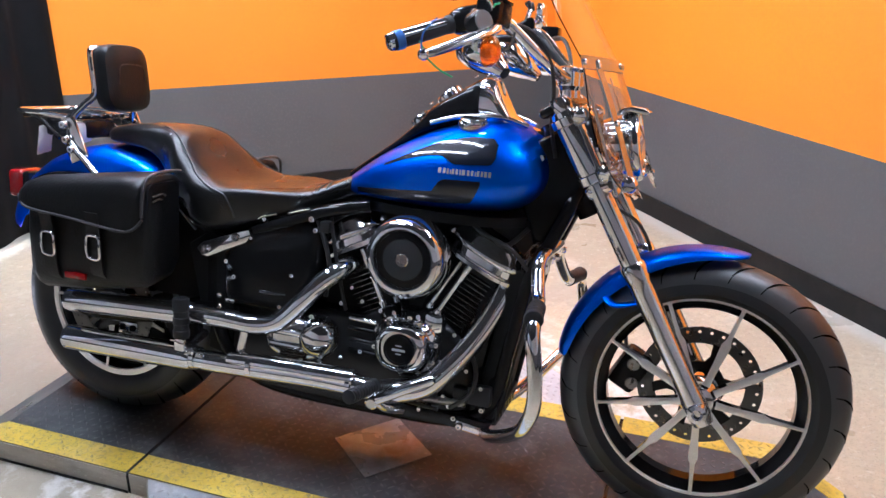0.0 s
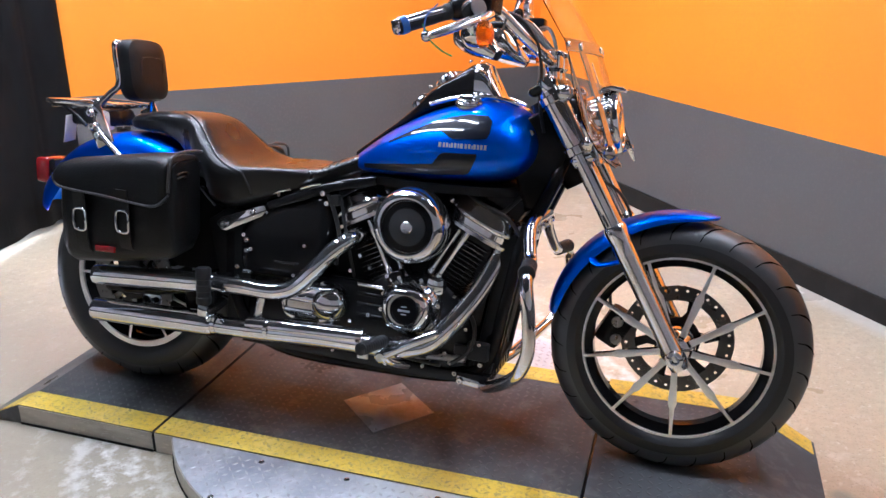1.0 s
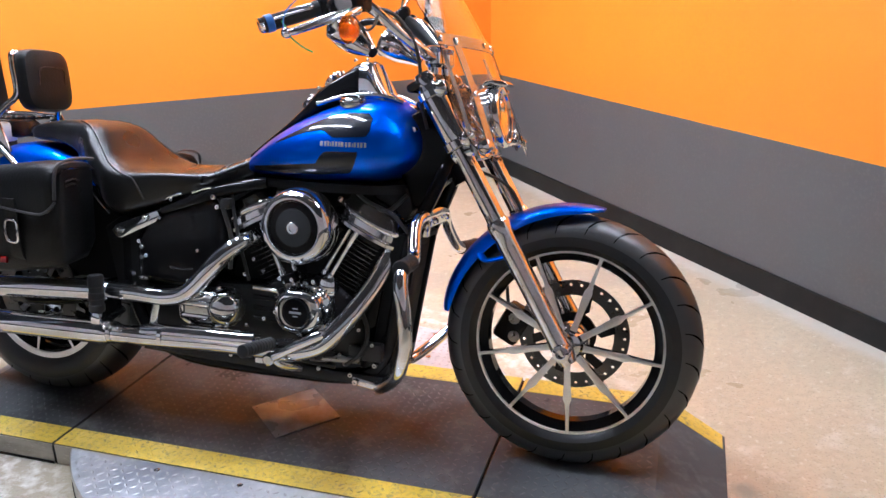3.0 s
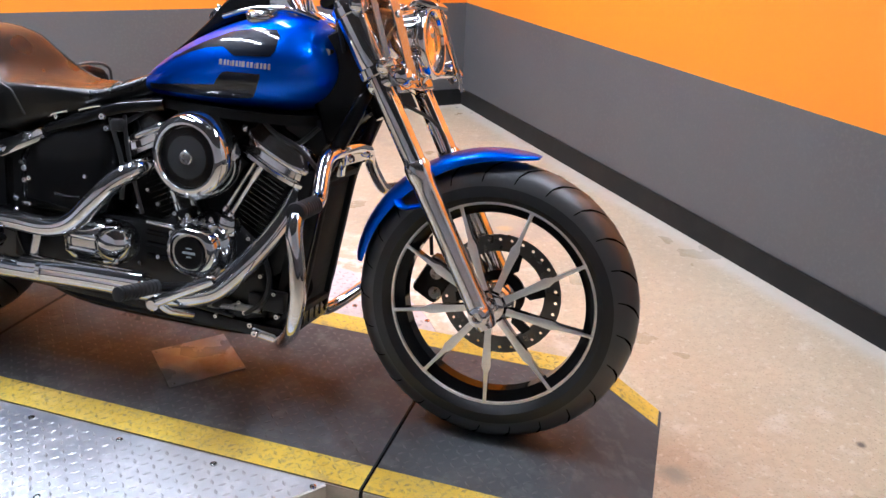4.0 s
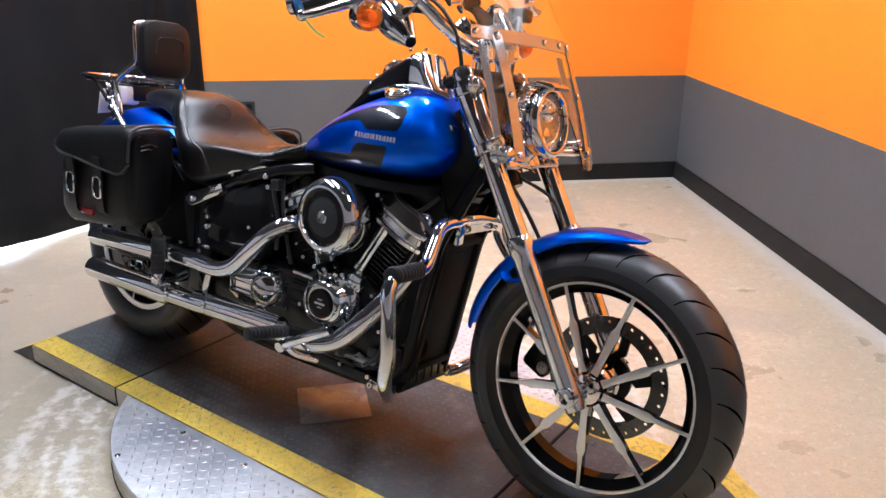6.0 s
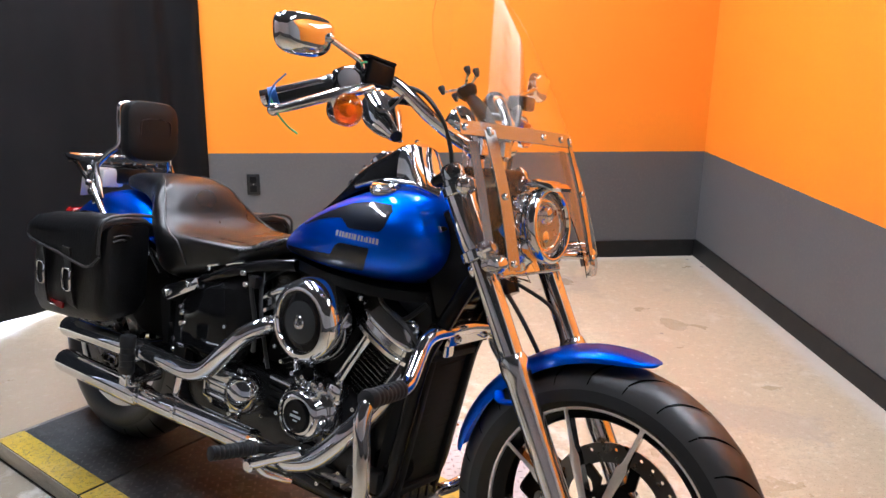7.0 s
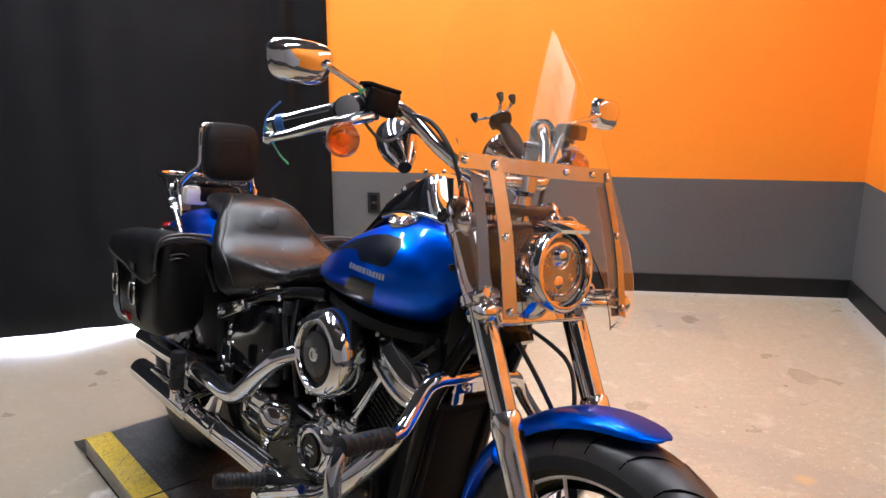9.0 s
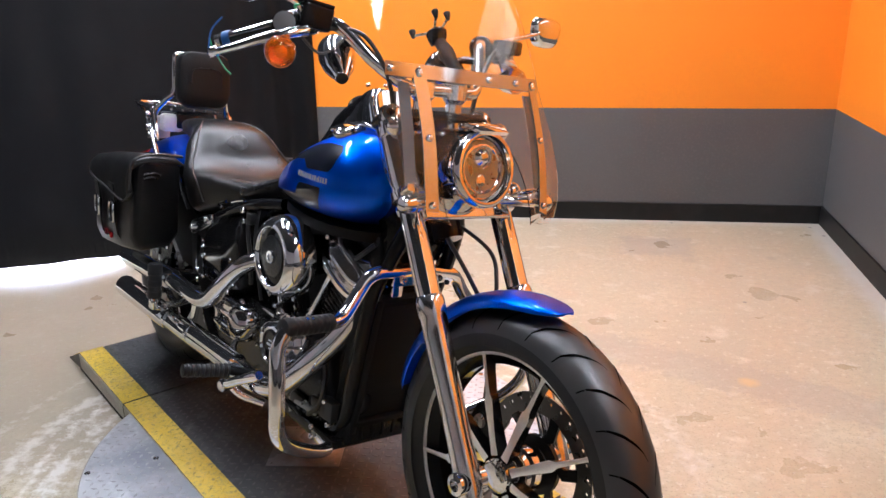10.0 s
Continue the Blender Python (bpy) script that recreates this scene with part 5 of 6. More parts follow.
rows = list(zip(spline([r[:3] for r in SEAT], 4), spline([(r[3], 0, 0) for r in SEAT], 4)))
bm = Mesh()
loft(bm, [seat_ring(p.x, p.y, p.z, w.x) for p, w in rows])
seat = part("seat", bm, LEATHER, bike, "black stitched two-up seat", 60)
FLANK = [(0.17, 13.5), (0.26, 14.4), (0.32, 15.4), (0.37, 17.0), (0.416, 18.6), (0.45, 20.5), (0.475, 22)]
for side in (-1, 1):
    pts = []
    for p, w in rows:
        if 0.16 < p.x < 0.475:
            ring, f = seat_ring(p.x, p.y, p.z, w.x), between(FLANK, p.x)
            q = Vector(ring[int(f)]).lerp(Vector(ring[int(f) + 1]), f - int(f))
            pts.append(Vector((q.x, -side * q.y, q.z)) + Vector((0, side * 0.0012, 0.0008)))
    sweep(bm := Mesh(), spline(pts, 2), 0.0028, 8)
    part("piping", bm, SEAM, seat)
for x in (0.655, 0.675):
    ring = [seat_ring(p.x, p.y, p.z, w.x) for p, w in rows if p.x >= x][0]
    sweep(bm := Mesh(), [Vector(ring[k]) + Vector((0, 0, 0.001)) for k in range(2, 19)], 0.0022, 6)
    part("stitch_line", bm, SEAM, seat)

# passenger backrest, its hoop and the rack
bm = Mesh()
loft(bm, [[(x, y * f, 0.968 + (z - 0.968) * f) for _, y, z in oval(0, 0.968, 0.092, 0.094, 36, 4.2)] for x, f in ((-0.070, 0.84), (-0.064, 0.95), (-0.052, 1.0), (-0.032, 1.0), (-0.018, 0.95), (-0.010, 0.8), (-0.007, 0.5))])
bmesh.ops.transform(bm, matrix=Matrix.Translation((-0.052, 0.012, 0.968)) @ Matrix.Rotation(radians(-7), 4, "Y") @ Matrix.Translation((0.06, 0, -0.968)), verts=bm.verts)
pad = part("backrest_pad", bm, BAG, bike, "padded black passenger backrest")
sweep(bm := Mesh(), spline([(-0.004, -0.038, 0.91), (0.001, -0.04, 0.97), (0.001, -0.03, 1.008), (0.001, 0.054, 1.008), (0.001, 0.064, 0.97), (-0.004, 0.062, 0.91)], 6), 0.0018, 6)
part("stitch_line", bm, LEATHER, pad)
sweep(bm := Mesh(), spline([(0.11, -0.148, 0.63), (0.06, -0.148, 0.672), (-0.03, -0.142, 0.745), (-0.088, -0.134, 0.80), (-0.092, -0.12, 0.855), (-0.07, -0.098, 0.895), (-0.050, -0.078, 0.93), (-0.062, -0.076, 1.02), (-0.064, -0.058, 1.05), (-0.064, 0.082, 1.05), (-0.062, 0.100, 1.02), (-0.050, 0.102, 0.93), (-0.07, 0.112, 0.895), (-0.092, 0.13, 0.855), (-0.088, 0.14, 0.80), (-0.03, 0.148, 0.745), (0.06, 0.152, 0.672), (0.11, 0.152, 0.63)], 5), 0.0095, 12)
hoop = part("backrest_hoop", bm, CHROME, bike, "chrome backrest hoop")
for side in (-1, 1):
    for k, (x, z) in enumerate(((-0.1, 0.84), (-0.092, 0.80), (-0.075, 0.775))):
        bolt_head(bm := Mesh(), (x, side * 0.14, z), (0, side, 0), 0.012, 0.012)
        part("bolt", bm, CHROME, hoop)
    rbox(bm := Mesh(), (-0.082, side * 0.13, 0.80), (0.062, 0.010, 0.12), 0.004, Matrix.Rotation(radians(-25), 3, "Y"))
    part("mount_plate", bm, CHROME, hoop)
sweep(bm := Mesh(), spline([(-0.10, -0.13, 0.860), (-0.19, -0.13, 0.866), (-0.27, -0.12, 0.866), (-0.302, -0.08, 0.866), (-0.306, 0.0, 0.866), (-0.302, 0.08, 0.866), (-0.27, 0.12, 0.866), (-0.20, 0.13, 0.866), (-0.10, 0.13, 0.860)], 6), 0.0075, 10)
rack = part("luggage_rack", bm, CHROME, bike, "chrome slatted luggage rack")
for k in range(6):
    sweep(bm := Mesh(), [(-0.115, -0.1 + 0.04 * k, 0.860), (-0.297, -0.09 + 0.036 * k, 0.862)], 0.0045, 8)
    part("slat", bm, CHROME, rack)
for x in (-0.13, -0.25):
    sweep(bm := Mesh(), [(x, -0.128, 0.855), (x, 0.128, 0.855)], 0.006, 8)
    part("cross_bar", bm, SATINBLACK, rack)
for y in (-0.127, 0.127):
    sweep(bm := Mesh(), spline([(-0.27, y, 0.868), (-0.20, y, 0.85), (-0.13, y, 0.80)], 4), 0.006, 8)
    part("strut", bm, SATINBLACK, rack)

# rear fender, struts and tail
rf = fender("rear_fender", RW, [(52, 0.42, 0.095, 0.05), (60, 0.436, 0.102, 0.06), (75, 0.450, 0.106, 0.07), (90, 0.455, 0.108, 0.075), (105, 0.458, 0.108, 0.08), (120, 0.462, 0.108, 0.085), (135, 0.455, 0.107, 0.085), (143, 0.448, 0.102, 0.08), (148, 0.441, 0.092, 0.07), (151.5, 0.436, 0.074, 0.05)], BLUE, "metallic blue rear fender")
for side in (-1, 1):
    sweep(bm := Mesh(), spline([(0.36, side * 0.135, 0.60), (0.22, side * 0.125, 0.665), (0.05, side * 0.122, 0.70), (-0.14, side * 0.122, 0.70), (-0.25, side * 0.118, 0.66)], 5), 0.022, 10, 0.35)
    part("fender_strut", bm, BLACK, bike)
    prism(bm := Mesh(), [(0.338, 0.556), (0.352, 0.538), (0.372, 0.536), (0.485, 0.588), (0.498, 0.606), (0.492, 0.622), (0.472, 0.616), (0.356, 0.575)], side * 0.150, side * 0.162, 0.003)
    plate = part("strut_cover", bm, CHROME, bike)
    for x, z in ((0.365, 0.556), (0.455, 0.598)):
        bolt_head(bm := Mesh(), (x, side * 0.161, z), (0, side, 0), 0.011, 0.009)
        part("bolt", bm, CHROME, plate)
    sweep(bm := Mesh(), spline([(0.27, side * 0.176, 0.70), (0.295, side * 0.174, 0.655), (0.34, side * 0.168, 0.605)], 4), 0.006, 8, 0.5)
    part("side_trim", bm, CHROME, bike)
rbox(bm := Mesh(), (-0.345, 0, 0.640), (0.03, 0.085, 0.075), 0.01)
tail = part("tail_light", bm, BLACK, bike, "tail light with a red lens")
rbox(bm := Mesh(), (-0.382, 0, 0.640), (0.055, 0.094, 0.084), 0.014, None, 3)
part("lens", bm, RED, tail, "red lens")
rbox(bm := Mesh(), (-0.27, -0.035, 0.782), (0.004, 0.085, 0.085), 0.0012, Matrix.Rotation(radians(8), 3, "Y") @ Matrix.Rotation(radians(20), 3, "Z"))
tag = tagged(new("paper_tag"), "white paper tag hanging under the chrome luggage rack", "tag")
tag.matrix_world = bike.matrix_world
part("sheet", bm, PAPER, tag)
rbox(bm := Mesh(), (-0.145, -0.045, 0.812), (0.05, 0.075, 0.06), 0.012)
wrap = tagged(new("plastic_wrap"), "crumpled pale plastic wrap tucked under the luggage rack", "plastic wrap")
wrap.matrix_world = bike.matrix_world
part("film", bm, WRAP, wrap)
rbox(bm := Mesh(), (-0.19, 0.02, 0.820), (0.15, 0.12, 0.055), 0.012)
part("rack_bracket", bm, SATINBLACK, bike)


# saddlebags
def saddlebag(s):
    """A throw-over bag: body, sloping lid with a raised rim, two straps with buckles."""
    def box_ring(x, pts):
        return [(x, s * y, z) for y, z in pts]

    rise = lambda x: -0.034 + 0.13 * min(x + 0.06, 0.27) + 0.06 * max(x - 0.21, 0)
    body = [(0.175, 0.50), (0.178, 0.713), (0.20, 0.725), (0.295, 0.722), (0.312, 0.708), (0.318, 0.60), (0.313, 0.50), (0.298, 0.468), (0.28, 0.456), (0.20, 0.468)]
    bm = Mesh()
    rings = []
    for x, f, dz in ((-0.066, 0.86, 0.012), (-0.058, 0.95, 0.004), (-0.040, 1.0, 0.0), (0.10, 1.01, -0.004), (0.262, 1.0, 0.0), (0.287, 0.97, 0.005), (0.300, 0.90, 0.014)):
        rings.append(box_ring(x, [(0.25 + (y - 0.25) * f, 0.61 + (z - 0.61) * f + dz + rise(x)) for y, z in body]))
    loft(bm, rings)
    bmesh.ops.bevel(bm, geom=[e for e in bm.edges if e.calc_face_angle(0) > 0.5], offset=0.008, segments=3, affect="EDGES", profile=0.5)
    bag = part("saddlebag", bm, BAG, bike, "black leather saddlebag with two chrome buckles", 70)
    lid = [(0.168, 0.729), (0.19, 0.745), (0.255, 0.751), (0.310, 0.742), (0.331, 0.722), (0.336, 0.695), (0.331, 0.628), (0.325, 0.628), (0.328, 0.695), (0.322, 0.715), (0.304, 0.729), (0.255, 0.737), (0.19, 0.731)]
    hem = lambda x: 0.641 - 0.085 * (x + 0.058)
    bm = Mesh()
    rings = []
    for x, lift in ((-0.070, 0.014), (-0.062, 0.004), (-0.045, 0.0), (0.1, 0.0), (0.235, -0.003), (0.268, 0.002), (0.286, 0.010), (0.294, 0.022)):
        rings.append([(x, s * (y if i not in (6, 7) else y - lift * 0.4), z - lift * 0.4 + rise(x) if i not in (6, 7) else hem(x) + 1.6 * lift) for i, (y, z) in enumerate(lid)])
    loft(bm, rings)
    flap = part("lid", bm, BAG, bag, sharp=70)
    edge = [(x, s * (0.3355 - lift * 0.4), 0.002 + hem(x) + 1.6 * lift) for x, lift in ((-0.076, 0.018), (-0.064, 0.006), (-0.03, 0.0), (0.1, 0.0), (0.225, -0.002), (0.27, 0.003), (0.298, 0.022))]
    sweep(bm := Mesh(), spline(edge, 4), 0.0036, 8)
    part("lid_binding", bm, BINDING, flap)
    sweep(bm := Mesh(), spline([(0.302, s * 0.18, 0.756), (0.307, s * 0.25, 0.761), (0.306, s * 0.31, 0.752), (0.305, s * 0.330, 0.724), (0.300, s * 0.330, 0.655)], 5), 0.0045, 8)
    part("lid_binding", bm, BINDING, flap)
    for bx in (0.016, 0.156):
        dz = rise(bx) + 0.018
        bm = Mesh()
        line = [(0.336, 0.64), (0.331, 0.615), (0.325, 0.58), (0.323, 0.52), (0.315, 0.482), (0.298, 0.462)]
        rings = [[(bx - 0.019, s * y, z + dz), (bx + 0.019, s * y, z + dz), (bx + 0.019, s * (y + 0.005), z + dz), (bx - 0.019, s * (y + 0.005), z + dz)] for y, z in line]
        loft(bm, rings)
        band = part("strap", bm, BAG, bag)
        zc = 0.557 if bx < 0.1 else 0.563
        loop = spline([(bx - 0.017, s * 0.331, zc - 0.026), (bx - 0.02, s * 0.334, zc), (bx - 0.017, s * 0.334, zc + 0.026), (bx, s * 0.335, zc + 0.031), (bx + 0.017, s * 0.334, zc + 0.026), (bx + 0.02, s * 0.334, zc), (bx + 0.017, s * 0.331, zc - 0.026), (bx, s * 0.331, zc - 0.031), (bx - 0.017, s * 0.331, zc - 0.026)], 4)
        sweep(bm := Mesh(), loop, 0.0042, 10)
        buckle = part("buckle", bm, CHROME, band, "chrome buckle")
    rbox(bm := Mesh(), (0.086, s * 0.3175, 0.478), (0.066, 0.008, 0.018), 0.003)
    part("reflector", bm, RED, bag, "red reflector")
    for k in (0, 1):
        sweep(bm := Mesh(), spline([(0.302, s * (0.24 + 0.012 * k), 0.70 - 0.012 * k), (0.306, s * (0.262 + 0.005 * k), 0.706 - 0.012 * k), (0.302, s * (0.29 + 0.0 * k), 0.70 - 0.012 * k)], 4), 0.003, 6)
        part("strap_loop", bm, LEATHER, bag)
    prism(bm := Mesh(), [(0.0, 0.70), (0.25, 0.72), (0.25, 0.69), (0.0, 0.67)], s * 0.11, s * 0.19, 0.003)
    part("bag_mount", bm, SATINBLACK, bag)
    return bag


saddlebag(-1)
saddlebag(1)

# black strut panel between the wheel and each bag
for side in (-1, 1):
    prism(bm := Mesh(), [(0.02, 0.70), (0.34, 0.66), (0.37, 0.50), (0.35, 0.40), (0.18, 0.40), (0.08, 0.47), (0.02, 0.54)], side * 0.104, side * 0.112, 0.003)
    part("fender_panel", bm, MATTE, bike)
# frame
for side in (-1, 1):
    sweep(bm := Mesh(), spline([(1.30, side * 0.04, 0.80), (1.285, side * 0.07, 0.75), (1.245, side * 0.086, 0.655), (1.21, side * 0.09, 0.575), (1.178, side * 0.092, 0.40), (1.145, side * 0.092, 0.25), (1.06, side * 0.092, 0.19), (0.85, side * 0.095, 0.18), (0.55, side * 0.10, 0.19), (0.42, side * 0.105, 0.25), (0.37, side * 0.11, 0.36), (0.36, side * 0.11, 0.55)], 5), 0.0185, 12)
    part("frame_tube", bm, BLACK, bike, "gloss black frame tube")
    sweep(bm := Mesh(), spline([(0.38, side * 0.118, 0.40), (0.25, side * 0.125, 0.36), (0.1, side * 0.128, 0.335), (-0.02, side * 0.13, 0.328), (-0.05, side * 0.13, 0.328)], 5), [0.03] * 15 + [0.027] * 6, 12)
    part("swingarm", bm, BLACK, bike)
sweep(bm := Mesh(), spline([(1.27, 0, 0.83), (1.1, 0, 0.745), (0.85, 0, 0.71), (0.6, 0, 0.66), (0.42, 0, 0.58)], 5), 0.032, 14)
part("backbone", bm, BLACK, bike)
bm = Mesh()
loft(bm, [oval(0, 0.80, 0.05, 0.09, 24, 3, 1.19), oval(0, 0.80, 0.062, 0.10, 24, 3, 1.22), oval(0, 0.81, 0.055, 0.105, 24, 3, 1.265), oval(0, 0.82, 0.042, 0.09, 24, 2.6, 1.29)])
part("neck_cover", bm, BLACK, bike)
prism(bm := Mesh(), [(1.16, 0.82), (1.185, 0.90), (1.25, 0.935), (1.312, 0.82), (1.288, 0.755), (1.238, 0.665), (1.21, 0.665), (1.168, 0.76)], -0.075, 0.075, 0.015, 3)
part("coil_cover", bm, BLACK, bike)
rbox(bm := Mesh(), (1.098, 0.0, 0.40), (0.06, 0.16, 0.33), 0.02, Matrix.Rotation(radians(9.6), 3, "Y"))
part("oil_cooler", bm, SATINBLACK, bike)
prism(bm := Mesh(), [(0.40, 0.23), (0.62, 0.215), (0.64, 0.41), (0.42, 0.42)], -0.108, 0.108, 0.015, 3)
part("gearbox_case", bm, SATINBLACK, bike)
sweep(bm := Mesh(), [(1.215, -0.07, 0.868), (1.215, -0.10, 0.868)], 0.008, 10)
part("neck_bolt", bm, CHROME, bike)
# black side cover and oil tank under the seat
bm = Mesh()
prism(bm, [(0.40, 0.44), (0.42, 0.40), (0.60, 0.40), (0.655, 0.43), (0.69, 0.52), (0.70, 0.64), (0.66, 0.668), (0.52, 0.64), (0.44, 0.60), (0.40, 0.55)], -0.156, 0.156, 0.042, 6)
part("side_cover", bm, BLACK, bike, "gloss black side cover")
sweep(bm := Mesh(), spline([(0.50, -0.14, 0.62), (0.60, -0.146, 0.655), (0.70, -0.13, 0.69), (0.80, -0.10, 0.71)], 4), 0.017, 10)
part("seat_rail", bm, BLACK, bike)
rbox(bm := Mesh(), (0.375, -0.12, 0.46), (0.05, 0.05, 0.17), 0.012)
cover = part("frame_cover", bm, BLACK, bike)
for z in (0.405, 0.435, 0.485, 0.515):
    bolt_head(bm := Mesh(), (0.405 + 0.03 * (z > 0.45), -0.155, z), (0, -1, 0), 0.008, 0.007)
    part("bolt", bm, CHROME, cover)
# radiator and its shroud ahead of the engine
R2 = Matrix.Rotation(radians(9.6), 3, "Y")
rbox(bm := Mesh(), (1.160, 0, 0.40), (0.055, 0.205, 0.40), 0.010, R2)
radiator = part("radiator_shroud", bm, MATTE, bike, "black radiator shroud")
rbox(bm := Mesh(), (1.190, 0, 0.41), (0.006, 0.12, 0.30), 0.002, R2)
part("radiator_core", bm, MATTE, radiator)
for k in range(12):
    z = 0.29 + 0.021 * k
    rbox(bm := Mesh(), (1.1915 + (z - 0.41) * 0.169, 0, z), (0.003, 0.118, 0.0025), 0)
    part("radiator_fin", bm, MATTE, radiator)
for y in (-0.075, 0.075):
    rbox(bm := Mesh(), (1.190, y, 0.40), (0.022, 0.016, 0.36), 0.004, R2)
    part("shroud_rib", bm, MATTE, radiator)
for z in (0.25, 0.585):
    rbox(bm := Mesh(), (1.190 + (z - 0.4) * 0.169, 0, z), (0.022, 0.16, 0.018), 0.004, R2)
    part("shroud_rib", bm, MATTE, radiator)
rbox(bm := Mesh(), (1.125, 0, 0.225), (0.08, 0.19, 0.075), 0.012)
part("regulator", bm, SATINBLACK, bike)
for k in range(6):
    rbox(bm := Mesh(), (1.164, -0.08 + 0.032 * k, 0.225), (0.006, 0.010, 0.045), 0.001)
    part("regulator_fin", bm, SATINBLACK, bike)

# engine
bm = Mesh()
prism(bm, [(0.56, 0.24), (0.60, 0.20), (1.00, 0.19), (1.09, 0.22), (1.105, 0.30), (1.07, 0.40), (1.0, 0.455), (0.86, 0.465), (0.80, 0.43), (0.62, 0.43), (0.55, 0.38)], -0.115, 0.125, 0.022, 3)
engine = part("crankcase", bm, SATINBLACK, bike, "black engine crankcase")
prism(bm := Mesh(), [(0.40, 0.20), (1.14, 0.175), (1.16, 0.21), (0.40, 0.235)], -0.125, 0.125, 0.01)
part("belly_tray", bm, SATINBLACK, bike)
rbox(bm := Mesh(), (0.79, -0.128, 0.215), (0.032, 0.004, 0.015), 0.001)
part("white_label", bm, PAPER, bike)


def cylinder(lean):
    """One finned barrel with its head and chrome rocker cover, leaning along the bike."""
    base = Vector((0.92 + math.sin(radians(lean)) * 0.12, 0, 0.31 + math.cos(radians(lean)) * 0.12))
    m = Matrix.Translation(base) @ Matrix.Rotation(radians(lean), 4, "Y")

    def lay(bm):
        bmesh.ops.transform(bm, matrix=m, verts=bm.verts)
        return bm

    bm = Mesh()
    rbox(bm, (0, 0, 0.09), (0.112, 0.156, 0.18), 0.03)
    barrel = part("cylinder_barrel", lay(bm), BLACK, engine, "black finned cylinder")
    for k in range(13):
        bm = Mesh()
        f = 1.0 + 0.08 * (k > 3)
        rbox(bm, (math.copysign(0.036, lean), 0, 0.018 + 0.0132 * k), (0.072 * f, 0.168 * f, 0.0030), 0.0012, None, 1)
        fin = part("cooling_fin", lay(bm), FINS, barrel)
    bm = Mesh()
    rbox(bm, (0, 0, 0.205), (0.165, 0.19, 0.05), 0.012)
    part("cylinder_head", lay(bm), BLACK, engine)
    bm = Mesh()
    loft(bm, [[(math.copysign(0.026, lean) + x * f, y * g, z) for x, y, _ in [(q[1], q[2], 0) for q in oval(0, 0, 0.114, 0.128, 56, 3.0)]] for z, f, g in ((0.204, 0.95, 0.95), (0.207, 1.0, 1.0), (0.216, 1.0, 1.0), (0.219, 0.97, 0.97), (0.221, 0.91, 0.92), (0.236, 0.90, 0.91), (0.239, 0.955, 0.955), (0.243, 0.975, 0.97), (0.250, 0.975, 0.97), (0.255, 0.95, 0.95), (0.262, 0.89, 0.90), (0.278, 0.85, 0.87), (0.290, 0.78, 0.82), (0.299, 0.66, 0.73), (0.305, 0.48, 0.58), (0.3075, 0.25, 0.35), (0.308, 0.08, 0.12))])
    rocker = part("rocker_cover", lay(bm), POLISHED, engine, "chrome rocker cover")
    for x, y in ((-0.075, -0.098), (0.09, -0.098), (0.0, -0.108), (-0.075, 0.098), (0.09, 0.098)):
        bm = Mesh()
        bolt_head(bm, (x * 0.98, y * 1.02, 0.249), (0, 0, 1), 0.0085, 0.011)
        part("bolt", lay(bm), CHROME, rocker)
    return m


FINS = material("polished_fin_edges", (0.30, 0.30, 0.305), 0.22, 0.9)
cylinder(-26)
cylinder(26)
for a, b in (((0.982, -0.122, 0.442), (1.074, -0.114, 0.602)), ((0.955, -0.098, 0.45), (1.040, -0.088, 0.60)), ((0.868, -0.122, 0.442), (0.790, -0.114, 0.602)), ((0.895, -0.098, 0.45), (0.82, -0.088, 0.60))):
    a, b = Vector(a), Vector(b)
    lathe(bm := Mesh(), a, b - a, [(0, 0.0125), (0.014, 0.0125), (0.018, 0.0095), (0.04, 0.0095), (0.043, 0.0068), ((b - a).length * 0.72, 0.0068), ((b - a).length * 0.74, 0.009), ((b - a).length, 0.009)], 16)
    part("pushrod_tube", bm, CHROME, engine)
for x in (0.874, 0.974):
    rbox(bm := Mesh(), (x, -0.114, 0.452), (0.052, 0.040, 0.036), 0.010, Matrix.Rotation(radians(24 if x > 0.92 else -24), 3, "Y"), 3)
    block = part("tappet_block", bm, BLACK, engine)
    for dx in (-0.018, 0.018):
        bolt_head(bm := Mesh(), (x + dx, -0.133, 0.456), (0, -1, 0.2), 0.0065, 0.008)
        part("bolt", bm, CHROME, block)
# air cleaner
ac = Vector((0.927, -0.115, 0.608))
lathe(bm := Mesh(), ac, (0, -1, 0), [(0, 0.06), (0.01, 0.092), (0.016, 0.1005), (0.03, 0.1035), (0.052, 0.1025), (0.072, 0.097), (0.084, 0.088), (0.0885, 0.079), (0.088, 0.0735), (0.082, 0.070), (0.076, 0.069)], 72)
air = part("air_cleaner", bm, CHROME, bike, "round chrome air cleaner with a black face")
lathe(bm := Mesh(), ac, (0, -1, 0), [(0.070, 0.0695), (0.077, 0.0685), (0.080, 0.055), (0.0815, 0.030), (0.0815, 0.0)], 56)
insert = part("face_insert", bm, BLACK, air, "gloss black insert")
lathe(bm := Mesh(), ac, (0, -1, 0), [(0.0795, 0.0505), (0.0822, 0.0495), (0.0836, 0.030), (0.0836, 0.0)], 56)
part("centre_disc", bm, INSERT, insert, "satin dark grey disc")
turned(bm := Mesh(), ac, (0, -1, 0), [(0.078, 0.0535), (0.0825, 0.0525), (0.0825, 0.0505), (0.078, 0.0495)], 56)
part("insert_ring", bm, SATINBLACK, insert)
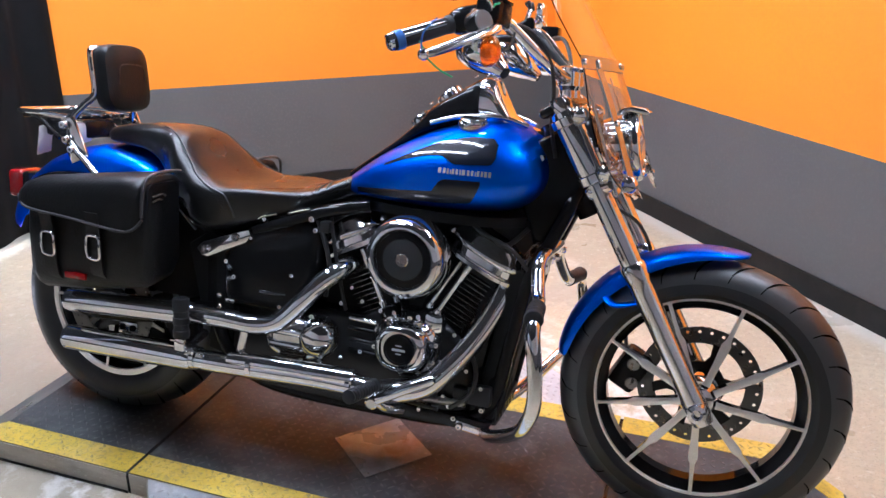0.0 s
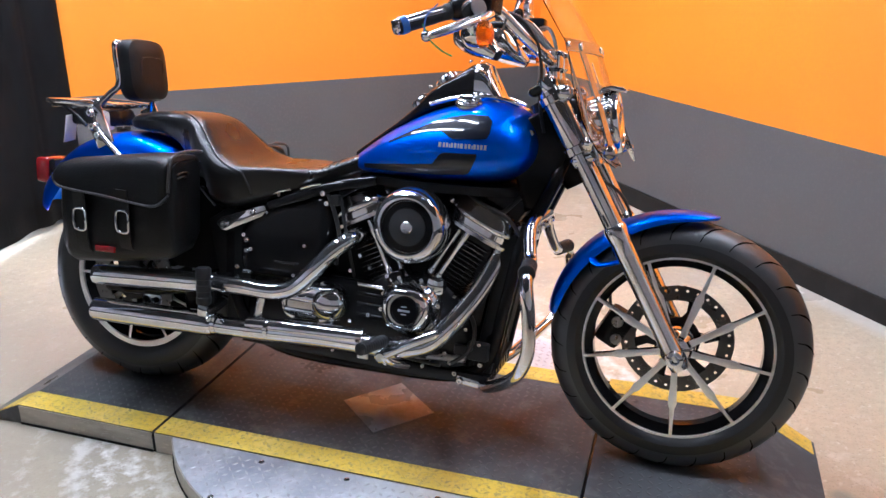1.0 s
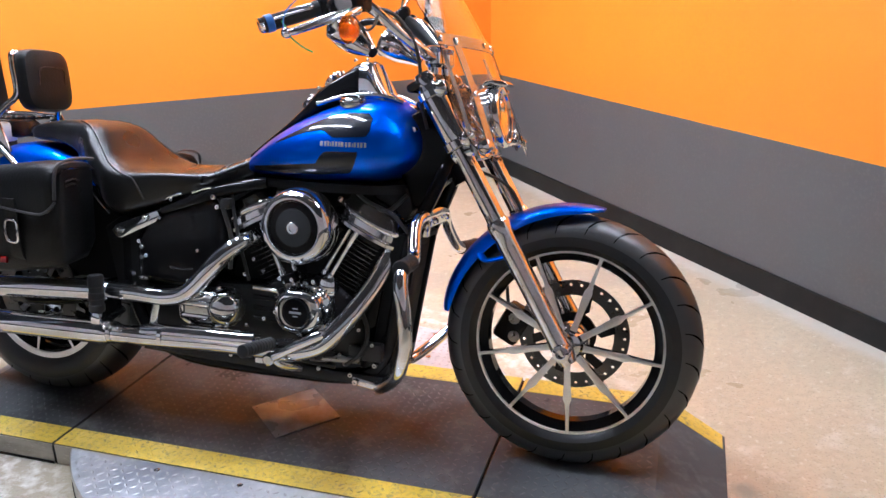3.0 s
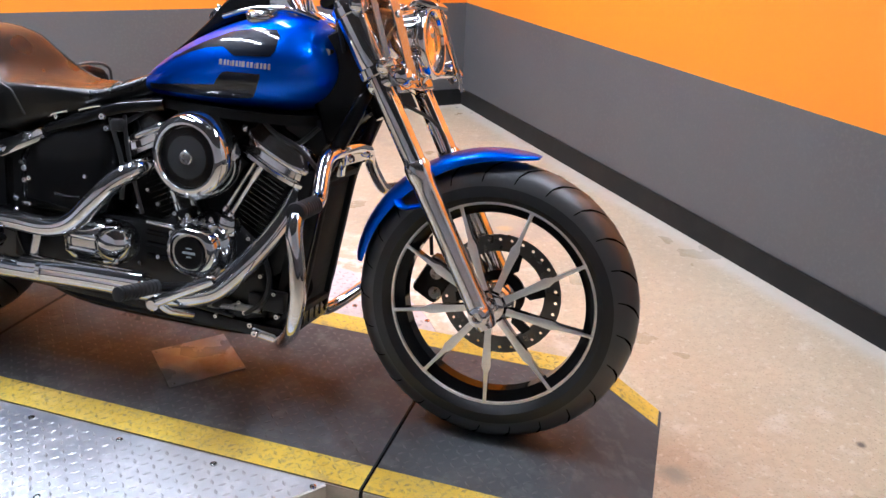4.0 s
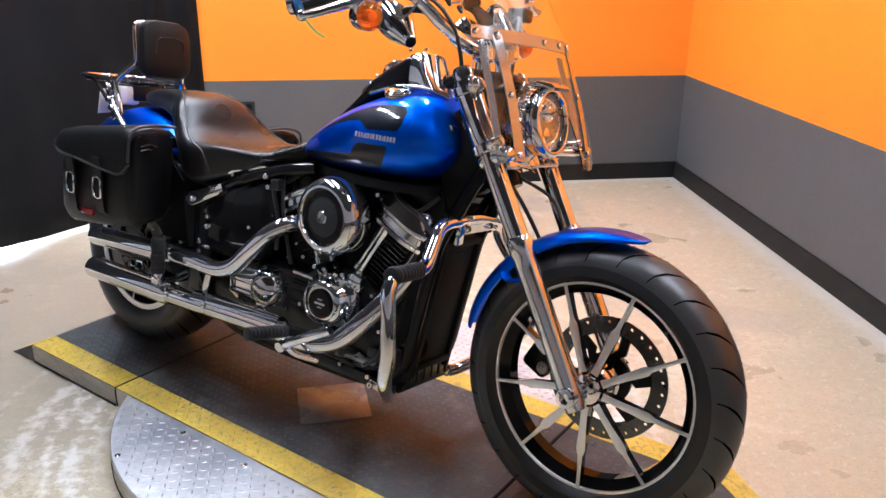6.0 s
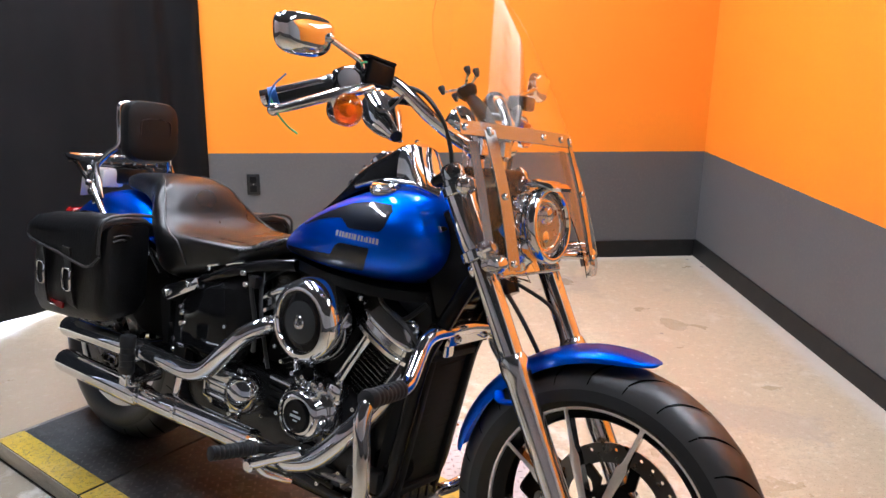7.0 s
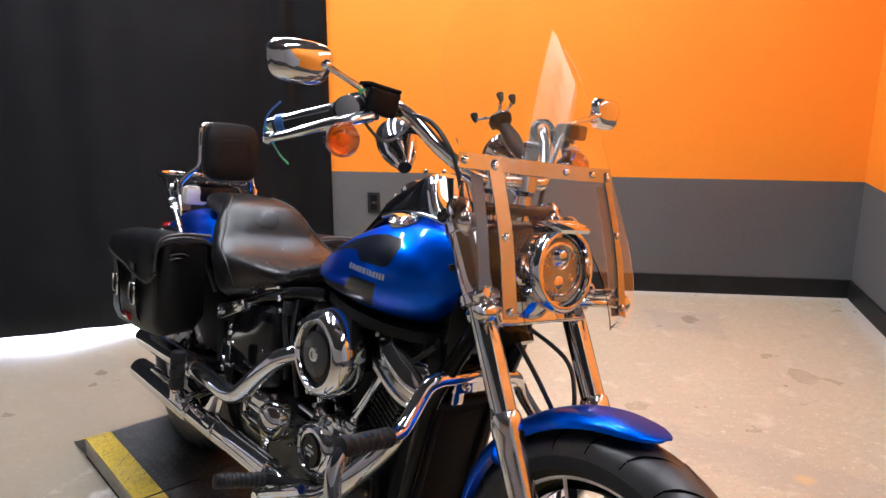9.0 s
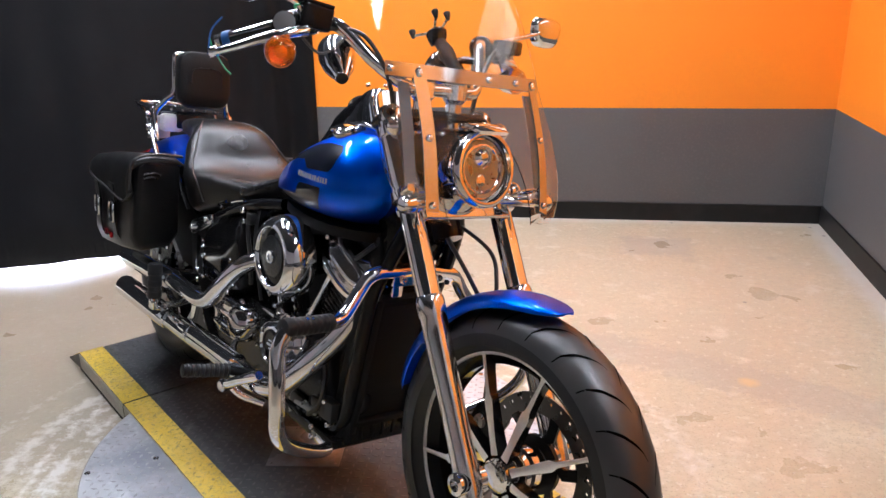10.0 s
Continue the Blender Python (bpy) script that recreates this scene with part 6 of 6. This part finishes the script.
lathe(bm := Mesh(), ac, (0, -1, 0), [(0.082, 0.0165), (0.087, 0.0165), (0.089, 0.0145), (0.089, 0.009), (0.0865, 0.0085), (0.0865, 0.0)], 28)
part("centre_bolt", bm, CHROME, air)
bolt_head(bm := Mesh(), ac + Vector((0.004, -0.084, -0.086)), (0, -1, -0.5), 0.006, 0.005)
part("rim_screw", bm, CHROME, air)
lathe(bm := Mesh(), (0.927, -0.05, 0.608), (0, -1, 0), [(0, 0.05), (0.066, 0.055)], 32)
part("intake", bm, SATINBLACK, bike)
# timing cover
tc = Vector((0.92, -0.11, 0.378))
bm = Mesh()
loft(bm, [[(tc.x + (x * 1.08 + 0.006) * f, y, tc.z + z * f) for _, x, z in oval(0, 0, 0.078, 0.076, 40, 2.5)] for y, f in ((-0.10, 1.05), (-0.125, 1.05), (-0.14, 1.0), (-0.148, 0.9), (-0.158, 0.82), (-0.172, 0.78), (-0.180, 0.70), (-0.182, 0.60), (-0.176, 0.56), (-0.176, 0.2))])
cam_cover = part("timing_cover", bm, CHROME, engine, "chrome timing cover")
lathe(bm := Mesh(), (tc.x + 0.004, -0.175, tc.z), (0, -1, 0), [(0, 0.04), (0.006, 0.0395), (0.008, 0.037), (0.008, 0.034), (0.005, 0.033), (0.005, 0.0)], 40)
medal = part("emblem_disc", bm, BLACK, cam_cover, "black disc with a plain silver emblem")
rbox(bm := Mesh(), (tc.x + 0.004, -0.1808, tc.z), (0.034, 0.0015, 0.006), 0.0005)
part("emblem_bar", bm, SILVER, medal)
for dz, w in ((0.011, 0.016), (-0.010, 0.014)):
    rbox(bm := Mesh(), (tc.x + 0.004, -0.1808, tc.z + dz), (w, 0.0015, 0.003), 0.0005)
    part("emblem_bar", bm, SILVER, medal)
for a in range(10):
    t = 2 * math.pi * a / 10 + 0.2
    bolt_head(bm := Mesh(), (tc.x + 0.006 + 0.083 * math.cos(t), -0.136, tc.z + 0.074 * math.sin(t)), (0, -1, 0), 0.0075, 0.009)
    part("bolt", bm, CHROME, cam_cover)
rbox(bm := Mesh(), (0.995, -0.12, 0.445), (0.05, 0.04, 0.05), 0.012)
part("sensor_cover", bm, CHROME, engine)
# gearbox cover and the black case ribs between
bm = Mesh()
loft(bm, [[(0.628 + x * f, y, 0.352 + z * f) for _, x, z in oval(0, 0, 0.088, 0.058, 36, 3.0)] for y, f in ((-0.10, 1.05), (-0.13, 1.04), (-0.142, 1.0), (-0.155, 0.93), (-0.162, 0.82), (-0.164, 0.5))])
gear = part("gearbox_cover", bm, CHROME, engine, "chrome gearbox side cover")
for z in (0.330, 0.368):
    rbox(bm := Mesh(), (0.605, -0.163, z), (0.09, 0.012, 0.018), 0.005)
    part("rib", bm, CHROME, gear)
lathe(bm := Mesh(), (0.688, -0.10, 0.358), (0, -1, 0), [(0, 0.055), (0.05, 0.052), (0.068, 0.04), (0.075, 0.02), (0.076, 0)], 32)
part("clutch_bulge", bm, CHROME, gear)
for a in range(7):
    t = 2 * math.pi * a / 7 + 0.3
    bolt_head(bm := Mesh(), (0.632 + 0.097 * math.cos(t), -0.132, 0.352 + 0.064 * math.sin(t)), (0, -1, 0), 0.0085, 0.01)
    part("bolt", bm, CHROME, gear)
for z in (0.335, 0.365, 0.395, 0.42):
    sweep(bm := Mesh(), [(0.765, -0.118, z), (0.84, -0.118, z - 0.004)], 0.0065, 10)
    part("case_rib", bm, SATIN if z > 0.41 else BLACK, engine)
sweep(bm := Mesh(), spline([(0.70, -0.155, 0.325), (0.715, -0.175, 0.305), (0.73, -0.18, 0.29)], 4), 0.008, 8)
part("drain_nipple", bm, CHROME, engine)
lathe(bm := Mesh(), (1.10, -0.05, 0.30), (0.9, -0.3, 0.1), [(0, 0.038), (0.07, 0.038), (0.08, 0.03)], 28)
part("oil_filter", bm, BLACK, engine)
rbox(bm := Mesh(), (1.12, -0.115, 0.275), (0.06, 0.03, 0.05), 0.006)
part("solenoid_box", bm, PLASTIC, engine)
for x, z in ((1.045, 0.235), (1.06, 0.205), (1.13, 0.24), (0.99, 0.225)):
    bolt_head(bm := Mesh(), (x, -0.118, z), (0, -1, 0), 0.008, 0.01)
    part("case_bolt", bm, CHROME, engine)

# exhaust
YE = -0.218
lathe(bm := Mesh(), (-0.034, YE, 0.266), (1, 0, 0.016), [(0.0, 0.024), (-0.004, 0.029), (0.0, 0.0335), (0.012, 0.035), (0.384, 0.035), (0.396, 0.033), (0.404, 0.030)], 36)
ex1 = part("lower_muffler", bm, CHROME, bike, "chrome straight-cut muffler")
lathe(bm := Mesh(), (-0.034, YE, 0.266), (1, 0, 0.016), [(0.001, 0.0235), (0.05, 0.022), (0.05, 0.0)], 24)
part("muffler_bore", bm, SATINBLACK, ex1)
lathe(bm := Mesh(), (-0.032, YE + 0.004, 0.372), (1, 0, 0.053), [(0.0, 0.021), (-0.004, 0.026), (0.0, 0.030), (0.012, 0.0315), (0.382, 0.0315), (0.394, 0.029), (0.402, 0.026)], 36)
ex2 = part("upper_muffler", bm, CHROME, bike, "chrome straight-cut muffler")
lathe(bm := Mesh(), (-0.032, YE + 0.004, 0.372), (1, 0, 0.053), [(0.001, 0.0205), (0.05, 0.019), (0.05, 0.0)], 24)
part("muffler_bore", bm, SATINBLACK, ex2)
pts = spline([(0.36, YE + 0.004, 0.394), (0.46, YE + 0.004, 0.394), (0.555, YE + 0.006, 0.392), (0.615, YE + 0.012, 0.412), (0.67, YE + 0.022, 0.468), (0.715, YE + 0.042, 0.521), (0.745, -0.145, 0.548), (0.762, -0.10, 0.556), (0.768, -0.055, 0.557)], 7)
sweep(bm := Mesh(), pts, 0.0245, 20)
part("rear_header_pipe", bm, CHROME, bike, "bent chrome exhaust pipe")
pts = spline([(0.355, YE, 0.272), (0.5, YE, 0.275), (0.70, YE, 0.283), (0.84, YE + 0.003, 0.282), (0.90, YE + 0.008, 0.277), (0.955, YE + 0.018, 0.284), (1.01, YE + 0.034, 0.307), (1.07, YE + 0.064, 0.376), (1.12, -0.108, 0.458), (1.148, -0.078, 0.525), (1.152, -0.06, 0.56), (1.135, -0.04, 0.585)], 7)
sweep(bm := Mesh(), pts, [0.0275] * 22 + [0.0265] * (len(pts) - 22), 20)
fp = part("front_header_pipe", bm, CHROME, bike, "bent chrome exhaust pipe")
sweep(bm := Mesh(), spline([(0.48, YE + 0.002, 0.286), (0.60, YE - 0.001, 0.293), (0.83, YE - 0.001, 0.300)], 6), 0.0255, 16)
part("heat_shield", bm, CHROME, fp)
for x in (0.378, 0.545, 0.82):
    turned(bm := Mesh(), (x, YE, 0.2745 + 0.01 * (x > 0.5)), (1, 0, 0.02), [(-0.006, 0.0275), (-0.006, 0.031), (0.006, 0.031), (0.006, 0.0275)], 32)
    part("pipe_clamp", bm, CHROME, fp)
sweep(bm := Mesh(), [(0.495, YE + 0.012, 0.285), (0.515, YE + 0.012, 0.385)], 0.012, 12, 0.5)
part("pipe_strut", bm, SATIN, bike)
rbox(bm := Mesh(), (0.128, -0.172, 0.306), (0.062, 0.008, 0.028), 0.003)
bracket = part("muffler_bracket", bm, SATIN, bike)
for x in (0.110, 0.145):
    lathe(bm := Mesh(), (x, -0.176, 0.306), (0, -1, 0), [(0, 0.009), (0.003, 0.009), (0.004, 0.006), (0.001, 0.005), (0.001, 0)], 14)
    part("bolt", bm, BLACK, bracket)
rbox(bm := Mesh(), (0.30, -0.165, 0.34), (0.10, 0.05, 0.09), 0.012)
part("muffler_support", bm, BLACK, bike)

# passenger peg, folded up on its mount
sweep(bm := Mesh(), spline([(0.37, -0.17, 0.33), (0.372, -0.24, 0.315), (0.37, -0.268, 0.322)], 4), 0.012, 12)
pm = part("passenger_peg", bm, CHROME, bike, "folded black rubber passenger peg")
lathe(bm := Mesh(), (0.369, -0.27, 0.345), (-0.02, 0.0, 1), [(0, 0.018), (0.004, 0.021), (0.02, 0.021), (0.022, 0.019), (0.036, 0.019), (0.038, 0.021), (0.054, 0.021), (0.056, 0.019), (0.07, 0.019), (0.072, 0.021), (0.10, 0.021), (0.104, 0.018)], 20)
part("rubber_sleeve", bm, GRIPRUBBER, pm)
rbox(bm := Mesh(), (0.369, -0.268, 0.328), (0.03, 0.028, 0.034), 0.005)
part("peg_clevis", bm, CHROME, pm)
# rider peg and brake pedal
sweep(bm := Mesh(), [(0.93, -0.12, 0.275), (0.92, -0.20, 0.30), (0.904, -0.285, 0.320)], 0.012, 12)
rp = part("rider_peg", bm, SATINBLACK, bike, "black ribbed rubber rider peg")
prof = [(0, 0.017)]
for k in range(9):
    prof += [(0.004 + 0.0115 * k, 0.0148), (0.006 + 0.0115 * k, 0.017), (0.011 + 0.0115 * k, 0.017), (0.0128 + 0.0115 * k, 0.0148)]
lathe(bm := Mesh(), (0.905, -0.278, 0.319), (-0.14, -0.985, 0.08), prof + [(0.112, 0.0165), (0.114, 0.012)], 20)
part("rubber_sleeve", bm, GRIPRUBBER, rp)
sweep(bm := Mesh(), [(0.90, -0.286, 0.279), (0.915, -0.285, 0.287), (0.975, -0.279, 0.320), (1.04, -0.272, 0.354), (1.048, -0.271, 0.358)], [0.009, 0.0125, 0.0125, 0.0135, 0.010], 14)
pedal = part("brake_pedal", bm, CHROME, bike, "chrome brake pedal")
lathe(bm := Mesh(), (0.903, -0.262, 0.281), (0.1, -1, 0), [(0, 0.012), (0.006, 0.0155), (0.034, 0.0155), (0.038, 0.011)], 20)
part("pedal_tip", bm, CHROME, pedal)
sweep(bm := Mesh(), spline([(0.905, -0.275, 0.285), (0.92, -0.25, 0.255), (0.95, -0.2, 0.235)], 4), 0.009, 10)
part("pedal_link", bm, CHROME, pedal)
sweep(bm := Mesh(), spline([(0.94, -0.115, 0.235), (1.0, -0.125, 0.245), (1.09, -0.125, 0.25)], 4), 0.009, 10)
part("pedal_shaft", bm, STEEL, pedal)

# engine guard with rubber sleeves
guard_path = [(1.256, 0, 0.652), (1.253, -0.06, 0.651), (1.246, -0.105, 0.648), (1.241, -0.130, 0.634), (1.243, -0.150, 0.608), (1.254, -0.184, 0.570), (1.260, -0.205, 0.556), (1.264, -0.235, 0.552), (1.272, -0.30, 0.557), (1.277, -0.338, 0.549), (1.282, -0.358, 0.518), (1.292, -0.361, 0.46), (1.297, -0.358, 0.385), (1.286, -0.347, 0.335), (1.262, -0.312, 0.290), (1.21, -0.235, 0.236), (1.165, -0.165, 0.197), (1.145, -0.13, 0.186)]
other = [(x, -y, z - 0.048 * min(-y / 0.3, 1) * (z > 0.4)) for x, y, z in guard_path]
sweep(bm := Mesh(), spline(other[:0:-1] + guard_path, 5), 0.0165, 16)
guard = part("engine_guard", bm, CHROME, bike, "chrome tubular engine guard")
for s in (-1, 1):
    a, b = Vector((1.262, s * 0.226, 0.5515 - 0.036 * (s > 0))), Vector((1.276, s * 0.334, 0.5565 - 0.048 * (s > 0)))
    ln, prof = (b - a).length, [(0, 0.0175), (0.004, 0.0195)]
    for k in range(7):
        prof += [(0.010 + 0.014 * k, 0.0195), (0.012 + 0.014 * k, 0.0183), (0.016 + 0.014 * k, 0.0183), (0.018 + 0.014 * k, 0.0195)]
    lathe(bm := Mesh(), a, b - a, prof + [(ln - 0.004, 0.0205), (ln + 0.006, 0.0215), (ln + 0.015, 0.0195), (ln + 0.018, 0.012)], 24)
    part("rubber_sleeve", bm, GRIPRUBBER, guard, "black ribbed rubber sleeve")
    rbox(bm := Mesh(), (1.108, s * 0.123, 0.187), (0.085, 0.012, 0.024), 0.005, Matrix.Rotation(radians(7), 3, "Y"))
    foot = part("guard_foot", bm, SATIN, guard)
    bolt_head(bm := Mesh(), (1.078, s * 0.129, 0.190), (0, s, 0), 0.010, 0.009)
    part("bolt", bm, CHROME, foot)
prism(bm := Mesh(), [(1.238, 0.650), (1.266, 0.650), (1.262, 0.618), (1.236, 0.612)], -0.075, 0.075, 0.004)
part("guard_bracket", bm, CHROME, guard)
rbox(bm := Mesh(), (1.238, -0.05, 0.612), (0.024, 0.03, 0.05), 0.005)
part("bracket_tab", bm, CHROME, guard)
for y in (-0.05, 0.05):
    bolt_head(bm := Mesh(), (1.264, y, 0.632), (1, 0, 0), 0.009, 0.009)
    part("bolt", bm, CHROME, guard)
rbox(bm := Mesh(), (1.215, 0.105, 0.632), (0.05, 0.012, 0.06), 0.004)
part("horn_bracket", bm, SATINBLACK, bike)

# side stand
sweep(bm := Mesh(), spline([(0.72, 0.10, 0.19), (0.76, 0.18, 0.12), (0.80, 0.25, 0.062), (0.815, 0.27, 0.054)], 4), 0.011, 12)
stand = part("side_stand", bm, CHROME, bike)
rbox(bm := Mesh(), (0.82, 0.278, 0.0535), (0.06, 0.035, 0.006), 0.002, Matrix.Rotation(radians(10), 3, "X"))
part("stand_foot", bm, STEEL, stand)
rbox(bm := Mesh(), (0.72, 0.15, 0.36), (0.50, 0.07, 0.17), 0.05, None, 4)
part("primary_cover", bm, BLACK, bike)
lathe(bm := Mesh(), (0.95, 0.16, 0.35), (0, 1, 0), [(0, 0.08), (0.02, 0.078), (0.03, 0.06), (0.032, 0)], 36)
part("alternator_cover", bm, CHROME, bike)

# fittings and hoses between the seat, the side cover and the engine
# black sheet added under the tank to stand for the dark of its tunnel
tray = [(0.73, 0.05), (0.80, 0.095), (0.90, 0.13), (1.0, 0.148), (1.09, 0.148), (1.16, 0.12), (1.19, 0.08)]
bm = Mesh()
loft(bm, [[(x, -w, z) for x, w in tray] + [(x, w, z) for x, w in tray[::-1]] for z in (0.700, 0.7235)])
part("under_tank_blackout", bm, MATTE, bike)
prism(bm := Mesh(), [(0.77, 0.60), (0.74, 0.70), (1.10, 0.70), (1.06, 0.60), (1.00, 0.55), (0.985, 0.43), (0.855, 0.43), (0.84, 0.55)], -0.06, 0.06, 0.012)
part("throttle_body", bm, MATTE, bike)
prism(bm := Mesh(), [(1.10, 0.715), (1.20, 0.72), (1.215, 0.66), (1.17, 0.595), (1.12, 0.62)], -0.082, 0.082, 0.012)
part("coil_box", bm, SATINBLACK, bike)
for p, r in (((0.425, -0.152, 0.529), 0.007), ((0.448, -0.152, 0.49), 0.007), ((0.616, -0.153, 0.517), 0.006), ((0.666, -0.15, 0.668), 0.009), ((0.678, -0.15, 0.641), 0.008), ((0.534, -0.15, 0.653), 0.007)):
    bolt_head(bm := Mesh(), p, (0, -1, 0.15), r, 0.008)
    part("cover_bolt", bm, CHROME, bike)
rbox(bm := Mesh(), (0.700, -0.14, 0.652), (0.026, 0.026, 0.03), 0.005)
part("sensor_plug", bm, PLASTIC, bike)
sweep(bm := Mesh(), spline([(0.525, -0.156, 0.463), (0.56, -0.158, 0.4605), (0.60, -0.156, 0.464)], 4), 0.004, 8)
part("cover_trim", bm, CHROME, bike)
rbox(bm := Mesh(), (0.437, -0.155, 0.425), (0.03, 0.012, 0.012), 0.004)
part("frame_clip", bm, SATIN, bike)
for pts, r in (([(0.66, -0.13, 0.69), (0.70, -0.15, 0.62), (0.715, -0.145, 0.55), (0.70, -0.13, 0.47)], 0.006), ([(0.70, -0.12, 0.69), (0.725, -0.14, 0.60), (0.74, -0.135, 0.52), (0.755, -0.125, 0.44)], 0.005),
               ([(1.09, -0.06, 0.70), (1.12, -0.10, 0.665), (1.16, -0.11, 0.66), (1.20, -0.09, 0.70)], 0.006), ([(1.05, -0.08, 0.70), (1.10, -0.115, 0.68), (1.17, -0.12, 0.65), (1.21, -0.10, 0.60)], 0.005),
               ([(1.08, -0.118, 0.40), (1.11, -0.13, 0.34), (1.10, -0.135, 0.28), (1.05, -0.13, 0.235)], 0.006), ([(0.80, -0.13, 0.25), (0.90, -0.135, 0.235), (1.02, -0.135, 0.225)], 0.005)):
    sweep(bm := Mesh(), spline(pts, 5), r, 8)
    part("hose", bm, RUBBER, bike)
for p, d in (((1.085, -0.122, 0.335), (0, -1, 0)), ((1.125, -0.132, 0.30), (0.3, -1, 0)), ((1.03, -0.122, 0.26), (0, -1, 0)), ((0.97, -0.128, 0.215), (0, -1, 0)), ((0.70, -0.128, 0.222), (0, -1, 0)), ((0.86, -0.128, 0.206), (0, -1, 0)), ((0.80, -0.12, 0.47), (0, -1, 0)), ((1.045, -0.115, 0.42), (0.2, -1, 0))):
    bolt_head(bm := Mesh(), p, d, 0.0065, 0.008)
    part("case_bolt", bm, CHROME, engine)
for x, z, w in ((1.08, 0.275, 0.05), (0.985, 0.25, 0.06)):
    rbox(bm := Mesh(), (x, -0.124, z), (w, 0.014, 0.03), 0.005)
    part("wiring_plug", bm, PLASTIC, engine)
for side in (-1, 1):
    prism(bm := Mesh(), [(0.335, 0.40), (0.44, 0.36), (0.45, 0.58), (0.36, 0.60), (0.30, 0.56)], side * 0.112, side * 0.145, 0.01)
    part("inner_guard", bm, MATTE, bike)
# black castings that fill the frame behind the pipes
prism(bm := Mesh(), [(0.325, 0.255), (0.50, 0.215), (0.52, 0.42), (0.335, 0.44)], -0.098, 0.098, 0.02, 3)
pivot = part("swingarm_pivot", bm, MATTE, bike)
for x, z in ((0.385, 0.305), (0.462, 0.262), (0.43, 0.37)):
    bolt_head(bm := Mesh(), (x, -0.098, z), (0, -1, 0), 0.010, 0.009)
    part("bolt", bm, CHROME, pivot)
# black block added to close the gap behind the rear cylinder
prism(bm := Mesh(), [(0.66, 0.42), (0.84, 0.42), (0.84, 0.56), (0.78, 0.70), (0.68, 0.70)], -0.052, 0.052, 0.012)
part("rear_gap_filler", bm, MATTE, bike)
# bolts along the black covers
for x, y, z, r in ((0.50, -0.157, 0.60, 0.005), (0.64, -0.157, 0.47, 0.0055), (0.585, -0.157, 0.43, 0.006), (0.742, -0.12, 0.455, 0.007), (0.77, -0.12, 0.50, 0.006), (0.725, -0.12, 0.54, 0.006), (0.80, -0.12, 0.335, 0.0065), (0.745, -0.12, 0.31, 0.0065), (1.015, -0.12, 0.345, 0.0065), (1.05, -0.12, 0.375, 0.006), (0.84, -0.12, 0.245, 0.0065)):
    bolt_head(bm := Mesh(), (x, y, z), (0, -1, 0.2), r, 0.007)
    part("cover_bolt", bm, CHROME, bike)
# chrome dashes shaped as the highlights along the seat rail
for pts in ([(0.49, -0.15, 0.645), (0.53, -0.155, 0.662), (0.57, -0.156, 0.673)], [(0.60, -0.153, 0.678), (0.63, -0.15, 0.688), (0.655, -0.146, 0.694)]):
    sweep(bm := Mesh(), spline(pts, 4), 0.0045, 8)
    part("seat_edge_glint", bm, CHROME, bike)
